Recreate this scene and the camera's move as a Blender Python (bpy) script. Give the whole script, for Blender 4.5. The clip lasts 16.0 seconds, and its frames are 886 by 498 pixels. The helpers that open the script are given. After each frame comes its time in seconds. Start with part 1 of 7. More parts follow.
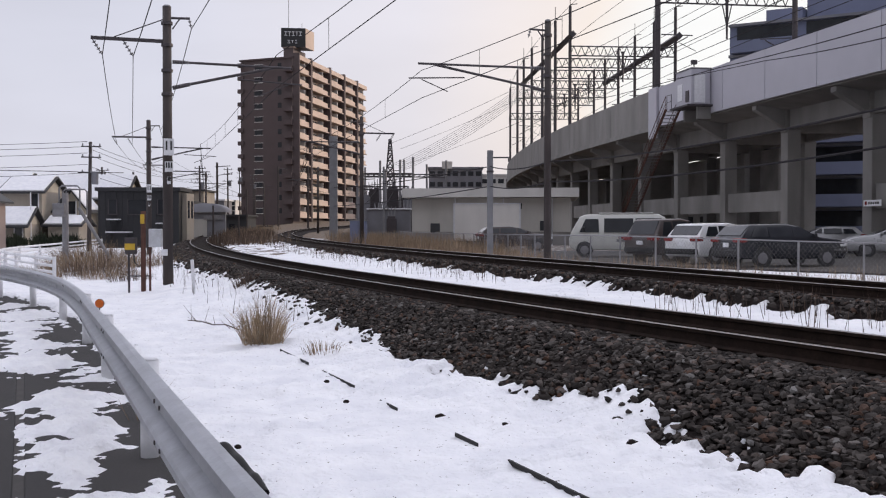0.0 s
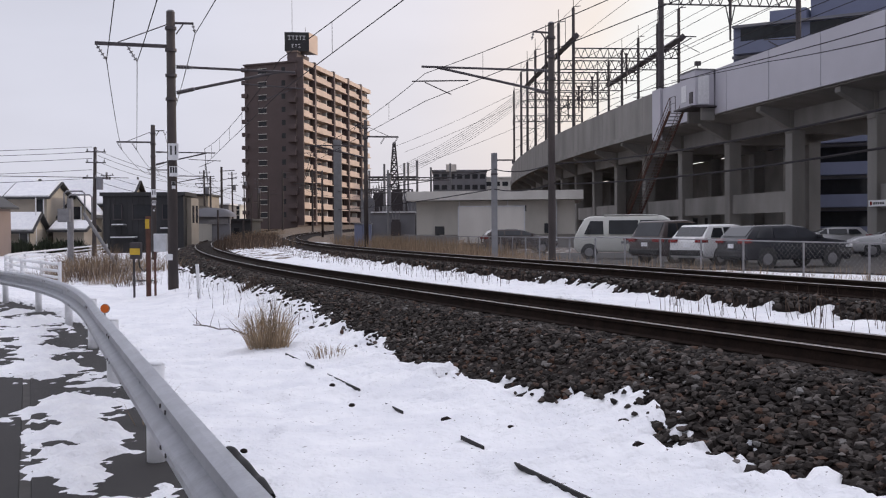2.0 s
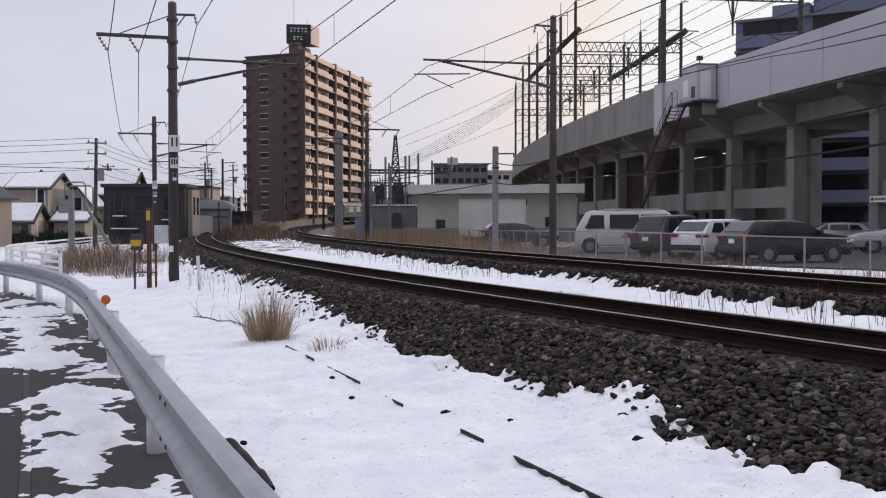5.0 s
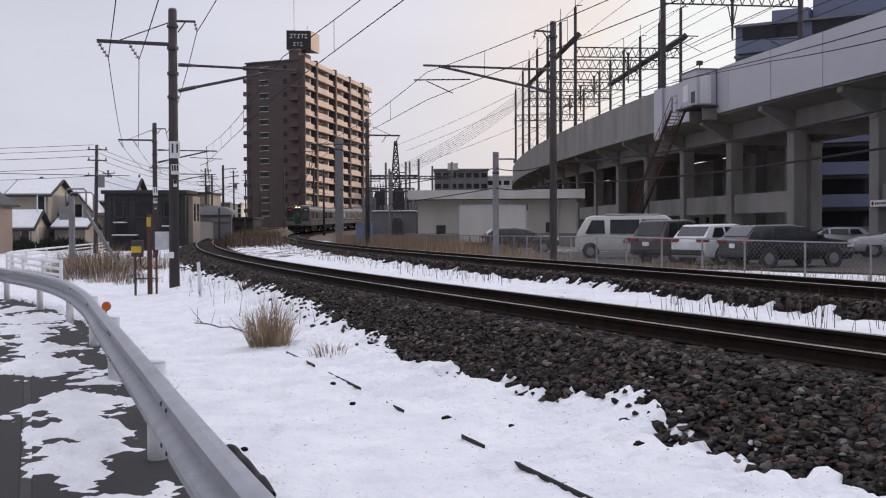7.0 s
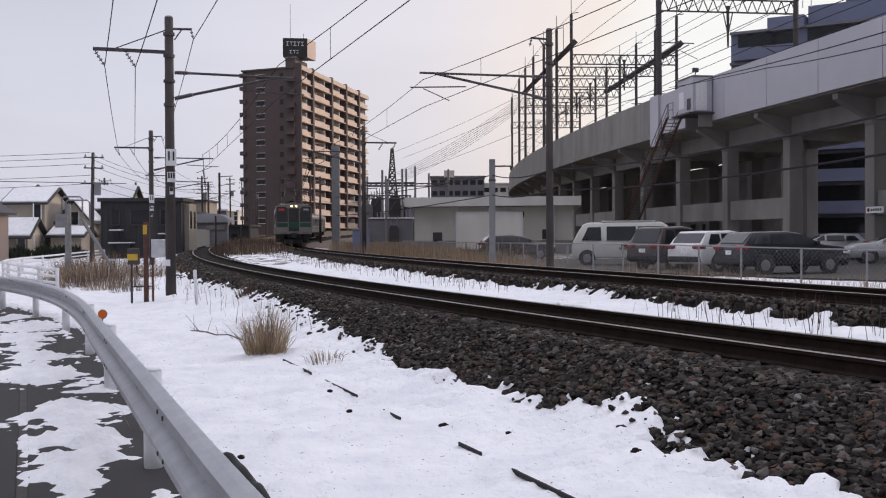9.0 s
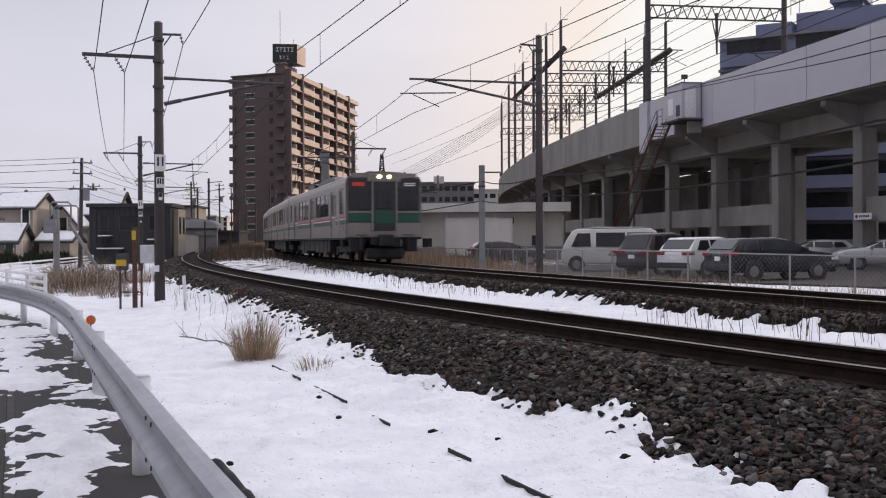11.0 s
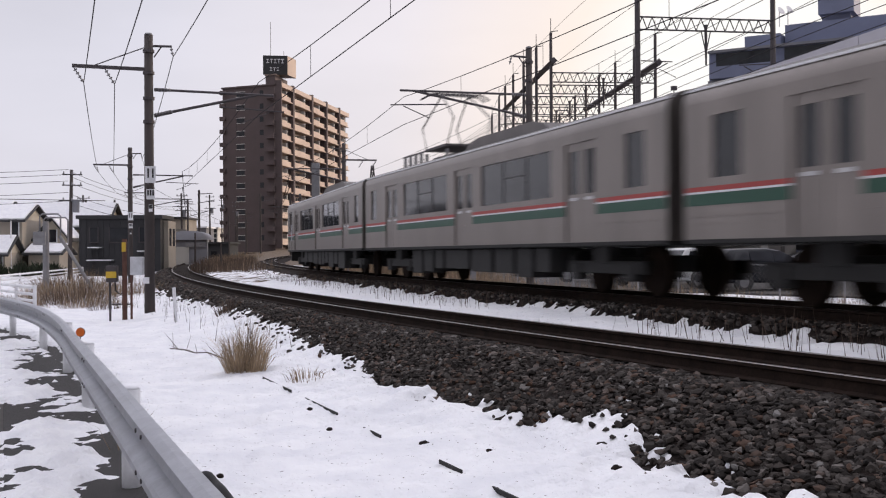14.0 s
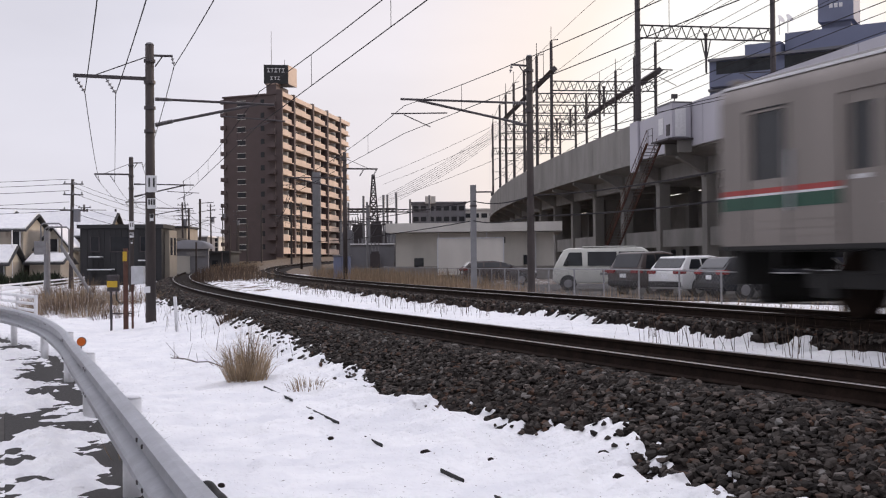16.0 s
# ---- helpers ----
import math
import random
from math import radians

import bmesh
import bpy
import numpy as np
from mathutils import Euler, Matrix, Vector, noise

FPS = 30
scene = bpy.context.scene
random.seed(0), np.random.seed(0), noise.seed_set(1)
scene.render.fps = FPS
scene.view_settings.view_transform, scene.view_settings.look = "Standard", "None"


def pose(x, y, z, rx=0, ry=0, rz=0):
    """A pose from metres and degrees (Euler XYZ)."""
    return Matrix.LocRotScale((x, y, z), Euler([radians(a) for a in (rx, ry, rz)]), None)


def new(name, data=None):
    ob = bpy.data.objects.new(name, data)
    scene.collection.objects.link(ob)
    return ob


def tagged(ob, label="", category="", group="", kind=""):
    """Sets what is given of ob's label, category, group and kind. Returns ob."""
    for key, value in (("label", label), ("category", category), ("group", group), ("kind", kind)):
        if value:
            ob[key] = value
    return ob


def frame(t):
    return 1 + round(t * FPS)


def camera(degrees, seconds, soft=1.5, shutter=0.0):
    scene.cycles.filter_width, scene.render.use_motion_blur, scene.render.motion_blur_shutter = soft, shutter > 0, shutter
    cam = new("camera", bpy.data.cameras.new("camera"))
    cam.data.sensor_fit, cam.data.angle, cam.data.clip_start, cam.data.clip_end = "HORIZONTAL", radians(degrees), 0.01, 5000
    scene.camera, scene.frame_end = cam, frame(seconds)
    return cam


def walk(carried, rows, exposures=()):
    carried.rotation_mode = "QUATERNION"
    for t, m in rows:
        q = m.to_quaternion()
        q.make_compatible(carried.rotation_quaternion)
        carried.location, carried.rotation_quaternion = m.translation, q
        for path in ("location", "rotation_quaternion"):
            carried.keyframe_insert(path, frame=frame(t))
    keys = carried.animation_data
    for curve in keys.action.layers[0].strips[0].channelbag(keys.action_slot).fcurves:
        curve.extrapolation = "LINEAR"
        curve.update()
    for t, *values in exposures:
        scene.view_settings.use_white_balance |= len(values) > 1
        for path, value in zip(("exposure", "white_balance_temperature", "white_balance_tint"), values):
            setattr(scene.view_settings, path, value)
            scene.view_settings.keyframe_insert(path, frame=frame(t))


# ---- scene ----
cam = camera(45.0, 16.0, 1.15, 0.5)
EYE = (0.0, 0.0, 1.7)
# seconds, turn to the left, tilt up, lean to the left, in degrees: a tripod head that is nudged about
TURNS = [
    (0.0, 0.0, -1.18, 0.0), (0.5, 0.021, -1.1, -0.185), (1.0, 0.085, -1.019, -0.379), (1.5, 0.144, -0.985, -0.396),
    (2.0, 0.249, -1.021, -0.368), (2.5, 0.407, -1.017, -0.329), (3.0, 0.452, -1.037, -0.158), (3.5, 0.412, -1.279, -0.041),
    (4.0, 0.308, -1.487, 0.028), (6.5, 0.313, -1.127, -0.157), (7.0, 0.316, -1.084, -0.195), (7.5, 0.223, -0.991, -0.165),
    (8.0, 0.192, -0.913, -0.498), (8.5, 0.225, -0.825, -0.471), (9.0, 0.132, -0.701, -0.293), (11.5, -0.517, -0.199, -0.323),
    (12.0, -0.601, 0.033, -0.384), (12.5, -0.734, 0.114, -0.361), (13.0, -0.862, 0.14, -0.451), (13.5, -0.924, 0.155, -0.573),
    (14.0, -0.925, 0.215, -0.343), (14.5, -0.858, 0.337, -0.398), (15.0, -0.857, 0.382, -0.377), (15.5, -0.861, 0.508, -0.411),
    (16.0, -0.876, 0.673, -0.482)]
walk(cam, [(t, pose(*EYE, 90 + up, 0, left) @ pose(0, 0, 0, 0, 0, lean)) for t, left, up, lean in TURNS],
     [(0, 0.02, 6500, 10), (7, -0.06, 6450, 10), (9, -0.03, 6520, 10.5), (11.5, 0.0, 6660, 11), (16, 0.12, 6720, 11)])

# ---- light: a pale overcast evening sky with a warm glow low on one side ----
SUN_AZ, SUN_EL = radians(60), radians(14)
SUN_DIR = Vector((math.sin(SUN_AZ) * math.cos(SUN_EL), math.cos(SUN_AZ) * math.cos(SUN_EL), math.sin(SUN_EL)))


def make_world():
    w = bpy.data.worlds.new("sky")
    scene.world = w
    w.use_nodes = True
    nt = w.node_tree
    nt.nodes.clear()
    N, L = nt.nodes.new, nt.links.new
    out, bg = N("ShaderNodeOutputWorld"), N("ShaderNodeBackground")
    L(bg.outputs[0], out.inputs[0])
    sky = N("ShaderNodeTexSky")
    sky.sky_type, sky.sun_disc = "NISHITA", False
    sky.sun_elevation, sky.sun_rotation = SUN_EL, SUN_AZ
    sky.dust_density, sky.air_density = 3.0, 1.2
    co = N("ShaderNodeTexCoord")
    # cloud cover: a warm side and a lavender side
    dot = N("ShaderNodeVectorMath")
    dot.operation = "DOT_PRODUCT"
    dot.inputs[1].default_value = (math.sin(radians(17)), math.cos(radians(17)), 0.12)
    L(co.outputs["Generated"], dot.inputs[0])
    ramp = N("ShaderNodeValToRGB")
    e = ramp.color_ramp.elements
    e[0].position, e[0].color = 0.0, (0.30, 0.30, 0.34, 1)
    m = ramp.color_ramp.elements.new(0.35)
    m.color = (0.42, 0.42, 0.465, 1)
    e[1].position, e[1].color = 1.0, (1.04, 0.92, 0.82, 1)
    m = ramp.color_ramp.elements.new(0.93)
    m.color = (0.73, 0.735, 0.85, 1)
    m = ramp.color_ramp.elements.new(0.978)
    m.color = (0.83, 0.80, 0.87, 1)
    m = ramp.color_ramp.elements.new(0.992)
    m.color = (0.95, 0.86, 0.84, 1)
    half = N("ShaderNodeMapRange")
    half.inputs[1].default_value, half.inputs[2].default_value = -1.0, 1.0
    L(dot.outputs["Value"], half.inputs[0])
    L(half.outputs[0], ramp.inputs[0])
    noi = N("ShaderNodeTexNoise")
    noi.inputs["Scale"].default_value, noi.inputs["Detail"].default_value = 2.2, 5
    mp = N("ShaderNodeMapping")
    mp.inputs["Scale"].default_value = (1, 1, 3.5)
    L(co.outputs["Generated"], mp.inputs[0])
    L(mp.outputs[0], noi.inputs["Vector"])
    cl = N("ShaderNodeMapRange")
    cl.inputs[1].default_value, cl.inputs[2].default_value = 0.3, 0.7
    cl.inputs[3].default_value, cl.inputs[4].default_value = 0.92, 1.07
    L(noi.outputs["Fac"], cl.inputs[0])
    sep = N("ShaderNodeSeparateXYZ")
    L(co.outputs["Generated"], sep.inputs[0])
    up = N("ShaderNodeMapRange")
    up.inputs[1].default_value, up.inputs[2].default_value = 0.25, 0.8
    up.inputs[3].default_value, up.inputs[4].default_value = 1.0, 2.45
    L(sep.outputs["Z"], up.inputs[0])
    mul = N("ShaderNodeMath")
    mul.operation = "MULTIPLY"
    L(cl.outputs[0], mul.inputs[0])
    L(up.outputs[0], mul.inputs[1])
    sc = N("ShaderNodeVectorMath")
    sc.operation = "SCALE"
    L(ramp.outputs[0], sc.inputs[0])
    L(mul.outputs[0], sc.inputs["Scale"])
    dim = N("ShaderNodeVectorMath")
    dim.operation = "SCALE"
    dim.inputs["Scale"].default_value = 0.1
    L(sky.outputs[0], dim.inputs[0])
    mix = N("ShaderNodeMix")
    mix.data_type = "RGBA"
    mix.inputs[0].default_value = 0.9
    L(dim.outputs[0], mix.inputs[6])
    L(sc.outputs[0], mix.inputs[7])
    L(mix.outputs[2], bg.inputs[0])
    bg.inputs[1].default_value = 1.0


make_world()
sun = new("sun", bpy.data.lights.new("sun", "SUN"))
sun.data.energy, sun.data.angle, sun.data.color = 2.0, radians(10), (1.0, 0.82, 0.66)
sun.rotation_euler = SUN_DIR.to_track_quat("Z", "Y").to_euler()


# ---- materials ----
def mat(name, color, rough=0.7, metal=0.0, var=0.15, scale=3.0, bump=0.0, bump_scale=40.0, color2=None, grain=0.08,
        emit=None, power=0.0, spec=0.5, alpha=1.0, island=0.0, streak=0.0):
    """A surface with colour variation at two scales, grain and fine relief."""
    m = bpy.data.materials.new(name)
    m.use_nodes = True
    nt = m.node_tree
    N, L = nt.nodes.new, nt.links.new
    b = nt.nodes["Principled BSDF"]
    b.inputs["Roughness"].default_value, b.inputs["Metallic"].default_value = rough, metal
    b.inputs["Specular IOR Level"].default_value = spec
    co = N("ShaderNodeTexCoord")
    n1, n2 = N("ShaderNodeTexNoise"), N("ShaderNodeTexNoise")
    n1.inputs["Scale"].default_value, n1.inputs["Detail"].default_value = scale, 6
    n2.inputs["Scale"].default_value, n2.inputs["Detail"].default_value = bump_scale, 4
    if streak:
        mp = N("ShaderNodeMapping")
        mp.inputs["Scale"].default_value = (1, 1, streak)
        L(co.outputs["Object"], mp.inputs[0])
        L(mp.outputs[0], n1.inputs["Vector"])
    else:
        L(co.outputs["Object"], n1.inputs["Vector"])
    L(co.outputs["Object"], n2.inputs["Vector"])
    c2 = color2 or tuple(c * (1 - var * 1.6) for c in color)
    r = N("ShaderNodeValToRGB")
    r.color_ramp.elements[0].position, r.color_ramp.elements[1].position = 0.32, 0.68
    r.color_ramp.elements[0].color, r.color_ramp.elements[1].color = (*c2, 1), (*color, 1)
    L(n1.outputs["Fac"], r.inputs[0])
    g = N("ShaderNodeMapRange")
    g.inputs[3].default_value, g.inputs[4].default_value = 1 - grain * 2, 1 + grain * 2
    L(n2.outputs["Fac"], g.inputs[0])
    sc = N("ShaderNodeVectorMath")
    sc.operation = "SCALE"
    L(r.outputs[0], sc.inputs[0])
    last = g.outputs[0]
    if island:
        ob, geo = N("ShaderNodeObjectInfo"), N("ShaderNodeNewGeometry")
        add = N("ShaderNodeMath")
        add.operation = "ADD"
        L(ob.outputs["Random"], add.inputs[0])
        L(geo.outputs["Random Per Island"], add.inputs[1])
        fr = N("ShaderNodeMath")
        fr.operation = "FRACT"
        L(add.outputs[0], fr.inputs[0])
        iv = N("ShaderNodeMapRange")
        iv.inputs[3].default_value, iv.inputs[4].default_value = 1 - island, 1 + island
        L(fr.outputs[0], iv.inputs[0])
        mm = N("ShaderNodeMath")
        mm.operation = "MULTIPLY"
        L(last, mm.inputs[0])
        L(iv.outputs[0], mm.inputs[1])
        last = mm.outputs[0]
    L(last, sc.inputs["Scale"])
    L(sc.outputs[0], b.inputs["Base Color"])
    rr = N("ShaderNodeMapRange")
    rr.inputs[3].default_value, rr.inputs[4].default_value = max(rough - 0.08, 0), min(rough + 0.08, 1)
    L(n1.outputs["Fac"], rr.inputs[0])
    L(rr.outputs[0], b.inputs["Roughness"])
    if bump:
        bp = N("ShaderNodeBump")
        bp.inputs["Strength"].default_value, bp.inputs["Distance"].default_value = 0.6, bump
        L(n2.outputs["Fac"], bp.inputs["Height"])
        L(bp.outputs[0], b.inputs["Normal"])
    if emit:
        b.inputs["Emission Color"].default_value = (*emit, 1)
        b.inputs["Emission Strength"].default_value = power
    return m


def glass_mat(name, tint, rough=0.06):
    """Dark window glass of a room or car with no light on."""
    m = mat(name, tint, rough, 0.0, 0.2, 1.5, spec=0.45, grain=0.03)
    return m


M = {
    "asphalt": mat("asphalt", (0.031, 0.028, 0.027), 0.92, var=0.25, scale=1.3, bump=0.006, bump_scale=180, grain=0.25),
    "ballast": mat("ballast", (0.024, 0.018, 0.016), 0.9, var=0.3, scale=2.0, bump=0.05, bump_scale=26, grain=0.4, spec=0.08),
    "stone": mat("stone", (0.044, 0.034, 0.030), 0.85, var=0.3, scale=6, bump=0.004, bump_scale=60, grain=0.2, island=0.45),
    "rail_side": mat("rail_side", (0.028, 0.018, 0.014), 0.9, var=0.3, scale=5, bump=0.002, grain=0.2, spec=0.12),
    "rail_head": mat("rail_head", (0.27, 0.25, 0.235), 0.32, 0.9, var=0.1, scale=9),
    "sleeper": mat("sleeper", (0.040, 0.034, 0.030), 0.95, var=0.25, scale=8, bump=0.004, island=0.2, spec=0.08),
    "galv": mat("galv", (0.60, 0.61, 0.64), 0.40, 0.5, var=0.12, scale=5, bump=0.001, grain=0.06),
    "white_paint": mat("white_paint", (0.74, 0.74, 0.76), 0.5, var=0.1, scale=6, grain=0.05),
    "pole_dark": mat("pole_dark", (0.060, 0.048, 0.046), 0.8, var=0.25, scale=4, bump=0.003, bump_scale=50, streak=0.3),
    "pole_grey": mat("pole_grey", (0.20, 0.20, 0.21), 0.8, var=0.15, scale=3, bump=0.002),
    "steel_dark": mat("steel_dark", (0.075, 0.065, 0.07), 0.6, 0.3, var=0.2, scale=6),
    "steel_grey": mat("steel_grey", (0.24, 0.235, 0.245), 0.55, 0.3, var=0.15, scale=6),
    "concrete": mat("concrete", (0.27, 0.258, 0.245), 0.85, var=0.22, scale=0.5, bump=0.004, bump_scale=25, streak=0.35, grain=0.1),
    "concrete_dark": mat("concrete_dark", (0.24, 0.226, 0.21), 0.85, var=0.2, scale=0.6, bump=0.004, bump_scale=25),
    "panel_white": mat("panel_white", (0.46, 0.45, 0.50), 0.55, var=0.06, scale=0.4, grain=0.03),
    "brick_brown": mat("brick_brown", (0.112, 0.084, 0.083), 0.8, var=0.12, scale=0.4, bump=0.01, bump_scale=8, grain=0.12),
    "balcony": mat("balcony", (0.60, 0.47, 0.385), 0.75, var=0.1, scale=0.3, grain=0.05),
    "wall_tan": mat("wall_tan", (0.27, 0.205, 0.175), 0.8, var=0.12, scale=0.4),
    "dark_glass": glass_mat("dark_glass", (0.025, 0.027, 0.032)),
    "steel_train": mat("steel_train", (0.25, 0.222, 0.205), 0.38, 0.45, var=0.14, scale=1.6, grain=0.05, streak=0.25),
    "train_roof": mat("train_roof", (0.15, 0.14, 0.135), 0.7, var=0.15, scale=2),
    "train_dark": mat("train_dark", (0.020, 0.019, 0.019), 0.85, var=0.3, scale=4),
    "green": mat("green", (0.006, 0.062, 0.036), 0.45, var=0.06, scale=3, grain=0.03),
    "red": mat("red", (0.36, 0.045, 0.04), 0.5, var=0.06, scale=3, grain=0.03),
    "black": mat("black", (0.018, 0.018, 0.02), 0.35, var=0.1, scale=4),
    "off_white": mat("off_white", (0.50, 0.48, 0.44), 0.75, var=0.12, scale=0.7, streak=0.4),
    "white_wall": mat("white_wall", (0.62, 0.60, 0.57), 0.7, var=0.1, scale=0.7, streak=0.4),
    "blue_wall": mat("blue_wall", (0.17, 0.19, 0.28), 0.7, var=0.1, scale=0.5),
    "tan_wall": mat("tan_wall", (0.34, 0.30, 0.25), 0.75, var=0.1, scale=0.6),
    "cream_wall": mat("cream_wall", (0.46, 0.41, 0.33), 0.75, var=0.1, scale=0.6),
    "black_wall": mat("black_wall", (0.030, 0.030, 0.033), 0.7, var=0.15, scale=1.0, bump=0.004),
    "grey_wall": mat("grey_wall", (0.20, 0.20, 0.22), 0.75, var=0.15, scale=0.5),
    "car_white": mat("car_white", (0.66, 0.66, 0.66), 0.25, var=0.04, scale=2, grain=0.01),
    "car_cream": mat("car_cream", (0.60, 0.60, 0.56), 0.3, var=0.05, scale=2, grain=0.01),
    "car_black": mat("car_black", (0.020, 0.021, 0.026), 0.2, var=0.05, scale=2, grain=0.01),
    "car_brown": mat("car_brown", (0.055, 0.042, 0.040), 0.25, var=0.05, scale=2, grain=0.01),
    "car_silver": mat("car_silver", (0.42, 0.42, 0.43), 0.3, 0.4, var=0.05, scale=2, grain=0.01),
    "tail_red": mat("tail_red", (0.20, 0.018, 0.018), 0.2, var=0.05),
    "orange": mat("orange", (0.75, 0.16, 0.02), 0.35, var=0.08),
    "yellow": mat("yellow", (0.55, 0.36, 0.03), 0.5, var=0.15),
    "reed": mat("reed", (0.30, 0.215, 0.14), 0.9, var=0.3, scale=3, island=0.35),
    "straw": mat("straw", (0.42, 0.31, 0.20), 0.9, var=0.3, scale=3, island=0.4),
    "twig": mat("twig", (0.10, 0.065, 0.045), 0.9, var=0.3, scale=3, island=0.35),
    "hedge": mat("hedge", (0.030, 0.040, 0.020), 0.9, var=0.3, scale=3, island=0.35),
    "rust": mat("rust", (0.12, 0.055, 0.04), 0.85, var=0.3, scale=4),
    "gutter": mat("gutter", (0.075, 0.070, 0.066), 0.9, var=0.2, scale=4, spec=0.2),
    "wire": mat("wire", (0.035, 0.032, 0.035), 0.9, 0.0, var=0.1, spec=0.1),
    "lamp": mat("lamp", (0.9, 0.85, 0.7), 0.3, emit=(1.0, 0.66, 0.30), power=3.2),
    "sign_red": mat("sign_red", (0.4, 0.03, 0.03), 0.4, emit=(1.0, 0.08, 0.06), power=0.08),
}


def snow_mat():
    """Old trodden snow: fine crust, soft dents, faint blue-grey and yellow stains."""
    m = mat("snow", (0.80, 0.80, 0.81), 0.62, var=0.05, scale=3.2, bump=0.07, bump_scale=18, color2=(0.70, 0.70, 0.73), grain=0.03, spec=0.3)
    b = m.node_tree.nodes["Principled BSDF"]
    b.inputs["Subsurface Weight"].default_value = 0.0
    return m


def stone_mat():
    """Crushed stone: each piece takes its own brown, grey or rusty tone."""
    m = mat("stone", (0.05, 0.04, 0.035), 0.9, var=0.3, scale=6, bump=0.004, bump_scale=70, grain=0.25, spec=0.15)
    nt = m.node_tree
    N, L = nt.nodes.new, nt.links.new
    geo, r = N("ShaderNodeNewGeometry"), N("ShaderNodeValToRGB")
    e = r.color_ramp.elements
    e[0].position, e[0].color = 0.0, (0.015, 0.013, 0.012, 1)
    e[1].position, e[1].color = 1.0, (0.165, 0.158, 0.15, 1)
    for p, c in ((0.35, (0.034, 0.029, 0.026, 1)), (0.6, (0.052, 0.044, 0.039, 1)), (0.78, (0.078, 0.070, 0.064, 1)), (0.9, (0.080, 0.046, 0.032, 1))):
        r.color_ramp.elements.new(p).color = c
    L(geo.outputs["Random Per Island"], r.inputs[0])
    n = N("ShaderNodeTexNoise")
    n.inputs["Scale"].default_value = 30
    g = N("ShaderNodeMapRange")
    g.inputs[3].default_value, g.inputs[4].default_value = 0.6, 1.4
    L(n.outputs["Fac"], g.inputs[0])
    s = N("ShaderNodeVectorMath")
    s.operation = "SCALE"
    L(r.outputs[0], s.inputs[0])
    L(g.outputs[0], s.inputs["Scale"])
    L(s.outputs[0], nt.nodes["Principled BSDF"].inputs["Base Color"])
    return m


M["stone"] = stone_mat()
M["snow"] = snow_mat()


def ground_mat():
    """Snow where the 'snow' attribute is high; brown soil and straw elsewhere, broken up by noise."""
    m = bpy.data.materials.new("ground_cover")
    m.use_nodes = True
    nt = m.node_tree
    N, L = nt.nodes.new, nt.links.new
    b = nt.nodes["Principled BSDF"]
    b.inputs["Roughness"].default_value, b.inputs["Specular IOR Level"].default_value = 0.75, 0.2
    at = N("ShaderNodeAttribute")
    at.attribute_name = "snow"
    geo = N("ShaderNodeTexCoord")
    n = []
    for sc, de in ((1.6, 7), (6.0, 5), (0.5, 5), (28, 3)):
        q = N("ShaderNodeTexNoise")
        q.inputs["Scale"].default_value, q.inputs["Detail"].default_value = sc, de
        L(geo.outputs["Object"], q.inputs["Vector"])
        n.append(q)
    add = N("ShaderNodeMath")
    add.operation = "MULTIPLY_ADD"
    add.inputs[1].default_value, add.inputs[2].default_value = 0.55, -0.27
    L(n[0].outputs["Fac"], add.inputs[0])
    add2 = N("ShaderNodeMath")
    add2.operation = "MULTIPLY_ADD"
    add2.inputs[1].default_value = 0.35
    L(n[1].outputs["Fac"], add2.inputs[0])
    L(add.outputs[0], add2.inputs[2])
    add3 = N("ShaderNodeMath")
    add3.operation = "ADD"
    L(add2.outputs[0], add3.inputs[0])
    L(at.outputs["Fac"], add3.inputs[1])
    step = N("ShaderNodeMapRange")
    step.interpolation_type = "SMOOTHSTEP"
    step.inputs[1].default_value, step.inputs[2].default_value = 0.62, 0.72
    L(add3.outputs[0], step.inputs[0])
    soil = N("ShaderNodeValToRGB")
    e = soil.color_ramp.elements
    e[0].position, e[0].color = 0.35, (0.070, 0.052, 0.040, 1)
    e[1].position, e[1].color = 0.7, (0.20, 0.145, 0.095, 1)
    L(n[1].outputs["Fac"], soil.inputs[0])
    sn = N("ShaderNodeValToRGB")
    e = sn.color_ramp.elements
    e[0].position, e[0].color = 0.3, (0.70, 0.705, 0.735, 1)
    e[1].position, e[1].color = 0.65, (0.82, 0.82, 0.83, 1)
    L(n[0].outputs["Fac"], sn.inputs[0])
    mix = N("ShaderNodeMix")
    mix.data_type = "RGBA"
    L(step.outputs[0], mix.inputs[0])
    L(soil.outputs[0], mix.inputs[6])
    L(sn.outputs[0], mix.inputs[7])
    # grit and bits of straw on the snow
    fleck = N("ShaderNodeTexNoise")
    fleck.inputs["Scale"].default_value, fleck.inputs["Detail"].default_value = 26, 2
    L(geo.outputs["Object"], fleck.inputs["Vector"])
    pick = N("ShaderNodeMapRange")
    pick.inputs[1].default_value, pick.inputs[2].default_value = 0.69, 0.75
    L(fleck.outputs["Fac"], pick.inputs[0])
    dirt = N("ShaderNodeMix")
    dirt.data_type = "RGBA"
    L(pick.outputs[0], dirt.inputs[0])
    L(mix.outputs[2], dirt.inputs[6])
    dirt.inputs[7].default_value = (0.10, 0.08, 0.065, 1)
    L(dirt.outputs[2], b.inputs["Base Color"])
    hs = N("ShaderNodeMath")
    hs.operation = "MULTIPLY_ADD"
    hs.inputs[1].default_value = 0.22
    L(n[3].outputs["Fac"], hs.inputs[0])
    L(n[1].outputs["Fac"], hs.inputs[2])
    bp = N("ShaderNodeBump")
    bp.inputs["Strength"].default_value, bp.inputs["Distance"].default_value = 0.7, 0.09
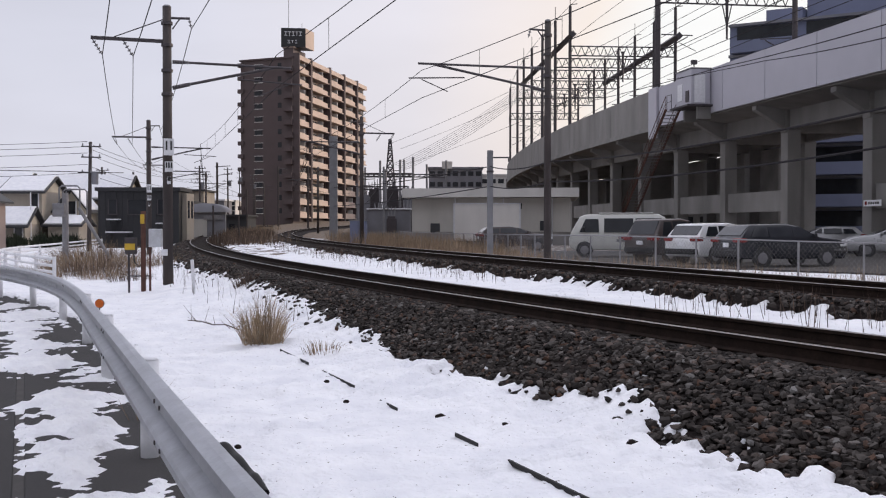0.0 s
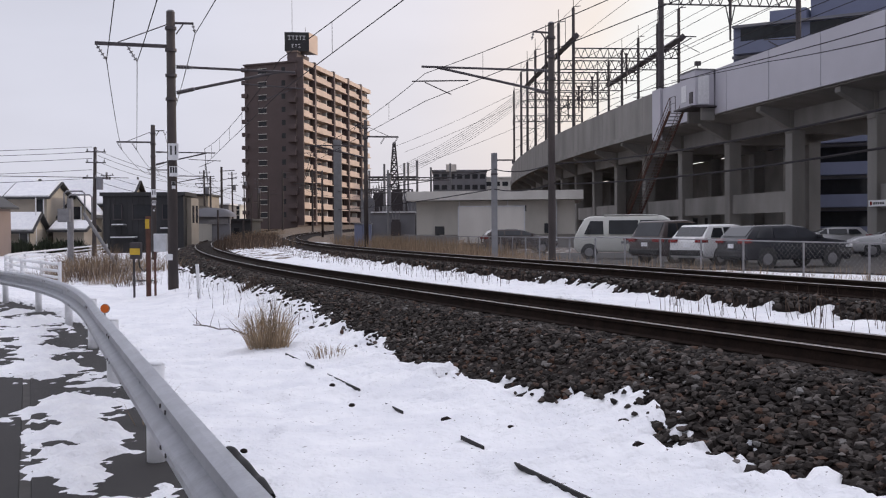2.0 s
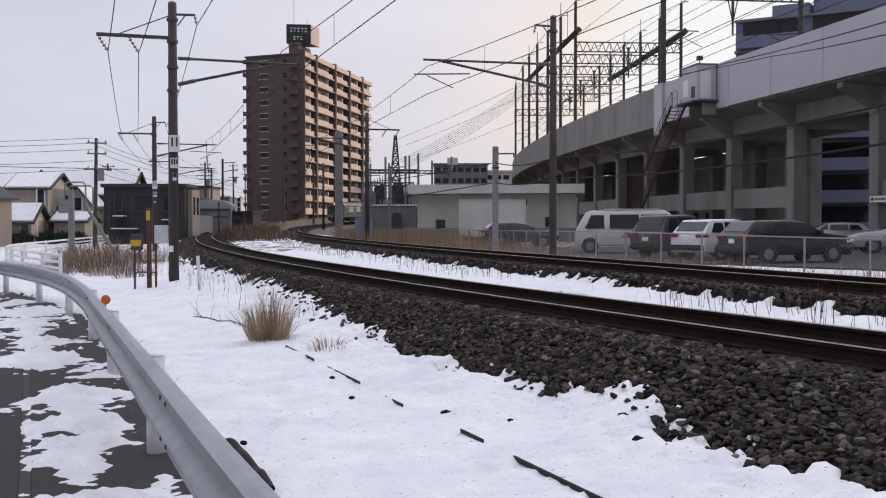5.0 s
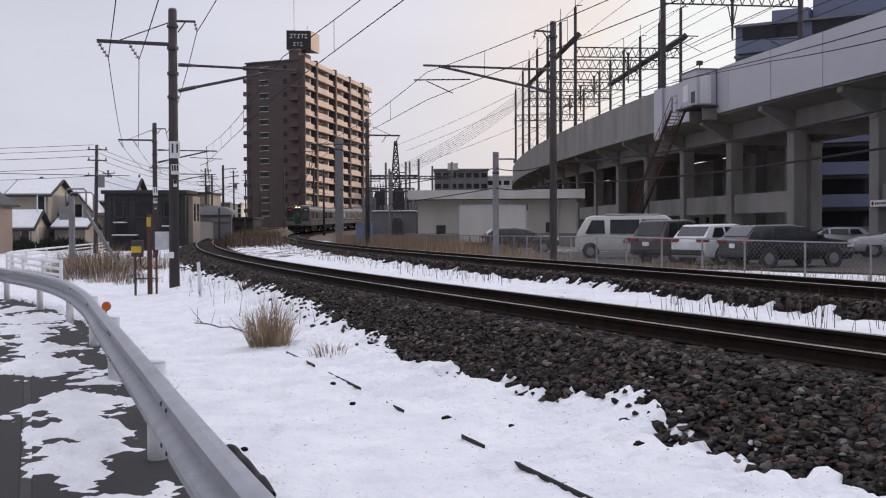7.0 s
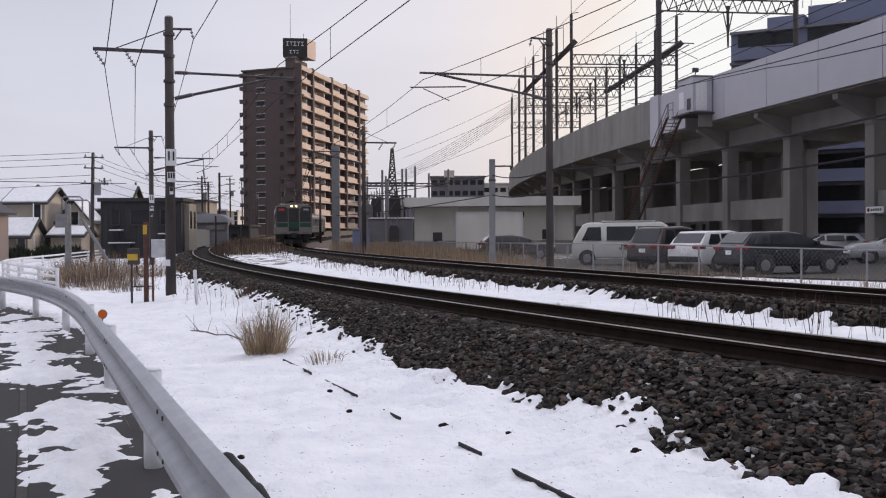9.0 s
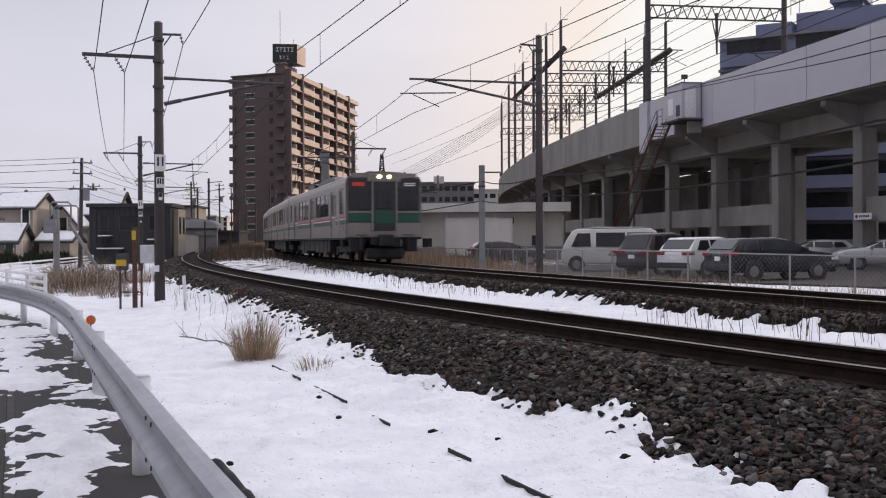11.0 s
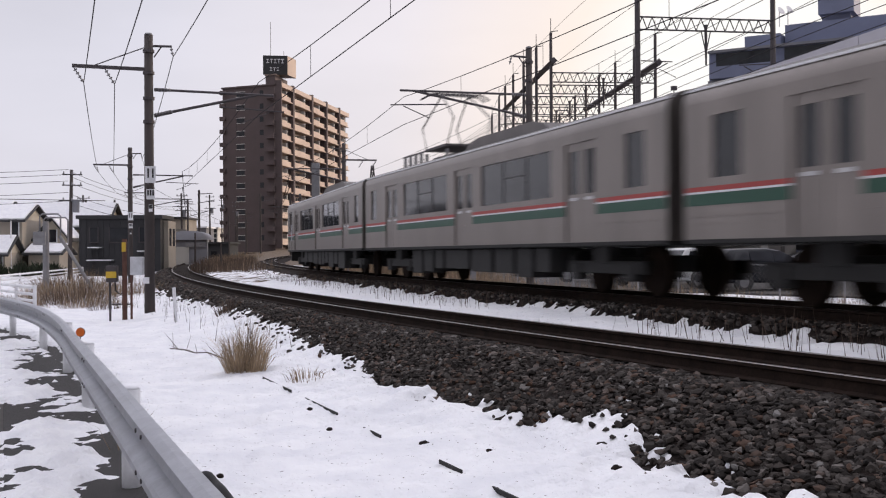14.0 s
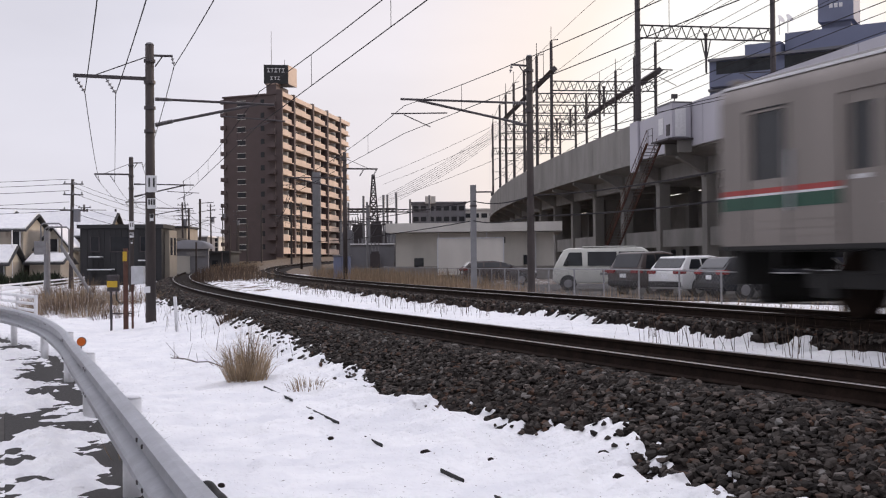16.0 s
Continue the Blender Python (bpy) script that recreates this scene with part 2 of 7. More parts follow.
    L(hs.outputs[0], bp.inputs["Height"])
    L(bp.outputs[0], b.inputs["Normal"])
    return m


M["ground"] = ground_mat()


# ---- mesh helpers ----
def mesh_ob(name, bm, material, smooth=False):
    me = bpy.data.meshes.new(name)
    bm.normal_update()
    bm.to_mesh(me)
    bm.free()
    for mm in material if isinstance(material, (list, tuple)) else [material]:
        me.materials.append(mm)
    if smooth:
        for p in me.polygons:
            p.use_smooth = True
    return new(name, me)


def part(name, bm, material, parent, label="", smooth=False):
    ob = mesh_ob(name, bm, material, smooth)
    ob.parent = parent
    return tagged(ob, label)


def thing(name, label, category, m=None, group="", kind=""):
    ob = new(name)
    ob.empty_display_size = 0.2
    if m is not None:
        ob.matrix_basis = m
    return tagged(ob, label, category, group, kind)


def box(bm, cx, cy, cz, sx, sy, sz, m=None, bevel=0.0):
    """A box by centre and full sizes, put into bm."""
    r = bmesh.ops.create_cube(bm, size=1)
    vs = r["verts"]
    bmesh.ops.scale(bm, vec=(sx, sy, sz), verts=vs)
    bmesh.ops.translate(bm, vec=(cx, cy, cz), verts=vs)
    if bevel:
        es = list({e for v in vs for e in v.link_edges})
        g = bmesh.ops.bevel(bm, geom=es, offset=bevel, segments=2, affect="EDGES", profile=0.5)
        vs = list({v for f in g["faces"] for v in f.verts} | {v for v in vs if v.is_valid})
    if m is not None:
        bmesh.ops.transform(bm, matrix=m, verts=[v for v in vs if v.is_valid])
    return bm


def boxes(*specs, bevel=0.0):
    bm = bmesh.new()
    for s in specs:
        box(bm, *s, bevel=bevel)
    return bm


def tube(bm, a, b, r1, r2=None, n=8, caps=True):
    """A round bar from a to b."""
    a, b = Vector(a), Vector(b)
    r2 = r1 if r2 is None else r2
    q = (b - a).to_track_quat("Z", "Y").to_matrix()
    rings = []
    for p, r in ((a, r1), (b, r2)):
        rings.append([bm.verts.new(p + q @ Vector((r * math.cos(2 * math.pi * i / n), r * math.sin(2 * math.pi * i / n), 0))) for i in range(n)])
    for i in range(n):
        bm.faces.new((rings[0][i], rings[0][(i + 1) % n], rings[1][(i + 1) % n], rings[1][i]))
    if caps:
        bm.faces.new(rings[0][::-1])
        bm.faces.new(rings[1])
    return bm


def tubes(segs, n=6):
    bm = bmesh.new()
    for s in segs:
        tube(bm, *s, n=n)
    return bm


def polyline(bm, pts, r, n=6):
    """A continuous thin bar along points."""
    rings = []
    for i, p in enumerate(pts):
        p = Vector(p)
        d = Vector(pts[min(i + 1, len(pts) - 1)]) - Vector(pts[max(i - 1, 0)])
        q = d.to_track_quat("Z", "Y").to_matrix()
        rings.append([bm.verts.new(p + q @ Vector((r * math.cos(2 * math.pi * k / n), r * math.sin(2 * math.pi * k / n), 0))) for k in range(n)])
    for u, v in zip(rings, rings[1:]):
        for k in range(n):
            bm.faces.new((u[k], u[(k + 1) % n], v[(k + 1) % n], v[k]))
    return bm


def sag(a, b, drop, n=10):
    a, b = Vector(a), Vector(b)
    return [a.lerp(b, i / n) - Vector((0, 0, 4 * drop * (i / n) * (1 - i / n))) for i in range(n + 1)]


def prism(poly, z0, z1, bm=None):
    """An upright prism over a plan polygon (counter-clockwise)."""
    bm = bm or bmesh.new()
    lo = [bm.verts.new((x, y, z0)) for x, y in poly]
    hi = [bm.verts.new((x, y, z1)) for x, y in poly]
    n = len(poly)
    for i in range(n):
        bm.faces.new((lo[i], lo[(i + 1) % n], hi[(i + 1) % n], hi[i]))
    bm.faces.new(lo[::-1])
    bm.faces.new(hi)
    return bm


# ---- plan: the lines of the two tracks and of the viaduct ----
class Line:
    """A plan curve given by its start, heading and curvature at knots along it; it runs back before its start as well."""

    def __init__(self, x, y, h, knots, bends, back, rise=True):
        self.s0, self.rise = -back, rise
        fw, bk = [(x, y, h)], []
        cx, cy, ch = x, y, h
        for i in range(int(knots[-1])):
            ch += float(np.interp(i, knots, bends))
            cx, cy = cx + math.sin(ch), cy + math.cos(ch)
            fw.append((cx, cy, ch))
        cx, cy, ch = x, y, h
        for i in range(back):
            cx, cy = cx - math.sin(ch), cy - math.cos(ch)
            ch -= bends[0]
            bk.append((cx, cy, ch))
        self.p = np.array(bk[::-1] + fw)

    def at(self, s, off=0.0, z=0.0):
        u = s - self.s0
        i = max(0, min(int(u), len(self.p) - 2))
        a = self.p[i] + (self.p[i + 1] - self.p[i]) * (u - i)
        x, y = a[0] + off * math.cos(a[2]), a[1] - off * math.sin(a[2])
        return Vector((x, y, z + (lift(a[1]) if self.rise else 0)))

    def heading(self, s):
        u = s - self.s0
        i = max(0, min(int(u), len(self.p) - 2))
        return float(self.p[i][2] + (self.p[i + 1][2] - self.p[i][2]) * (u - i))

    def near(self, xs, ys):
        """Signed offset (right +) of many points from the line, and how far along."""
        P = self.p
        best = np.full(xs.shape, 1e9)
        off, along = np.zeros(xs.shape), np.zeros(xs.shape)
        for i in range(0, len(P)):
            dx, dy = xs - P[i, 0], ys - P[i, 1]
            d = dx * dx + dy * dy
            k = d < best
            best[k] = d[k]
            c, s = math.cos(P[i, 2]), math.sin(P[i, 2])
            off[k] = (dx * c - dy * s)[k]
            along[k] = (self.s0 + i + dx * s + dy * c)[k]
        return off, along, np.sqrt(best)


def offset_of(line, x, y):
    """Signed offset (right +) of one point from a line."""
    P = line.p
    i = int(np.argmin((P[:, 0] - x) ** 2 + (P[:, 1] - y) ** 2))
    return float((x - P[i, 0]) * math.cos(P[i, 2]) - (y - P[i, 1]) * math.sin(P[i, 2]))


def lift(y):
    """The ground climbs gently into the distance."""
    return 6.3e-5 * min(max(y - 63, 0), 200) ** 2


NEAR = Line(4.876, 6.3, -0.4424, [0, 31.5, 63, 94.5, 126, 210], [0.00469, 0.00335, 0.00146, 0.00156, 0.00153, 0.00153], 40)
FAR = Line(8.203, 7.35, -0.3426, [0, 31.5, 63, 94.5, 126, 157, 380], [0.00173, 0.00274, 0.0014, 0.00175, 0.00312, 0.00366, 0.0037], 110)
VIA = Line(29.302, 27.0, -0.2333, [0, 30, 60, 100, 150, 320], [0.00125, 0.00146, 0.00164, 0.0016, 0.00183, 0.00186], 60, rise=False)
NEAR_Z, FAR_Z, GAUGE = 0.723, 0.934, 1.10
DECK = 9.9


def sweep(line, s0, s1, step, profile, bm=None, closed=False):
    """A profile of (offset, height) drawn along a line."""
    bm = bm or bmesh.new()
    n = max(1, round((s1 - s0) / step))
    rings = []
    for i in range(n + 1):
        s = s0 + (s1 - s0) * i / n
        rings.append([bm.verts.new(line.at(s, o, z)) for o, z in profile])
    m = len(profile)
    for a, b in zip(rings, rings[1:]):
        for k in range(m if closed else m - 1):
            bm.faces.new((a[k], b[k], b[(k + 1) % m], a[(k + 1) % m]))
    if closed:
        bm.faces.new(rings[0])
        bm.faces.new(rings[-1][::-1])
    return bm


def fbm(x, y, f, seed=0.0):
    return noise.fractal(Vector((x * f + seed, y * f - seed, seed * 0.37)), 0.9, 2.1, 4)


GUARD = [(1.35, -0.9), (-0.53, 3.7), (-2.17, 7.89), (-3.74, 11.89), (-5.2, 15.6), (-6.9, 19.4), (-8.75, 22.8), (-10.7, 25.8), (-12.9, 28.9), (-15.2, 32.0)]


def smooth_path(pts, per):
    out = []
    n = len(pts)
    for i in range(n - 1):
        p0, p1, p2, p3 = (Vector(pts[max(0, min(n - 1, k))]) for k in (i - 1, i, i + 1, i + 2))
        for q in range(per):
            t = q / per
            out.append(0.5 * (2 * p1 + (p2 - p0) * t + (2 * p0 - 5 * p1 + 4 * p2 - p3) * t * t + (3 * p1 - p0 - 3 * p2 + p3) * t ** 3))
    out.append(Vector(pts[-1]))
    return out


def guard_offsets(X, Y):
    """Signed distance (field side +) of many points from the guard rail's line."""
    path = smooth_path([(2.9, -4.9)] + GUARD + [(-22, 40.5), (-40, 62)], 6)
    best, off = np.full(X.shape, 1e9), np.zeros(X.shape)
    for a, b in zip(path, path[1:]):
        d = b - a
        L = d.length
        ux, uy = d.x / L, d.y / L
        t = np.clip((X - a.x) * ux + (Y - a.y) * uy, 0, L)
        ex, ey = X - a.x - ux * t, Y - a.y - uy * t
        r = ex * ex + ey * ey
        k = r < best
        best[k] = r[k]
        off[k] = (np.sqrt(r) * np.sign(ex * uy - ey * ux))[k]
    return off


def bank_edge(line, s, x, y):
    """How far out from a track's middle the bare stones reach before the snow begins; its outline runs in tongues down the slope."""
    if line is NEAR:
        base = float(np.interp(s, (0, 1, 2.5, 4, 6, 8, 10, 12, 15, 18, 24, 40), (2.1, 2.05, 2.15, 1.78, 2.08, 2.14, 1.9, 1.74, 1.55, 1.45, 1.4, 1.6)))
        e = base + 0.13 * fbm(s * 1.1, x * 0.2, 1.0, 11.0) + 0.26 * fbm(x * 1.6, y * 0.8, 2.3, 4.0) + 0.2 * fbm(x * 1.5, y * 0.8, 5.5, 8.0)
        return min(max(e, 1.2), 2.75)
    e = 1.27 + 0.12 * fbm(s, 0.2 * x, 0.9, 2.0) + 0.24 * fbm(s, 0.5 * (x + y), 2.2, 5.0) + 0.14 * fbm(x, y, 5.0, 3.0)
    return min(max(e, 1.0), 1.58)


# ---- ground ----
def make_ground():
    def axis(fine0, fine1, step, far, grow):
        v = list(np.arange(fine0, fine1 + 1e-6, step))
        d = step
        while v[-1] < far:
            d *= grow
            v.append(v[-1] + d)
        d = step
        while v[0] > -far:
            d *= grow
            v.insert(0, v[0] - d)
        return np.array(v)
    xs, ys = axis(-6.0, 4.2, 0.062, 2500, 1.09), axis(4.8, 20, 0.07, 3000, 1.055)
    X, Y = np.meshgrid(xs, ys)
    on, an, dn = NEAR.near(X, Y)
    of, af, df = FAR.near(X, Y)
    n1 = np.zeros(X.shape)
    n2 = np.zeros(X.shape)
    n3 = np.zeros(X.shape)
    for j in range(X.shape[0]):
        for i in range(X.shape[1]):
            if dn[j, i] < 60:
                n1[j, i] = fbm(X[j, i], Y[j, i], 0.45)
                n2[j, i] = fbm(X[j, i], Y[j, i], 2.2, 7.0)
                if dn[j, i] < 8 and 3 < Y[j, i] < 32:
                    n3[j, i] = fbm(X[j, i], Y[j, i], 6.5, 3.0)
    def sm(a, b, v):
        t = np.clip((v - a) / (b - a), 0, 1)
        return t * t * (3 - 2 * t)
    # bank up to the near track, shallow dip between the tracks, level behind the far one
    left = 0.15 * (1 - sm(1.9, 4.6, -on))
    z = np.where(on < 0, left, 0.585 + 0.02 * np.clip(on - 1.5, 0, 3))
    z = np.where((on > 0) & (of > 0), 0.62 - 0.45 * sm(2.5, 9.0, of), z)
    z = np.where((on > 0) & (of > 25), 0.1, z)
    amp = np.clip(1.2 - np.minimum(dn, df) * 0.02, 0.15, 1)
    z = z + n1 * 0.045 * amp + n2 * 0.03 * amp + n3 * 0.02
    z = z + np.where((on < 0) & (on > -3.6), 0.03 * (n2 + 1.3 * n3) * np.exp(-((-on - 2.4) / 0.85) ** 2), 0)
    # footprints, drips and dents in the snow
    pr = np.random.RandomState(21)
    for k in range(420):
        px, py = pr.uniform(-4.5, 3.2), 4.8 + 13 * pr.rand() ** 1.3
        r, dp = pr.uniform(0.06, 0.17), pr.uniform(0.015, 0.05)
        e = ((X - px) ** 2 + ((Y - py) / 1.3) ** 2) / (r * r)
        z = z - dp * np.exp(-e) + dp * 0.35 * np.exp(-(e - 1.8) ** 2)
    # snow lies on the foot of the two banks as far up as its ragged edge; above that the stones cover the ground
    en, ef = np.full(X.shape, 1.9), np.full(X.shape, 1.4)
    for j, i in zip(*np.nonzero((on < 0) & (on > -3.2) & (Y < 75) & (Y > 2))):
        en[j, i] = bank_edge(NEAR, an[j, i], X[j, i], Y[j, i])
    for j, i in zip(*np.nonzero((of < 0) & (of > -2.4) & (Y < 75) & (Y > 2))):
        ef[j, i] = bank_edge(FAR, af[j, i], X[j, i], Y[j, i])
    bed = np.interp(-on, (1.0, 1.2, 1.4, 2.3, 2.7), (NEAR_Z - 0.17, 0.55, 0.46, 0.05, -0.12))
    w = np.clip((-on - en) / 0.13, 0, 1)
    k = (on < 0) & (on > -3.0)
    z = np.where(k, (bed - 0.04) * (1 - w) + w * np.maximum(z, bed + 0.03 + 0.035 * n3 + 0.02 * n2), z)
    bed = np.interp(-of, (1.0, 1.1, 1.3, 1.6), (FAR_Z - 0.17, 0.75, 0.66, 0.4))
    w = np.clip((-of - ef) / 0.12, 0, 1)
    k = (on > 0) & (of < 0) & (of > -1.75)
    z = np.where(k, (bed - 0.04) * (1 - w) + w * np.maximum(z, bed + 0.03 + 0.035 * n3 + 0.02 * n2), z)
    z = np.where((of >= 0) & (df < 1.35), 0.45, z)
    z = np.where((on > 0) & (of < 0) & (dn < 1.38 + 0.2 * n2), 0.3, z)
    og = guard_offsets(X, Y)
    z = np.where((og < 0.3) & (on < 0) & (Y < 60), -0.09, z)
    ly = 6.3e-5 * np.clip(Y - 63, 0, 200) ** 2
    z = z + ly
    snow = np.full(X.shape, 0.95)
    snow = np.where(of > 2.2, 0.78 + 0.25 * n1, snow)
    snow = np.where((of > 2.2) & (Y > 48), 0.43, snow)
    snow = np.where((on < 0) & (Y > 40), 0.62, snow)
    snow = np.where((on > 0) & (of < 0), 0.86 + 0.3 * n2, snow)
    snow = np.where(Y > 95, 0.2, snow)
    snow = np.where((on > 1.5) & (of < -1.5) & (Y > 75), 0.25, snow)
    snow = np.where((on > 0.5) & (of < -0.5) & (Y > 42) & (Y <= 75), 0.55 + 0.35 * n2, snow)
    me = bpy.data.meshes.new("ground")
    nx, ny = len(xs), len(ys)
    co = np.stack([X, Y, z], -1).reshape(-1, 3)
    idx = np.arange(nx * ny).reshape(ny, nx)
    fa = np.stack([idx[:-1, :-1], idx[:-1, 1:], idx[1:, 1:], idx[1:, :-1]], -1).reshape(-1, 4)
    me.from_pydata(co.tolist(), [], fa.tolist())
    a = me.attributes.new("snow", "FLOAT", "POINT")
    a.data.foreach_set("value", snow.reshape(-1).astype(np.float32))
    me.materials.append(M["ground"])
    for p in me.polygons:
        p.use_smooth = True
    tagged(new("ground", me), "trodden old snow over soil and straw beside the railway", "ground", kind="structure")


make_ground()


def ballast_bed(name, line, s0, s1, top, left, right, label):
    prof = [*left, (-1.0, top), (1.0, top), *right]
    bm = sweep(line, s0, s1, 0.6, prof)
    for v in bm.verts:
        p = v.co
        v.co.z += 0.035 * fbm(p.x, p.y, 1.7, 3.0)
    return tagged(mesh_ob(name, bm, M["ballast"], True), label, "ballast", kind="structure")


ballast_bed("ballast_bed_1", NEAR, -38, 205, NEAR_Z - 0.17, ((-2.7, -0.12), (-2.3, 0.05), (-1.4, 0.46), (-1.2, 0.55)), ((1.25, 0.55), (1.5, 0.5), (1.8, 0.2)), "dark brown crushed stone bed under the near track")
ballast_bed("ballast_bed_2", FAR, -105, 375, FAR_Z - 0.17, ((-1.6, 0.4), (-1.3, 0.66), (-1.1, 0.75)), ((1.2, 0.75), (1.5, 0.68), (2.2, 0.2)), "dark brown crushed stone bed under the far track")


def railway(name, line, top, s0, s1, label):
    tr = thing(name, label, "railway track", kind="structure")
    for side in (-1, 1):
        o = side * GAUGE / 2
        foot = [(-0.062, -0.153), (0.062, -0.153), (0.062, -0.143), (0.012, -0.125), (0.009, -0.045), (0.032, -0.036), (0.032, -0.004), (-0.032, -0.004), (-0.032, -0.036), (-0.009, -0.045), (-0.012, -0.125), (-0.062, -0.143)]
        part("rail", sweep(line, s0, s1, 1.0, [(o + a, top + b) for a, b in foot][::-1], closed=True), M["rail_side"], tr, "rusty steel rail")
        for e in (-1, 1):
            part("rail_head", sweep(line, s0, s1, 1.0, [(o + e * a, top + b) for a, b in ((0.010, 0.0), (0.024, 0.0), (0.032, -0.004))][::e]), M["rail_head"], tr, "bright worn running edge")
        part("rail_crown", sweep(line, s0, s1, 1.0, [(o - 0.010, top - 0.001), (o + 0.010, top - 0.001)]), M["rail_side"], tr)
    return tr


near_track = railway("railway_track_1", NEAR, NEAR_Z, -38, 205, "rusty steel rails of the near curved track on dark ballast")
far_track = railway("railway_track_2", FAR, FAR_Z, -105, 375, "rusty steel rails of the far curved track on dark ballast")


# ---- road ----
def road():
    path = smooth_path([(2.9, -4.9)] + GUARD + [(-22, 40.5), (-40, 62)], 6)
    bm = bmesh.new()
    rings = []
    cross = [0.28, -0.86, -0.87, -0.94, -0.95, -4.0, -8.5]
    for i, p in enumerate(path):
        d = (path[min(i + 1, len(path) - 1)] - path[max(i - 1, 0)]).normalized()
        nrm = Vector((d.y, -d.x))
        rings.append([bm.verts.new((p.x + nrm.x * o, p.y + nrm.y * o, -0.015 if -0.945 < o < -0.865 else 0.0)) for o in cross])
    for a, b in zip(rings, rings[1:]):
        for k in range(len(cross) - 1):
            f = bm.faces.new((a[k], b[k], b[k + 1], a[k + 1]))
            f.material_index = 1 if k == 2 else 0
    bmesh.ops.recalc_face_normals(bm, faces=bm.faces)
    tagged(mesh_ob("road", bm, [M["asphalt"], M["gutter"]]), "worn dark asphalt road with a concrete gutter strip", "road", kind="structure")
    # patches of old snow on the road
    xs, ys = np.arange(-13, -0.6, 0.05), np.arange(4.6, 29, 0.07)
    X, Y = np.meshgrid(xs, ys)
    off = guard_offsets(X, Y)
    H = np.full(X.shape, -1.0)
    for j in range(X.shape[0]):
        for i in range(X.shape[1]):
            o = off[j, i]
            if -4.5 < o < 0.6:
                x, y = X[j, i], Y[j, i]
                n = 0.5 * fbm(x, y, 0.8, 2.0) + 0.34 * fbm(x, y, 3.0, 5.0) + 0.2 * fbm(x, y, 8.0, 1.0)
                want = (0.31 if y < 8.3 else 0.17) - 0.8 * abs(o + (0.42 if y < 8.3 else 0.48)) if y < 12.5 else 0.12 - 0.36 * abs(o + 0.65)
                want += 0.45 if o > 0.22 and y > 12 else 0.0
                v = n + want
                H[j, i] = min(0.06, v * 0.17) + 0.042 * fbm(x, y, 5.0, 9.0) * min(max(v * 4, 0), 1) + 0.02 * fbm(x, y, 14.0, 3.0) * min(max(v * 6, 0), 1)
    idx = -np.ones(X.shape, int)
    keep = H > -0.06
    cell = keep[:-1, :-1] & keep[1:, :-1] & keep[:-1, 1:] & keep[1:, 1:]
    used = np.zeros(X.shape, bool)
    for a in (0, 1):
        for b in (0, 1):
            used[a:used.shape[0] - 1 + a, b:used.shape[1] - 1 + b] |= cell
    idx[used] = np.arange(used.sum())
    co = np.stack([X[used], Y[used], H[used]], -1)
    q = np.stack([idx[:-1, :-1], idx[:-1, 1:], idx[1:, 1:], idx[1:, :-1]], -1)[cell]
    me = bpy.data.meshes.new("road_snow")
    me.from_pydata(co.tolist(), [], q.tolist())
    me.materials.append(M["snow"])
    for p in me.polygons:
        p.use_smooth = True
    tagged(new("road_snow", me), "patches of trodden old snow on the road", "snow", kind="stuff")


road()


# ---- loose ballast stones ----
def stones(name, line, top, s0, s1, o0, o1, count, seed, size, label):
    rnd = np.random.RandomState(seed)
    bmi = bmesh.new()
    bmesh.ops.create_icosphere(bmi, subdivisions=1, radius=1)
    ico = np.array([v.co[:] for v in bmi.verts])
    fac = np.array([[v.index for v in f.verts] for f in bmi.faces])
    bmi.free()
    V, Fc = [], []
    k = 0
    # more of them near, where single stones can be told apart
    S = s0 + (s1 - s0) * rnd.rand(count) ** 1.7
    O = o0 + (o1 - o0) * rnd.rand(count)
    for s, o in zip(S, O):
        p = line.at(float(s), float(o))
        ao = abs(o)
        if o < 0:
            edge = bank_edge(line, float(s), p.x, p.y) + 0.05
            # some stones lie loose on the snow below the edge
            if ao > edge and (line is FAR or ao > edge + 0.4 or rnd.rand() > 0.10 * (1.05 - (ao - edge) / 0.4)):
                continue
        elif ao > 1.5 + 0.15 * fbm(p.x, p.y, 1.2, 6.0):
            continue
        z = top if ao < 1.2 else top - (ao - 1.2) * (0.455 if o < 0 and line is NEAR else 0.5 if o < 0 else 0.27)
        r = size * (0.6 + 0.8 * rnd.rand())
        z += 0.04 if o < 0 and ao > edge else 0.0
        sc = r * np.array([1.0 + 0.5 * rnd.rand(), 0.75 + 0.4 * rnd.rand(), 0.55 + 0.35 * rnd.rand()])
        v = ico * (1 + np.clip(0.28 * rnd.randn(len(ico), 1), -0.5, 0.6)) * sc
        a, b = rnd.rand() * 6.28, rnd.randn() * 0.5
        ca, sa, cb, sb = math.cos(a), math.sin(a), math.cos(b), math.sin(b)
        R = np.array([[ca, -sa, 0], [sa, ca, 0], [0, 0, 1]]) @ np.array([[1, 0, 0], [0, cb, -sb], [0, sb, cb]])
        v = v @ R.T + np.array([p.x, p.y, p.z + z + 0.3 * r])
        V.append(v)
        Fc.append(fac + k)
        k += len(ico)
    me = bpy.data.meshes.new(name)
    me.from_pydata(np.concatenate(V).tolist(), [], np.concatenate(Fc).tolist())
    me.materials.append(M["stone"])
    tagged(new(name, me), label, "ballast", kind="stuff")


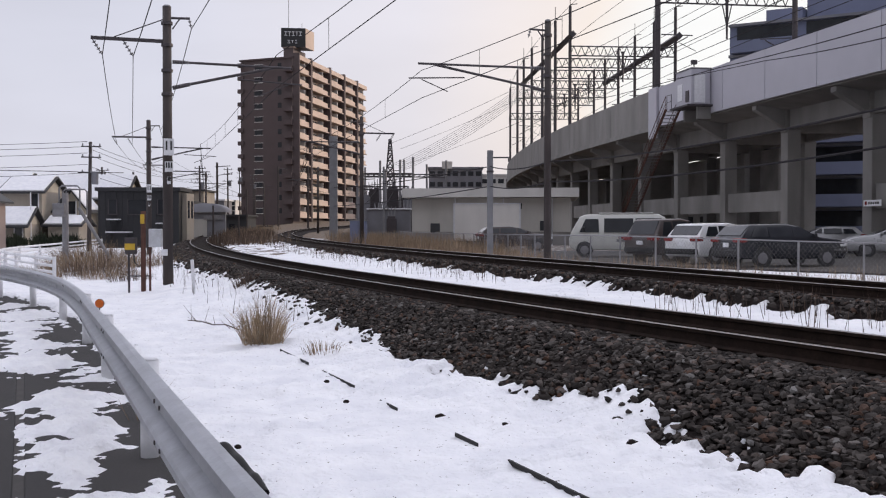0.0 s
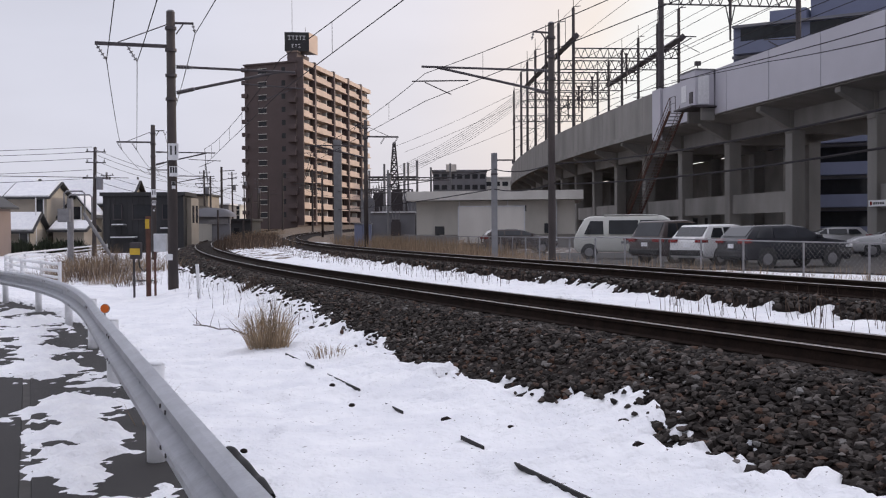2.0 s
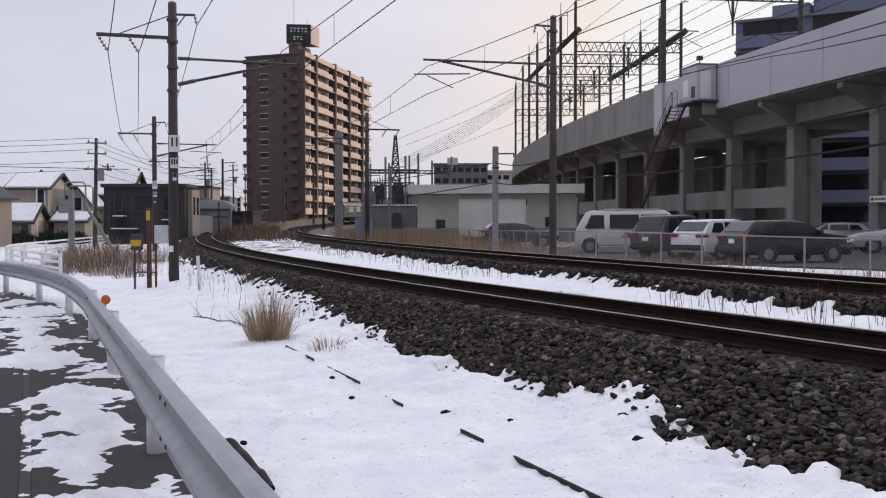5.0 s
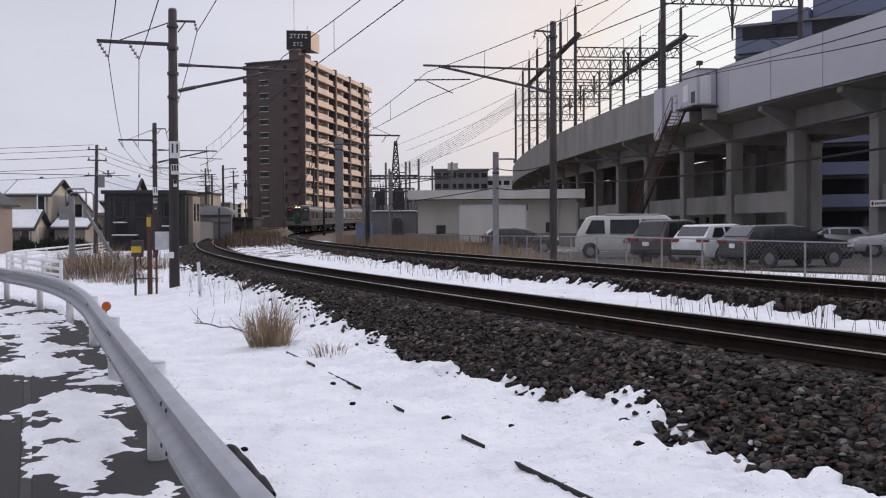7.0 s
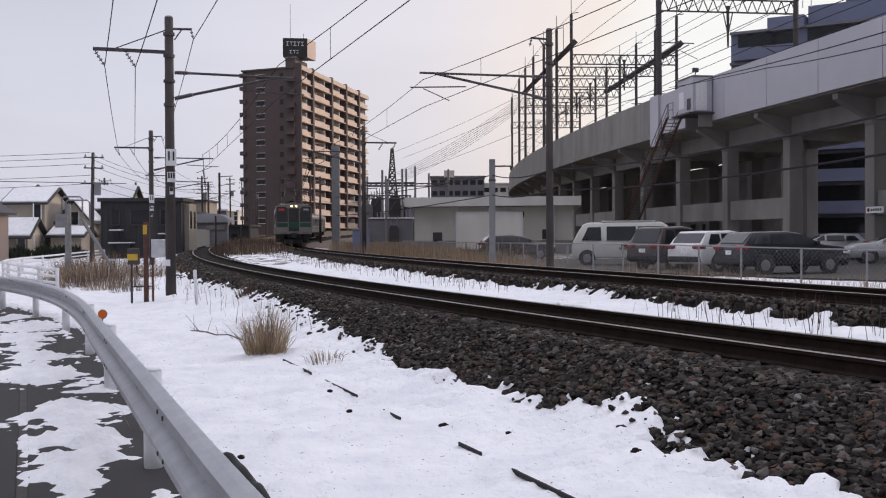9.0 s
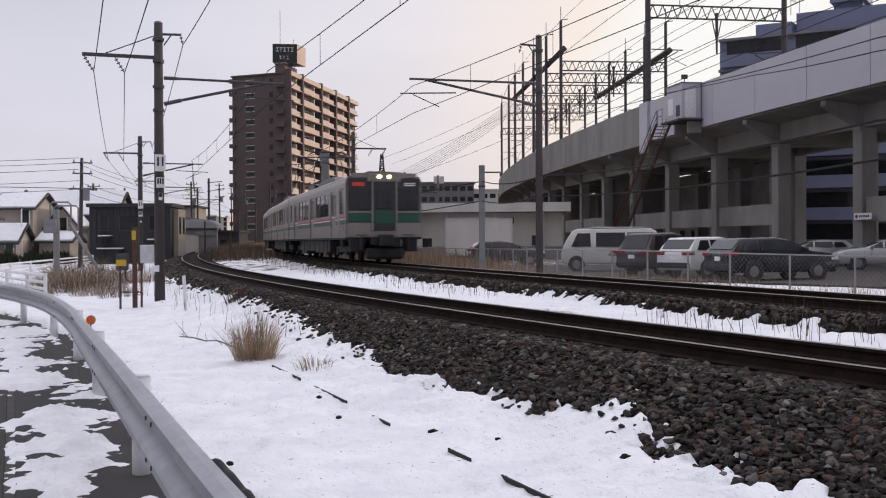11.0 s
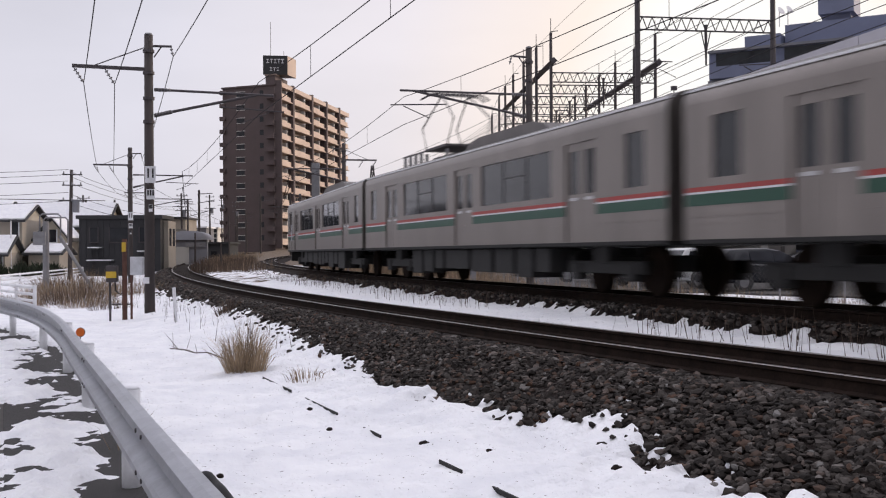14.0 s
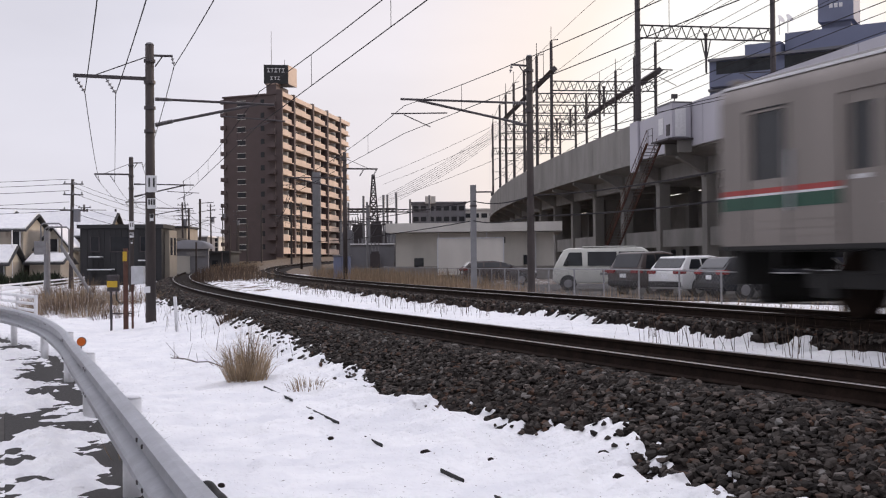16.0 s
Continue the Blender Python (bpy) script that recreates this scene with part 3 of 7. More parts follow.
stones("ballast_stones", NEAR, NEAR_Z - 0.17, -3.0, 30, -2.9, -0.75, 36000, 3, 0.029, "dark brown and grey crushed ballast stones on the bank")
stones("ballast_stones", NEAR, NEAR_Z - 0.17, -1.0, 30, 0.75, 2.2, 5000, 4, 0.032, "grey ballast stones beside the rail")
stones("ballast_stones", FAR, FAR_Z - 0.17, -2.0, 45, -1.6, -0.75, 7000, 5, 0.034, "dark ballast stones on the far bank")

stones("ballast_stones", NEAR, NEAR_Z - 0.17, 28, 85, -2.6, -0.75, 9000, 6, 0.05, "dark ballast stones along the bend of the near track")


def sleepers():
    for tr, line, top, s0, s1 in ((near_track, NEAR, NEAR_Z, 0.0, 70.0), (far_track, FAR, FAR_Z, 4.0, 70.0)):
        bm = boxes((0, 0, 0, 2.0, 0.2, 0.16), bevel=0.015)
        me = bpy.data.meshes.new("sleeper")
        bm.to_mesh(me)
        bm.free()
        me.materials.append(M["sleeper"])
        s = s0
        while s < s1:
            p = line.at(s, 0, top - 0.153 - 0.08)
            ob = new("sleeper", me)
            ob.matrix_basis = Matrix.Translation(p) @ Matrix.Rotation(-line.heading(s), 4, "Z")
            ob.parent = tr
            s += 0.64


sleepers()


# ---- apartment tower ----
def apartment():
    A = Vector((-34.35, 245.0))
    u, v = Vector((-0.912, 0.41)), Vector((0.2, 0.98))
    LEN_U, LEN_V, FLOORS, FH = 14.2, 57.0, 12, 3.03
    z0 = 3.94
    top = z0 + FLOORS * FH
    t = thing("apartment_tower", "twelve-storey brown brick apartment tower with beige balconies", "apartment building")
    corners = [A, A + v * LEN_V, A + v * LEN_V + u * LEN_U, A + u * LEN_U]
    part("wall", prism([tuple(c) for c in corners], z0 - 3.0, top), M["brick_brown"], t, "dark brown brick-tiled walls")
    # roof slab and parapet
    out = [A - u * 0.3 - v * 0.3, A + v * (LEN_V + 0.3) - u * 0.3, A + v * (LEN_V + 0.3) + u * (LEN_U + 0.3), A + u * (LEN_U + 0.3) - v * 0.3]
    part("roof", prism([tuple(c) for c in out], top + 0.01, top + 0.35), M["brick_brown"], t, "flat roof with a dark parapet")
    n = Vector((v.y, -v.x))          # out of the balcony side
    w = -v                            # out of the end wall

    def slab(name, s0, s1, d0, d1, za, zb, material, label="", base=t):
        P = [A + v * s0 + n * d0, A + v * s0 + n * d1, A + v * s1 + n * d1, A + v * s1 + n * d0]
        return part(name, prism([tuple(c) for c in P], za, zb), material, base, label)
    bays = [(0.5, 8.4), (9.6, 23.0), (24.6, 35.3), (36.7, 47.3), (48.7, 57.6)]
    for f in range(FLOORS):
        zf = z0 + f * FH
        for q, (s0, s1) in enumerate(bays):
            # the deep part of each balcony and, beside it, a shallow part set back by half a metre
            cut = s0 + (s1 - s0) * (0.62 if q % 2 else 0.5)
            b = slab("balcony", s0, s1, 0.0, 1.5, zf - 0.14, zf + 0.06, M["balcony"], "beige concrete balcony")
            slab("balcony_front", s0, cut, 1.38, 1.52, zf + 0.065, zf + 1.3, M["balcony"], "", b)
            slab("balcony_front", cut + 0.005, s1, 0.95, 1.08, zf + 0.065, zf + 1.2, M["balcony"], "", b)
            for e, dd in ((s0, 1.375), (cut - 0.06, 1.375), (s1 - 0.12, 0.945)):
                slab("balcony_cheek", e, e + 0.12, 0.01, dd, zf + 0.065, zf + 1.2, M["balcony"], "", b)
            n3 = 2 if q == 0 else 3
            k = (s1 - s0) / n3
            for r in range(n3):
                w0, w1 = s0 + r * k + 0.35, s0 + r * k + k * 0.68
                win = slab("window", w0, w1, 0.0, 0.03, zf + 0.1, zf + 2.2, M["dark_glass"], "", t)
                slab("window_frame", w0 - 0.12, w0, 0.0, 0.08, zf + 0.1, zf + 2.25, M["white_wall"], "", win)
                slab("window_frame", (w0 + w1) / 2 - 0.05, (w0 + w1) / 2 + 0.05, 0.032, 0.08, zf + 0.1, zf + 2.2, M["white_wall"], "", win)
            slab("partition", cut + 0.2, cut + 0.5, 0.05, 1.3, zf + 0.08, zf + 2.4, M["white_wall"], "pale partition panel", b)
            slab("post", s1 - 0.5, s1 - 0.2, 0.05, 0.5, zf + 0.08, zf + FH - 0.15, M["brick_brown"], "", b)
    for q, (s0, s1) in enumerate(bays):
        slab("parapet", s0, s1, 0.1, 1.5, top - 0.3, top + 0.75, M["balcony"], "beige roof parapet")
    for s in (0.0, 8.9, 23.7, 35.95, 47.95):
        slab("pier", s - 0.4 if s > 0 else s, s + 0.6 if s > 0 else s + 0.4, -0.02, 1.62, z0 - 1.0, top + 1.15, M["brick_brown"], "brown brick pier")
    # wall plates between windows
    slab("back_wall", 0.0, LEN_V, -0.1, 0.012, z0, top - 0.02, M["wall_tan"], "tan rendered wall behind the balconies")

    def end_box(name, s0, s1, d0, d1, za, zb, material, label="", base=t):
        P = [A + u * s1 + w * d0, A + u * s1 + w * d1, A + u * s0 + w * d1, A + u * s0 + w * d0]
        return part(name, prism([tuple(c) for c in P], za, zb), material, base, label)
    for f in range(FLOORS):
        zf = z0 + f * FH
        if f < 12:
            wn = end_box("window", 8.2, 10.3, -0.02, 0.05, zf + 0.95, zf + 2.0, M["dark_glass"])
            end_box("window_frame", 8.0, 10.5, 0.0, 0.12, zf + 0.78, zf + 0.93, M["white_wall"], "", wn)
            end_box("window_head", 8.0, 10.5, 0.0, 0.14, zf + 2.02, zf + 2.14, M["white_wall"], "", wn)
        end_box("window", 3.0, 4.0, -0.02, 0.04, zf + 0.9, zf + 2.1, M["dark_glass"])
        end_box("ledge", 13.3, 14.9, -0.6, 0.5, zf + 1.7, zf + 2.6, M["brick_brown"])
        end_box("ledge", -0.15, 1.9, -0.02, 1.3, zf - 0.1, zf + 1.1, M["brick_brown"], "dark access balcony")
    # stair head, sign tower, aerials
    hd = prism([tuple(A + u * a + v * b) for a, b in ((0.0, 0.5), (0.0, 9.0), (2.6, 9.0), (2.6, 0.5))], top + 0.36, top + 2.4)
    head = part("roof_house", hd, M["brick_brown"], t, "brown rooftop stair house")
    part("roof_cap", prism([tuple(A + u * a + v * b) for a, b in ((-0.2, 0.3), (-0.2, 3.2), (2.8, 3.2), (2.8, 0.3))], top + 2.41, top + 2.7), M["wall_tan"], t)
    B = A + u * 1.2 + v * 0.9
    sg = prism([tuple(B + Vector(q)) for q in ((-1.9, 0), (3.6, 0.7), (4.9, 6.0), (-0.7, 5.4))], top + 2.72, top + 7.1)
    sign = part("sign_box", sg, M["black"], t, "black rooftop sign box with white lettering bars")
    # sunlight on the right face is put in as a balcony-coloured plate
    part("sign_side", prism([tuple(B + Vector(q)) for q in ((3.66, 0.72), (4.96, 6.0), (4.9, 6.02), (3.6, 0.74))][::-1], top + 2.74, top + 7.05), M["balcony"], sign, "side panel of the sign, coloured pale as its sunlit face")
    d = Vector((5.5, 0.7)).normalized()
    o = Vector((d.y, -d.x))
    for row, (zz, hh, cells) in enumerate(((top + 5.35, 0.95, 5), (top + 3.6, 0.75, 3))):
        for k in range(cells):
            wd = 0.66 if row == 0 else 0.62
            q0 = B + Vector((-1.9, 0)) + d * ((0.75 if row == 0 else 1.5) + k * (wd + 0.18))
            bm = bmesh.new()
            for a0, a1, b0, b1 in ((0.0, wd, 0.85, 1.0), (wd * 0.4, wd * 0.6, 0.0, 0.85), (0.0, wd, 0.0, 0.15))[: 3 if k % 2 == 0 else 2]:
                P = [q0 + d * a0 + o * 0.01, q0 + d * a0 + o * 0.06, q0 + d * a1 + o * 0.06, q0 + d * a1 + o * 0.01]
                prism([tuple(c) for c in P][::-1], zz + b0 * hh, zz + b1 * hh, bm)
            part("lettering_bar", bm, M["white_paint"], sign)
    for a, b, h in ((1.8, 2.0, 8.0), (-0.6, 5.0, 1.6)):
        p = A + u * a + v * b
        part("aerial", tubes([((p.x, p.y, top + 7.1), (p.x, p.y, top + 7.1 + h), 0.05)]), M["steel_dark"], t)
    p = A + v * 10 + u * 1
    part("aerial", tubes([((p.x, p.y, top + 0.35), (p.x, p.y, top + 4.0), 0.06)]), M["steel_dark"], t)


apartment()


# ---- elevated railway ----
def viaduct():
    t = thing("viaduct", "grey concrete elevated railway with white noise panels", "viaduct", kind="structure")
    S0, S1, SW = -40, 300, 62.2
    q = SW
    while q < S1:
        e = min(q + 4.3, S1)
        part("parapet", sweep(VIA, q + 0.025, e - 0.025, 2.15, [(-0.15, DECK), (-0.15, DECK + 3.1), (0.2, DECK + 3.1), (0.2, DECK)][::-1], closed=True), M["concrete"], t, "weathered concrete parapet")
        q = e
    part("parapet_core", sweep(VIA, SW, S1, 2.0, [(-0.08, DECK), (-0.08, DECK + 3.05), (0.1, DECK + 3.05), (0.1, DECK)][::-1], closed=True), M["concrete_dark"], t)
    part("parapet_foot", sweep(VIA, SW, S1, 2.0, [(-0.3, DECK - 0.25), (-0.3, DECK + 0.12), (0.1, DECK + 0.12), (0.1, DECK - 0.25)][::-1], closed=True), M["concrete"], t)
    part("deck", sweep(VIA, S0, S1, 2.0, [(-0.1, DECK - 0.2), (-0.1, DECK + 0.05), (11.5, DECK + 0.3), (11.5, DECK - 0.3), (2.2, DECK - 0.5)][::-1], closed=True), M["concrete_dark"], t, "concrete deck")
    part("far_parapet", sweep(VIA, S0, S1, 3.0, [(11.2, DECK), (11.2, DECK + 2.2), (11.5, DECK + 2.2), (11.5, DECK)][::-1], closed=True), M["concrete"], t)
    part("girder", sweep(VIA, S0, S1, 2.0, [(2.3, DECK - 1.75), (2.3, DECK - 0.3), (2.9, DECK - 0.3), (2.9, DECK - 1.75)][::-1], closed=True), M["concrete"], t, "longitudinal concrete beam")
    part("girder", sweep(VIA, S0, S1, 2.0, [(8.6, DECK - 1.75), (8.6, DECK - 0.3), (9.2, DECK - 0.3), (9.2, DECK - 1.75)][::-1], closed=True), M["concrete_dark"], t)
    # noise panels, each its own slab with an open joint
    s = S0
    while s < SW - 1:
        e = min(s + 6.3, SW)
        part("noise_panel", sweep(VIA, s + 0.03, e - 0.03, 2.0, [(-0.42, DECK - 0.1), (-0.42, DECK + 3.05), (-0.22, DECK + 3.05), (-0.22, DECK - 0.1)][::-1], closed=True), M["panel_white"], t, "pale grey-white noise barrier panel")
        s = e
    part("panel_backing", sweep(VIA, S0, SW, 2.0, [(-0.2, DECK - 0.1), (-0.2, DECK + 2.9), (0.1, DECK + 2.9), (0.1, DECK - 0.1)][::-1], closed=True), M["concrete"], t)
    part("panel_lip", sweep(VIA, SW - 1.5, SW + 0.4, 0.5, [(-0.62, DECK - 1.0), (-0.62, DECK + 3.1), (-0.44, DECK + 3.1), (-0.44, DECK - 1.0)][::-1], closed=True), M["panel_white"], t)
    s = -33.4
    while s < 295:
        h = VIA.heading(s)
        for off in (2.6, 8.9):
            p = VIA.at(s, off)
            m = Matrix.Translation((p.x, p.y, 0)) @ Matrix.Rotation(-h, 4, "Z")
            bm = bmesh.new()
            box(bm, 0, 0, DECK / 2 - 0.9, 0.95, 0.95, DECK - 1.8, m, 0.05)
            part("column", bm, M["concrete"], t, "square concrete column")
        p = VIA.at(s, 5.75)
        m = Matrix.Translation((p.x, p.y, 0)) @ Matrix.Rotation(-h, 4, "Z")
        part("cross_beam", box(bmesh.new(), 0, 0, DECK - 1.25, 7.4, 0.8, 1.5, m, 0.04), M["concrete_dark"], t)
        bm = bmesh.new()
        P = [(-5.75, -0.25), (-5.75, -0.55), (-3.65, -1.7), (-3.65, -0.25)]
        for yy in (-0.3, 0.3):
            for x, z in P:
                bm.verts.new(m @ Vector((x, yy, DECK + z)))
        bm.verts.ensure_lookup_table()
        V = bm.verts
        bm.faces.new([V[i] for i in (0, 1, 2, 3)])
        bm.faces.new([V[i] for i in (7, 6, 5, 4)])
        for i in range(4):
            j = (i + 1) % 4
            bm.faces.new([V[i], V[4 + i], V[4 + j], V[j]])
        bmesh.ops.recalc_face_normals(bm, faces=bm.faces)
        part("bracket", bm, M["concrete"], t)
        # tie beams half way up, as the columns stand in pairs of spans
        if round((s + 33.4) / 9.7) % 4 != 3 and s < 120:
            bm = sweep(VIA, s + 0.5, s + 9.2, 2.0, [(2.35, 2.75), (2.35, 4.15), (2.85, 4.15), (2.85, 2.75)][::-1], closed=True)
            part("tie_beam", bm, M["concrete"], t, "concrete tie beam")
        s += 9.7
    return t


viaduct()


# ---- guard rail ----
def guard_rail():
    t = thing("guard_rail", "galvanised steel road guard rail on white posts, scuffed", "guard rail")
    path = smooth_path(GUARD, 8)
    prof = [(0.03, 0.80), (-0.01, 0.795), (-0.055, 0.77), (-0.06, 0.72), (-0.045, 0.70), (0.03, 0.655), (0.035, 0.595), (-0.045, 0.55), (-0.06, 0.53), (-0.055, 0.48), (-0.01, 0.455), (0.03, 0.45)]
    bm = bmesh.new()
    rings = []
    for i, p in enumerate(path):
        d = (path[min(i + 1, len(path) - 1)] - path[max(i - 1, 0)]).normalized()
        nrm = Vector((d.y, -d.x))     # to the field side
        rings.append([bm.verts.new((p.x + nrm.x * (o - 0.13), p.y + nrm.y * (o - 0.13), z)) for o, z in prof])
    for a, b in zip(rings, rings[1:]):
        for k in range(len(prof) - 1):
            bm.faces.new((a[k], b[k], b[k + 1], a[k + 1]))
    g = bmesh.ops.solidify(bm, geom=bm.faces[:], thickness=0.005)
    part("beam", bm, M["galv"], t, "dull galvanised corrugated beam")
    for x, y in GUARD:
        bm = bmesh.new()
        tube(bm, (x, y, -0.3), (x, y, 0.715), 0.068, n=20)
        tube(bm, (x, y, 0.715), (x, y, 0.735), 0.068, 0.045, n=20)
        post = part("post", bm, M["white_paint"], t, "white tubular post", True)
        part("bracket", boxes((x - 0.05, y, 0.63, 0.12, 0.07, 0.16)), M["galv"], post)
    # joint bolts on the beam
    for i in range(4, len(path) - 4, 8):
        p = path[i]
        d = (path[i + 1] - path[i - 1]).normalized()
        nrm = Vector((d.y, -d.x))
        for k in (-0.12, 0.12):
            for zz in (0.74, 0.51):
                a = Vector((p.x + d.x * k - nrm.x * 0.178, p.y + d.y * k - nrm.y * 0.178, zz))
                b = a - Vector((nrm.x, nrm.y, 0)) * 0.018
                part("bolt", tube(bmesh.new(), a, b, 0.014, n=6), M["steel_dark"], t)


guard_rail()




# ---- parking lot and buildings behind the far track ----
def ground_z(x, y):
    """The ground's level behind the far track."""
    of = offset_of(FAR, x, y)
    t = min(max((of - 2.5) / 6.5, 0), 1)
    return (0.1 if of > 25 else 0.62 - 0.45 * t * t * (3 - 2 * t)) + lift(y)


def parking():
    bm = prism([(7.0, 43.0), (14, 33), (24, 24), (44, 30), (40, 62), (30, 66), (4.5, 66), (2.6, 58)], 0.12, 0.24)
    tagged(mesh_ob("parking_lot", bm, M["asphalt"]), "grey asphalt parking lot under the viaduct", "parking lot", kind="structure")


parking()


def wheel(t, x, y, r=0.33, w=0.2):
    s = 1 if y > 0 else -1
    k = part("wheel", tube(bmesh.new(), (x, y - w / 2, r), (x, y + w / 2, r), r, n=20), M["black"], t, "black tyre")
    part("rim", tube(bmesh.new(), (x, y + s * w / 2, r), (x, y + s * (w / 2 + 0.02), r), r * 0.68, r * 0.5, n=16), M["steel_grey"], k, "alloy rim")


def vehicle(name, label, m, paint, L, W, H, prof, belt, wheels, glass_spans, rear_lamps=True):
    """A car in profile, nose to +x: lower body, cabin that narrows upwards, glass, lamps, wheels. prof: (x, z) round the outline."""
    t = thing(name, label, "car" if name != "van" else "van", m, group="parked vehicles")
    bm = bmesh.new()

    def half(z):
        return W / 2 if z <= belt else W / 2 - (z - belt) / (H - belt) * 0.2
    a = [bm.verts.new((x, half(z), z)) for x, z in prof]
    b = [bm.verts.new((x, -half(z), z)) for x, z in prof]
    n = len(prof)
    for i in range(n):
        bm.faces.new((a[i], b[i], b[(i + 1) % n], a[(i + 1) % n]))
    bm.faces.new(a[::-1])
    bm.faces.new(b)
    bmesh.ops.recalc_face_normals(bm, faces=bm.faces)
    bmesh.ops.bevel(bm, geom=[e for e in bm.edges if e.calc_length() > 0.15], offset=0.06, segments=2, affect="EDGES", profile=0.5)
    part("body", bm, M[paint], t, "", True)
    for x in wheels:
        for y in (-W / 2 + 0.1, W / 2 - 0.1):
            wheel(t, x, y)
            s = 1 if y > 0 else -1
            part("wheel_arch", tube(bmesh.new(), (x, s * (W / 2 - 0.02), 0.36), (x, s * (W / 2 + 0.006), 0.36), 0.40, n=20), M["black"], t)
    for x0, x1, z0, z1, lean0, lean1 in glass_spans:
        for s in (-1, 1):
            bm = bmesh.new()
            q = [(x0, z0), (x1, z0), (x1 + lean1, z1), (x0 + lean0, z1)]
            o = [bm.verts.new((x, s * (half(z) + 0.012), z)) for x, z in q]
            i = [bm.verts.new((x, s * (half(z) - 0.05), z)) for x, z in q]
            bm.faces.new(o)
            bm.faces.new(i[::-1])
            for k in range(4):
                bm.faces.new((o[k], i[k], i[(k + 1) % 4], o[(k + 1) % 4]))
            bmesh.ops.recalc_face_normals(bm, faces=bm.faces)
            part("window", bm, M["dark_glass"], t, "dark side window")
    return t


def end_plate(t, name, pts, y, d, material, label=""):
    """A slab on a sloping end: two profile points, half width."""
    (x0, z0), (x1, z1) = pts
    nx, nz = (z1 - z0), -(x1 - x0)
    k = d / math.hypot(nx, nz)
    bm = bmesh.new()
    ring = []
    for e in (-0.04 / abs(d), 1):
        ring.append([bm.verts.new((x + nx * k * e, yy, z + nz * k * e)) for x, z, yy in ((x0, z0, y[0]), (x0, z0, y[1]), (x1, z1, y[1]), (x1, z1, y[0]))])
    bm.faces.new(ring[0])
    bm.faces.new(ring[1][::-1])
    for i in range(4):
        bm.faces.new((ring[0][i], ring[0][(i + 1) % 4], ring[1][(i + 1) % 4], ring[1][i]))
    bmesh.ops.recalc_face_normals(bm, faces=bm.faces)
    return part(name, bm, material, t, label)


def suv(label, m, paint, L=4.7, W=1.8, H=1.7):
    h = L / 2
    prof = [(-h, 0.45), (-h + 0.1, 0.3), (h - 0.15, 0.28), (h, 0.5), (h - 0.02, 0.8), (h - 0.35, 0.98), (h - 1.25, 1.08), (h - 2.15, H - 0.08), (h - 2.7, H), (-h + 0.5, H - 0.04), (-h + 0.1, 1.1), (-h, 0.95)]
    t = vehicle("car", label, m, paint, L, W, H, prof, 1.05, (-h + 0.95, h - 0.95), [(-h + 0.45, -h + 1.15, 1.1, H - 0.14, 0.25, 0.0), (-h + 1.25, -h + 2.2, 1.1, H - 0.12, 0.0, 0.0), (-h + 2.3, h - 1.5, 1.1, H - 0.12, 0.0, -0.55)])
    end_plate(t, "rear_window", ((-h + 0.13, 1.14), (-h + 0.43, H - 0.12)), (-W / 2 + 0.2, W / 2 - 0.2), -0.02, M["dark_glass"], "dark rear window")
    end_plate(t, "windscreen", ((h - 1.32, 1.14), (h - 2.08, H - 0.13)), (-W / 2 + 0.2, W / 2 - 0.2), 0.02, M["dark_glass"], "dark windscreen")
    for s in (-1, 1):
        y0, y1 = sorted((s * (W / 2 - 0.42), s * (W / 2 + 0.005)))
        part("tail_lamp", boxes((-h + 0.1, (y0 + y1) / 2, 0.98, 0.34, y1 - y0, 0.17), bevel=0.04), M["tail_red"], t, "red tail lamp")
        part("headlight", boxes((h - 0.2, (y0 + y1) / 2, 0.78, 0.36, y1 - y0, 0.14), bevel=0.04), M["white_paint"], t, "clear headlight")
        part("mirror", boxes((h - 1.6, s * (W / 2 + 0.1), 1.15, 0.12, 0.2, 0.14), bevel=0.03), M[paint], t)
    part("bumper", boxes((-h + 0.02, 0, 0.5, 0.2, W - 0.1, 0.22), bevel=0.05), M["train_dark"], t, "dark lower bumper")
    part("number_plate", boxes((-h - 0.01, 0, 0.8, 0.03, 0.33, 0.16)), M["white_paint"], t, "white plate with dark bars")
    return t


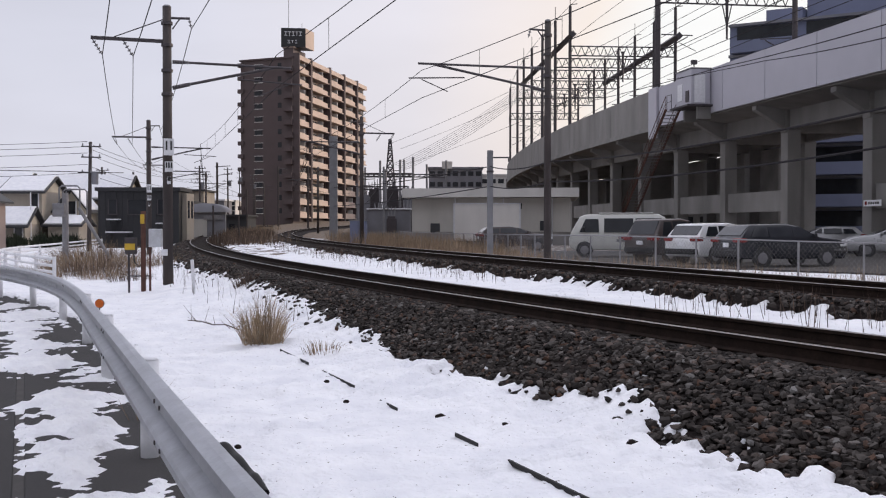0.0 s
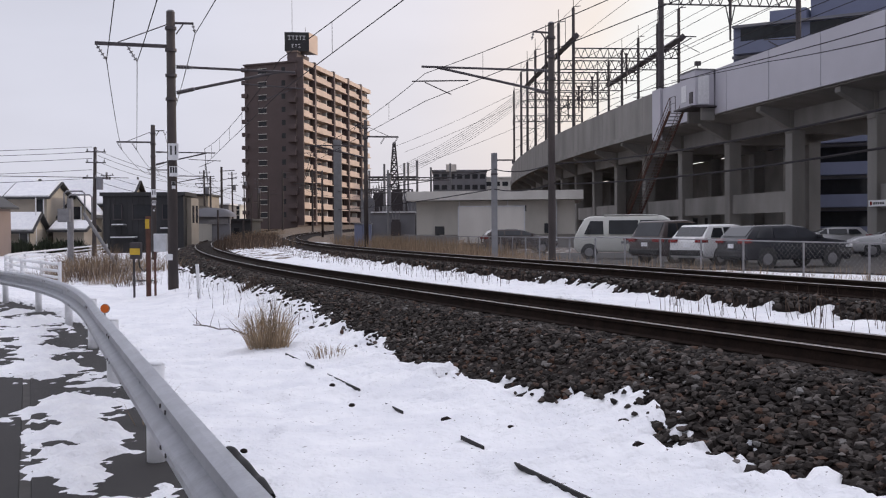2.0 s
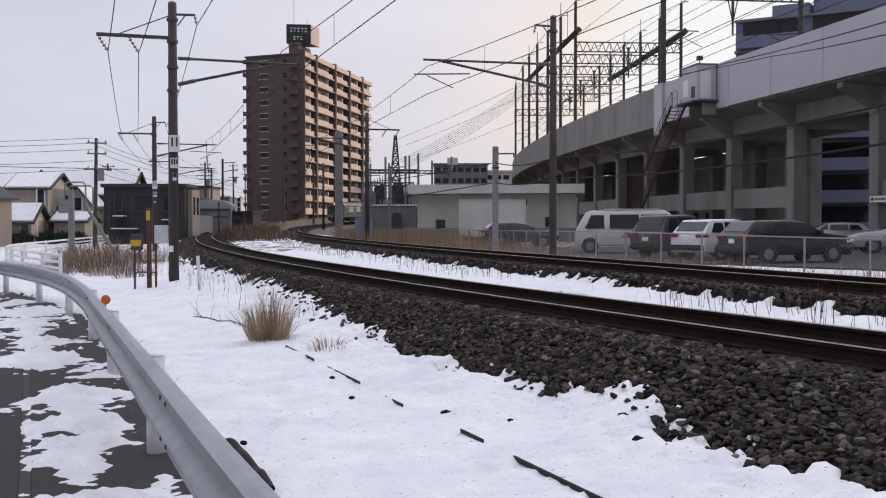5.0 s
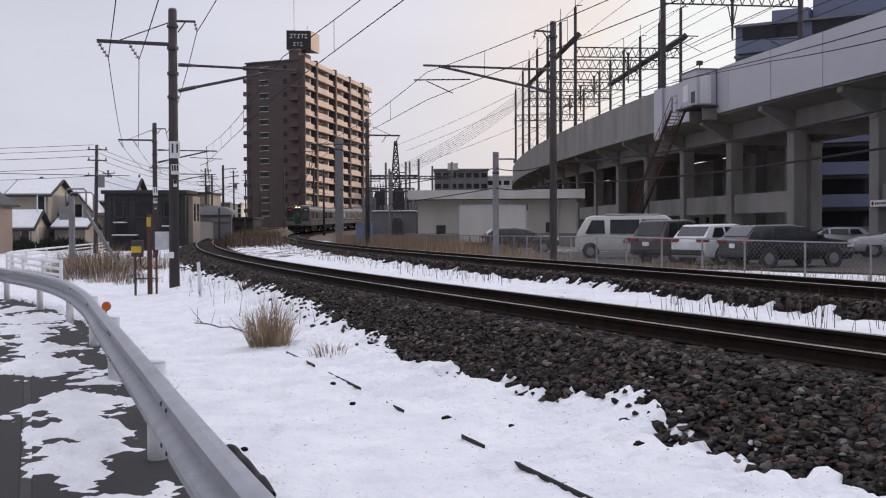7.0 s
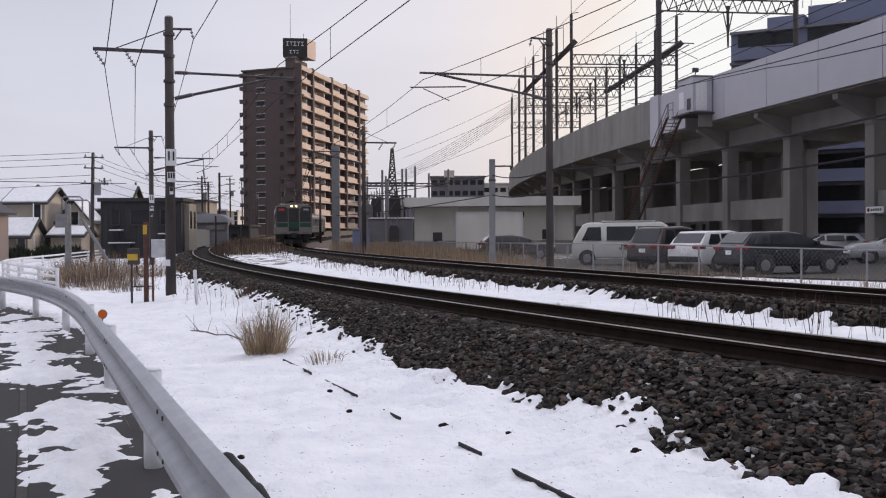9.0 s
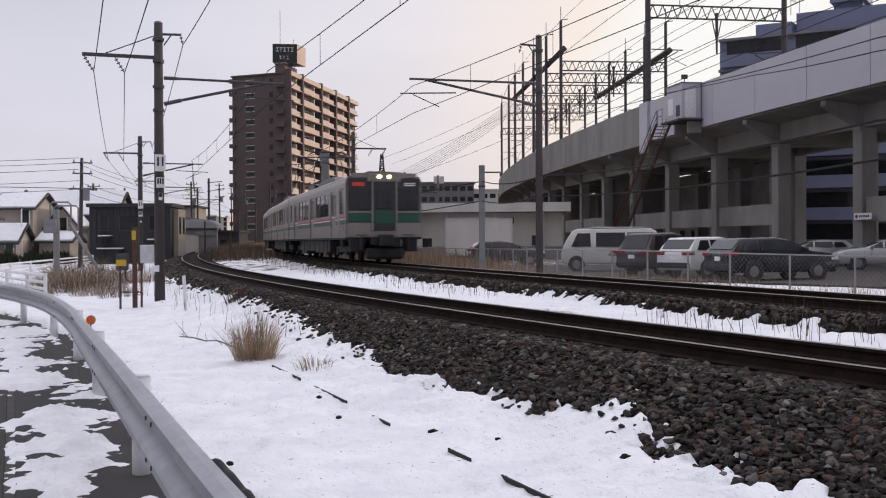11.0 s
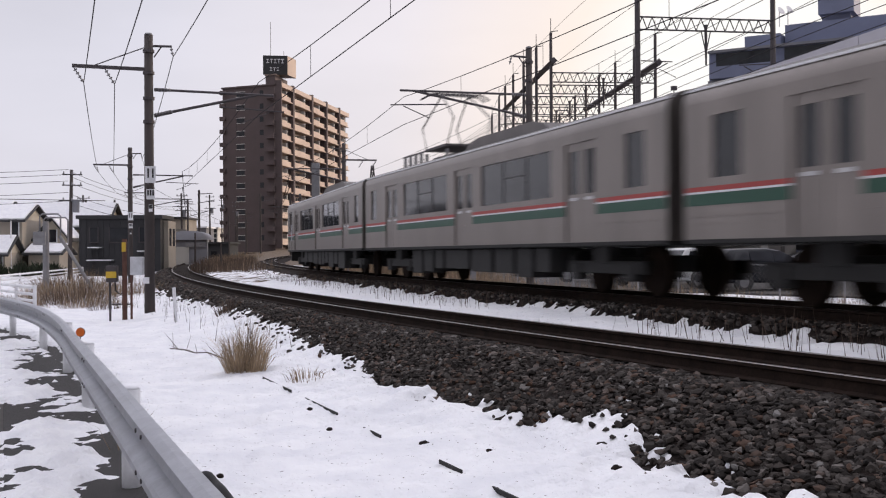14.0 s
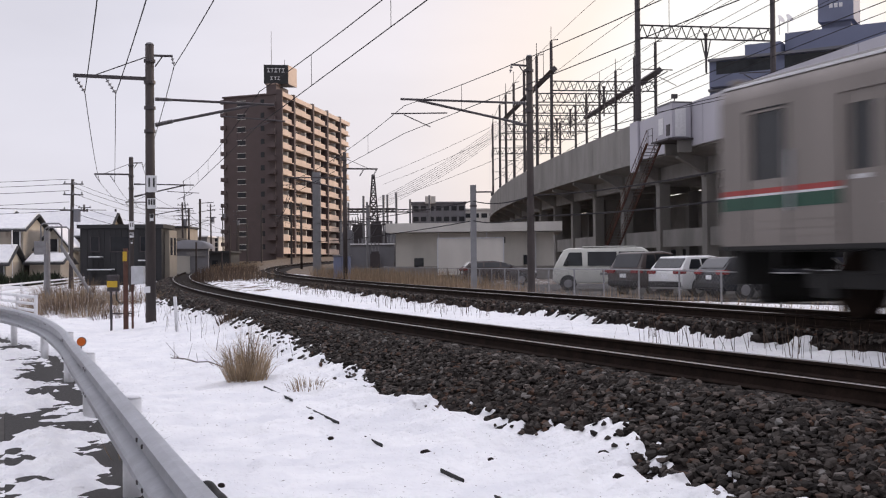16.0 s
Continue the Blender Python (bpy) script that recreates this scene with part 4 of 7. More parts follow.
def vehicles():
    h = 2.35
    prof = [(-h, 0.5), (-h + 0.1, 0.35), (h - 0.2, 0.33), (h, 0.5), (h - 0.02, 1.0), (h - 0.12, 1.25), (h - 0.5, 1.95), (h - 0.8, 2.07), (-h + 0.4, 2.1), (-h + 0.06, 1.9), (-h, 1.0)]
    van = vehicle("van", "cream white high-roof van with dark windows", pose(8.62, 52.8, 0.24, 0, 0, 171), "car_cream", 4.7, 1.7, 2.1, prof, 1.15, (-h + 0.95, h - 0.75),
                  [(h - 1.45, h - 0.5, 1.2, 1.85, 0.03, -0.3), (-h + 1.6, h - 1.7, 1.2, 1.88, 0, 0), (-h + 0.2, -h + 1.5, 1.2, 1.88, 0.05, 0)])
    end_plate(van, "windscreen", ((h - 0.15, 1.3), (h - 0.48, 1.9)), (-0.68, 0.68), 0.02, M["dark_glass"], "dark windscreen")
    for s in (-1, 1):
        part("headlight", boxes((h - 0.1, s * 0.66, 0.85, 0.2, 0.3, 0.22), bevel=0.04), M["white_paint"], van)
        part("tail_lamp", boxes((-h + 0.02, s * 0.78, 0.95, 0.08, 0.14, 0.5), bevel=0.02), M["tail_red"], van, "red tail lamp")
        part("mirror", boxes((h - 0.7, s * 0.98, 1.35, 0.12, 0.22, 0.26), bevel=0.03), M["black"], van)
    for q, (x, z, w, k) in enumerate(((-0.5, 0.95, 0.9, 0.35), (-0.3, 0.8, 0.7, 0.3))):
        part("side_graphic", boxes((x, 0.856, z, w, 0.008, 0.12)), M["tail_red"] if q == 0 else M["steel_grey"], van, "faded side graphic")
    part("roof_rack", boxes((-0.4, 0, 2.13, 2.6, 1.3, 0.05), bevel=0.02), M["car_cream"], van)
    suv("dark brown minivan parked behind the fence", pose(10.1, 46.5, 0.24, 0, 0, 38), "car_brown", 4.6, 1.75, 1.82)
    suv("white sport utility car with red tail lamps", pose(11.25, 43.2, 0.24, 0, 0, 34), "car_white", 4.6, 1.8, 1.62)
    suv("black sport utility car beside the fence", pose(12.6, 40.0, 0.24, 0, 0, 20), "car_black", 4.75, 1.8, 1.58)
    suv("silver car parked under the viaduct", pose(22.0, 52.5, 0.24, 0, 0, 168), "car_silver", 4.4, 1.7, 1.5)
    suv("silver car parked under the viaduct", pose(21.2, 60.0, 0.24, 0, 0, 172), "car_silver", 4.4, 1.7, 1.5)
    suv("dark blue-grey sedan near the white building", pose(4.4, 66.0, 0.24, 0, 0, 8), "car_brown", 4.5, 1.7, 1.5)
    # box body of a lorry
    t = thing("lorry_box", "white aluminium lorry box standing by the white building", "container", pose(3.2, 79.0, 0.3))
    part("body", boxes((0, 0, 1.75, 4.8, 2.3, 2.7), bevel=0.03), M["white_wall"], t)
    for x in (-2.4, 2.4):
        part("corner_post", boxes((x, -1.16, 1.75, 0.1, 0.06, 2.74)), M["galv"], t)
    part("rail", boxes((0, -1.16, 3.1, 4.9, 0.06, 0.08)), M["galv"], t)
    part("chassis", boxes((0, 0, 0.25, 4.6, 1.9, 0.3)), M["train_dark"], t)
    for x in (-1.4, 1.5):
        part("wheel", tube(bmesh.new(), (x, -1.05, 0.1), (x, -0.8, 0.1), 0.38, n=16), M["black"], t)


vehicles()


def fence(pts, height, name, label, rails=(1.0, 0.06), zfun=ground_z, spacing=1.9, mesh=True, material=None):
    """Pipe posts, top and bottom rail, and thin wire netting between."""
    material = material or M["steel_grey"]
    t = thing(name, label, "fence")
    path = smooth_path(pts, 12)
    acc, posts = 0.0, [path[0]]
    for a, b in zip(path, path[1:]):
        acc += (b - a).length
        if acc >= spacing:
            posts.append(b)
            acc = 0.0
    P3 = [Vector((p.x, p.y, zfun(p.x, p.y))) for p in posts]
    for p in P3:
        part("post", tubes([((p.x, p.y, p.z - 0.2), (p.x, p.y, p.z + height), 0.03)], 8), material, t, "steel fence post")
    for k in rails:
        bm = bmesh.new()
        polyline(bm, [p + Vector((0, 0, height * k)) for p in P3], 0.022)
        part("fence_rail", bm, material, t, "steel fence rail")
    if mesh:
        for a, b in zip(P3, P3[1:]):
            bm = bmesh.new()
            d = b - a
            n = 14
            for i in range(-7, n + 1):
                for sgn in (1, -1):
                    u0, u1 = i / n, (i + 7) / n
                    c0, c1 = max(u0, 0), min(u1, 1)
                    if c1 <= c0:
                        continue
                    h0, h1 = (c0 - u0) / (u1 - u0), (c1 - u0) / (u1 - u0)
                    if sgn < 0:
                        h0, h1 = 1 - h0, 1 - h1
                    tube(bm, a + d * c0 + Vector((0, 0, 0.06 + h0 * (height - 0.08))), a + d * c1 + Vector((0, 0, 0.06 + h1 * (height - 0.08))), 0.0026, n=3, caps=False)
            tagged(part("netting", bm, material, t, "wire netting"), kind="stuff")
    return t


fence([(17.5, 17.0), (13.6, 23.0), (10.9, 27.0), (9.2, 29.4), (6.1, 36.8), (3.5, 48.0), (0.6, 62.0), (-3.2, 80.0)], 1.12, "chain_link_fence", "low grey chain-link fence on pipe posts along the parking lot")


def white_building():
    t = thing("white_building", "long low white building with a flat overhanging roof", "building")
    part("wall", prism([(-2.6, 90.0), (10.5, 88.1), (11.9, 100.1), (-1.2, 102)], -0.2, 4.1), M["off_white"], t, "dirty white rendered wall")
    part("roof", prism([(-3.4, 89.0), (11.05, 86.9), (12.45, 100.9), (-2.0, 103)], 4.15, 4.9), M["white_wall"], t, "flat roof with a deep white fascia")
    part("plinth", prism([(-2.65, 89.95), (10.55, 88.05), (10.55, 88.09), (-2.65, 89.99)], -0.2, 1.3), M["concrete_dark"], t, "dark base wall")
    for x, w, z0, z1 in ((-0.6, 0.9, 0.9, 2.0), (8.6, 1.2, 1.4, 2.2), (6.2, 1.3, 3.2, 3.7)):
        y = 90 - (x + 2.6) * 0.145
        part("window", boxes((x, y - 0.02, (z0 + z1) / 2, w, 0.06, z1 - z0)), M["dark_glass"], t, "small dark window")
    for x in (1.0, 5.0, 9.0):
        y = 90 - (x + 2.6) * 0.145
        part("downpipe", tubes([((x, y - 0.08, 0), (x, y - 0.08, 4.1), 0.05)]), M["galv"], t)
    g = thing("low_wall", "grey block wall in front of the white building", "wall")
    part("wall", prism([(-8.0, 84.0), (6.0, 82.0), (6.0, 82.2), (-8.0, 84.2)], 0.0, 1.25), M["concrete_dark"], g)
    for k in range(4):
        part("notice", boxes((-7.0 + k * 1.1, 83.78 - k * 0.16 * 0.14, 0.95, 0.5, 0.04, 0.4)), M["white_paint"], g, "white notice with grey bars")


white_building()


def frame_tower(t, x, y, z0, z1, w0, w1, n, r, name="lattice_leg"):
    """A square lattice tower."""
    segs = []
    for i in range(n):
        a, b = i / n, (i + 1) / n
        wa, wb = w0 + (w1 - w0) * a, w0 + (w1 - w0) * b
        za, zb = z0 + (z1 - z0) * a, z0 + (z1 - z0) * b
        ca = [Vector((x + sx * wa / 2, y + sy * wa / 2, za)) for sx, sy in ((-1, -1), (1, -1), (1, 1), (-1, 1))]
        cb = [Vector((x + sx * wb / 2, y + sy * wb / 2, zb)) for sx, sy in ((-1, -1), (1, -1), (1, 1), (-1, 1))]
        for k in range(4):
            j = (k + 1) % 4
            segs += [(ca[k], cb[k], r), (ca[k], cb[j], r * 0.6), (ca[j], cb[k], r * 0.6), (cb[k], cb[j], r * 0.6)]
    return part(name, tubes(segs, 4), M["steel_dark"], t, "steel lattice tower")


def substation():
    t = thing("substation", "grey electrical substation with lattice tower, beams and transformers", "substation")
    frame_tower(t, -7.8, 158.0, 0.5, 9.5, 2.0, 1.1, 6, 0.13)
    frame_tower(t, -7.8, 158.0, 9.5, 14.6, 1.1, 0.3, 5, 0.12)
    rnd = random.Random(5)
    for y, xs, z in ((150.0, (-11.5, -8.8, -6.0, -4.2), 9.2), (140.0, (-10.5, -7.5, -4.6), 7.0), (165, (-12, -6, -2.5, 0.5), 9.8)):
        for x in xs:
            part("post", tubes([((x, y, 0.3), (x, y, z + rnd.uniform(0, 2.4)), 0.16)], 8), M["steel_grey"], t, "steel post")
        segs = []
        for zz in (z - 0.4, z):
            segs.append(((xs[0], y, zz), (xs[-1], y, zz), 0.09))
        k = xs[0]
        while k < xs[-1] - 0.8:
            segs.append(((k, y, z - 0.4), (k + 0.8, y, z), 0.05))
            k += 0.8
        part("beam", tubes(segs, 5), M["steel_dark"], t, "lattice beam")
    for x, y in ((-10.2, 134), (-8.2, 136), (-6.4, 133), (-4.6, 137), (-2.0, 140), (-9.2, 145), (-5.4, 146), (-11.2, 152), (-9.5, 155), (-7.2, 153), (-5.0, 155), (-3.4, 150), (-10.6, 160), (-6.2, 162)):
        h = rnd.uniform(1.8, 3.4) if y < 150 else rnd.uniform(4.5, 7.5)
        w = rnd.uniform(1.0, 1.7)
        k = part("transformer", boxes((x, y, 0.6 + h / 2, w, 1.3, h), (x, y, 0.6 + h + 0.15, w * 0.8, 1.0, 0.3), bevel=0.04), M["grey_wall"] if rnd.random() < 0.6 else M["steel_dark"], t, "grey transformer cabinet")
        for dx in (-0.35, 0, 0.35):
            part("bushing", tubes([((x + dx, y, 0.6 + h + 0.3), (x + dx * 1.4, y, 0.6 + h + 1.5), 0.09, 0.05)], 7), M["steel_grey"], k, "ribbed insulator")
    for x in (-11.0, -9.7, -7.1, -3.4, -1.2):
        part("busbar", tubes([((x, 134, 4.6), (x, 160, 7.5), 0.04)], 5), M["wire"], t)
    # snow on the low roofs
    part("snow_cap", prism([(-9.6, 134), (-4.0, 134), (-4.0, 138), (-9.6, 138)], 3.9, 4.05), M["snow"], t, "snow on a low roof")
    part("control_room", prism([(-9.5, 134.2), (-4.1, 134.2), (-4.1, 138), (-9.5, 138)], 0.2, 3.88), M["grey_wall"], t, "low grey control room")


substation()


def far_blocks():
    def block(x0, x1, y, dep, z0, z1, material, label, floors, bays):
        t = thing("office_block", label, "building")
        part("wall", prism([(x0, y), (x1, y), (x1, y + dep), (x0, y + dep)], z0, z1), M[material], t)
        part("roof", prism([(x0 - 0.3, y - 0.3), (x1 + 0.3, y - 0.3), (x1 + 0.3, y + dep), (x0 - 0.3, y + dep)], z1, z1 + 0.5), M[material], t)
        for f in range(floors):
            for b in range(bays):
                w = (x1 - x0) / bays
                zz = z0 + (z1 - z0) * (f + 0.35) / floors
                part("window", boxes((x0 + w * (b + 0.5), y, zz + 0.6, w * 0.7, 0.1, 1.3)), M["dark_glass"], t)
        return t
    a = block(-4.0, 11.0, 300, 20, 0, 18.0, "grey_wall", "grey mid-rise block behind the white building", 6, 7)
    part("lift_tower", prism([(-0.3, 299), (2.6, 299), (2.6, 304), (-0.3, 304)], 18.0, 20.0), M["white_wall"], a)
    block(11.2, 21, 320, 20, 0, 17.0, "white_wall", "pale mid-rise block behind the white building", 5, 4)
    block(-72, -64, 330, 20, 0, 9.5, "white_wall", "pale housing block far down the line", 6, 5)
    # blue-grey apartment block behind the viaduct
    t = thing("apartment_block", "blue-grey apartment block with balconies behind the viaduct", "apartment building")
    C, d = Vector((27.8, 104.0)), Vector((0.853, -0.522))
    n = Vector((d.y, -d.x)) * 1.0
    top = 21.2

    def slab(name, s0, s1, d0, d1, za, zb, material, label="", base=t):
        P = [C + d * s0 + n * d0, C + d * s0 + n * d1, C + d * s1 + n * d1, C + d * s1 + n * d0]
        bm = prism([tuple(c) for c in P], za, zb)
        bmesh.ops.recalc_face_normals(bm, faces=bm.faces)
        return part(name, bm, M[material], base, label)
    slab("wall", 0, 40, -14, 0, 0, top, "blue_wall", "blue-grey rendered wall")
    for f in range(7):
        z = f * 2.95 + 0.6
        for k in range(6):
            s0 = 0.4 + k * 6.5
            b = slab("balcony", s0, s0 + 5.9, 0.0, 1.4, z, z + 1.15, "blue_wall", "blue-grey balcony")
            slab("window", s0 + 0.3, s0 + 5.6, 0.01, 0.06, z + 1.2, z + 2.6, "dark_glass")
        slab("slab_edge", 0, 40, 0.0, 0.5, z + 2.65, z + 2.9, "grey_wall")
    slab("roof_house", 3.2, 6.6, -8, -1.0, top, top + 1.3, "blue_wall", "rooftop plant room")
    slab("roof_house", 6.8, 16, -8, -2.0, top, top + 2.2, "blue_wall", "rooftop plant room")
    slab("stair_head", 10.1, 12.7, -5.0, -2.6, top + 2.2, top + 2.8, "blue_wall")
    sg = slab("sign_box", 9.9, 13.1, -5.4, -1.8, top + 2.8, top + 6.2, "blue_wall", "blue-grey rooftop sign box with white bars")
    for row, (zz, hh, cells, s00) in enumerate(((top + 4.95, 0.5, 5, 10.45), (top + 4.05, 0.4, 3, 10.95))):
        for k in range(cells):
            slab("lettering_bar", s00 + k * 0.44, s00 + k * 0.44 + 0.3, -1.8, -1.74, zz, zz + hh, "white_paint", "", sg)
    for s in (6.4, 7.2):
        p = C + d * s - n * 1.5
        a = p + d * 0
        bm = tubes([((a.x, a.y, top + 2.0), (a.x, a.y, top + 3.4), 0.05)])
        tube(bm, (a.x, a.y - 0.1, top + 3.4), (a.x + 0.1, a.y - 0.25, top + 3.5), 0.1, 0.45, n=14)
        part("satellite_dish", bm, M["white_paint"], t, "round satellite dish")


far_blocks()


# ---- details on the viaduct ----
def via_at(depth, off=0.0, z=0.0):
    s = min(np.arange(-40, 290, 0.25), key=lambda q: abs(VIA.at(float(q)).y - depth))
    return VIA.at(float(s), off, z), float(s)


def viaduct_cabin():
    p, s = via_at(77.6)
    h = VIA.heading(s)
    m = Matrix.Translation((p.x, p.y, 0)) @ Matrix.Rotation(-h, 4, "Z")
    t = thing("equipment_cabin", "white steel equipment cabin bracketed to the viaduct wall", "cabin", m)
    part("body", boxes((-1.2, 0, DECK + 1.75, 1.45, 2.9, 2.5), bevel=0.05), M["panel_white"], t, "pale steel cabin")
    part("door", boxes((-1.945, 0.6, DECK + 1.5, 0.04, 0.9, 1.2)), M["white_paint"], t)
    part("door", boxes((-1.3, -1.47, DECK + 1.6, 0.8, 0.05, 2.0)), M["white_paint"], t, "pale steel door")
    part("vent", boxes((-1.945, -0.75, DECK + 1.1, 0.05, 0.6, 0.8)), M["steel_dark"], t)
    part("roof_edge", boxes((-1.2, 0, DECK + 3.04, 1.55, 3.0, 0.07)), M["steel_grey"], t)
    part("platform", boxes((-1.35, 0, DECK + 0.4, 1.9, 3.4, 0.12)), M["steel_dark"], t, "rusty steel platform")
    for y in (-1.2, 1.2):
        part("bracket", boxes((-0.9, y, DECK - 0.1, 1.0, 0.25, 0.85)), M["concrete"], t)
    part("roof_lamp", boxes((-1.3, -0.4, DECK + 3.6, 0.4, 0.25, 0.3), (-1.3, -0.4, DECK + 3.25, 0.06, 0.06, 0.5)), M["steel_dark"], t)
    segs = [((-2.25, y, DECK + 0.4), (-2.25, y, DECK + 1.5), 0.025) for y in (1.5, 2.4)]
    segs += [((-2.25, 1.5, DECK + z), (-2.25, 2.4, DECK + z), 0.022) for z in (1.0, 1.5)]
    part("handrail", tubes(segs), M["steel_dark"], t)
    # stair
    st = thing("steel_stair", "rusty steel stair down the side of the viaduct", "stair", m)
    n = 34
    y0, y1, z0, z1 = 1.4, 11.0, DECK + 0.35, 2.6
    for k in range(n):
        u = (k + 0.5) / n
        part("step", boxes((-2.2, y0 + (y1 - y0) * u, z0 + (z1 - z0) * u, 1.0, 0.27, 0.04)), M["steel_grey"], st, "steel stair tread")
    for x in (-2.72, -1.68):
        bm = bmesh.new()
        tube(bm, (x, y0, z0), (x, y1, z1), 0.11, n=4)
        part("stringer", bm, M["rust"], st, "rusty stringer")
        part("handrail", tubes([((x, y0, z0 + 1.0), (x, y1, z1 + 1.0), 0.03), ((x, y0, z0 + 0.5), (x, y1, z1 + 0.5), 0.02)] + [((x, y0 + (y1 - y0) * q / 8, z0 + (z1 - z0) * q / 8), (x, y0 + (y1 - y0) * q / 8, z0 + (z1 - z0) * q / 8 + 1.0), 0.02) for q in range(9)]), M["rust"], st)
    part("landing", boxes((-2.2, y1 + 0.8, z1 - 0.1, 1.1, 1.6, 0.12)), M["steel_dark"], st)
    part("support", tubes([((-2.7, y1, 0.1), (-2.7, y1, z1), 0.07), ((-1.7, y1 + 1.4, 0.1), (-1.7, y1 + 1.4, z1), 0.07)]), M["steel_dark"], st)


viaduct_cabin()


def viaduct_infill():
    """Walls and rooms built in under the deck."""
    t = thing("under_viaduct_building", "dim concrete rooms and walls built under the viaduct deck", "building")
    rnd = random.Random(3)
    s = -33.4
    k = 0
    while s < 230:
        a, b = s + 0.5, s + 9.2
        top = DECK - 1.8
        # the wall stops short of the near bays and is pierced where the block behind shows through
        holes = [(53.0, 55.6, 4.9, 8.6), (63.0, 66.2, 4.9, 8.6)]
        cuts = sorted({a, b} | ({59.5} if a < 59.5 < b else set()) | {q for h in holes for q in h[:2] if a < q < b})
        for c, d in zip(cuts, cuts[1:]):
            if d < 60:
                continue
            hole = next((h for h in holes if h[0] < (c + d) / 2 < h[1]), None)
            for z0, z1 in ((0.0, hole[2]), (hole[3], top)) if hole else ((0.0, top),):
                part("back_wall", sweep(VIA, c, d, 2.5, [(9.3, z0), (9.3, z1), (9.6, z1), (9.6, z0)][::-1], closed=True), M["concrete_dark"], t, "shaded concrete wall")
        if s > 66 and s < 150:
            for q in (2.0, 5.6):
                z0 = rnd.choice((1.2, 5.0))
                part("window", sweep(VIA, s + q, s + q + 1.4, 1.4, [(9.22, z0), (9.22, z0 + 1.5), (9.29, z0 + 1.5), (9.29, z0)][::-1], closed=True), M["dark_glass"], t, "window in the shaded wall")
        # cross walls behind some columns
        if k % 4 == 0 and not 0 < s < 60:
            p = VIA.at(s + 0.1, 6.0)
            m = Matrix.Translation((p.x, p.y, 0)) @ Matrix.Rotation(-VIA.heading(s), 4, "Z")
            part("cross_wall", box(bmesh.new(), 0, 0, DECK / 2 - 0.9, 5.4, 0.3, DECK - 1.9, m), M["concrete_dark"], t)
        # low front wall
        if k % 4 != 3 and s > 8:
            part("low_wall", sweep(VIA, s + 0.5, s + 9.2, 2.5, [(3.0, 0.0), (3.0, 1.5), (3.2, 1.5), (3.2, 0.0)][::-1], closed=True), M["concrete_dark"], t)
        s += 9.7
        k += 1
    p, s = via_at(60.0, 2.0)
    m = Matrix.Translation((p.x, p.y, 0)) @ Matrix.Rotation(-VIA.heading(s), 4, "Z")
    g = thing("height_sign", "white clearance sign with a red ring and dark bars", "sign", m)
    part("board", boxes((0, 0, 3.05, 0.04, 1.7, 0.36)), M["white_paint"], g)
    bm = tube(bmesh.new(), (-0.022, 0.6, 3.05), (-0.03, 0.6, 3.05), 0.12, n=18)
    part("ring", bm, M["tail_red"], g)
    for q in range(5):
        part("lettering_bar", boxes((-0.024, 0.3 - q * 0.22, 3.05, 0.01, 0.15, 0.14)), M["black"], g)


viaduct_infill()


def truss_beam(a, b, depth, r, n):
    """A flat lattice girder between two points."""
    segs = []
    up = Vector((0, 0, depth / 2))
    a, b = Vector(a), Vector(b)
    segs += [(a + up, b + up, r), (a - up, b - up, r)]
    for i in range(n):
        p, q, o = a.lerp(b, i / n), a.lerp(b, (i + 0.5) / n), a.lerp(b, (i + 1) / n)
        segs += [(p - up, q + up, r * 0.6), (q + up, o - up, r * 0.6)]
    return tubes(segs, 5)


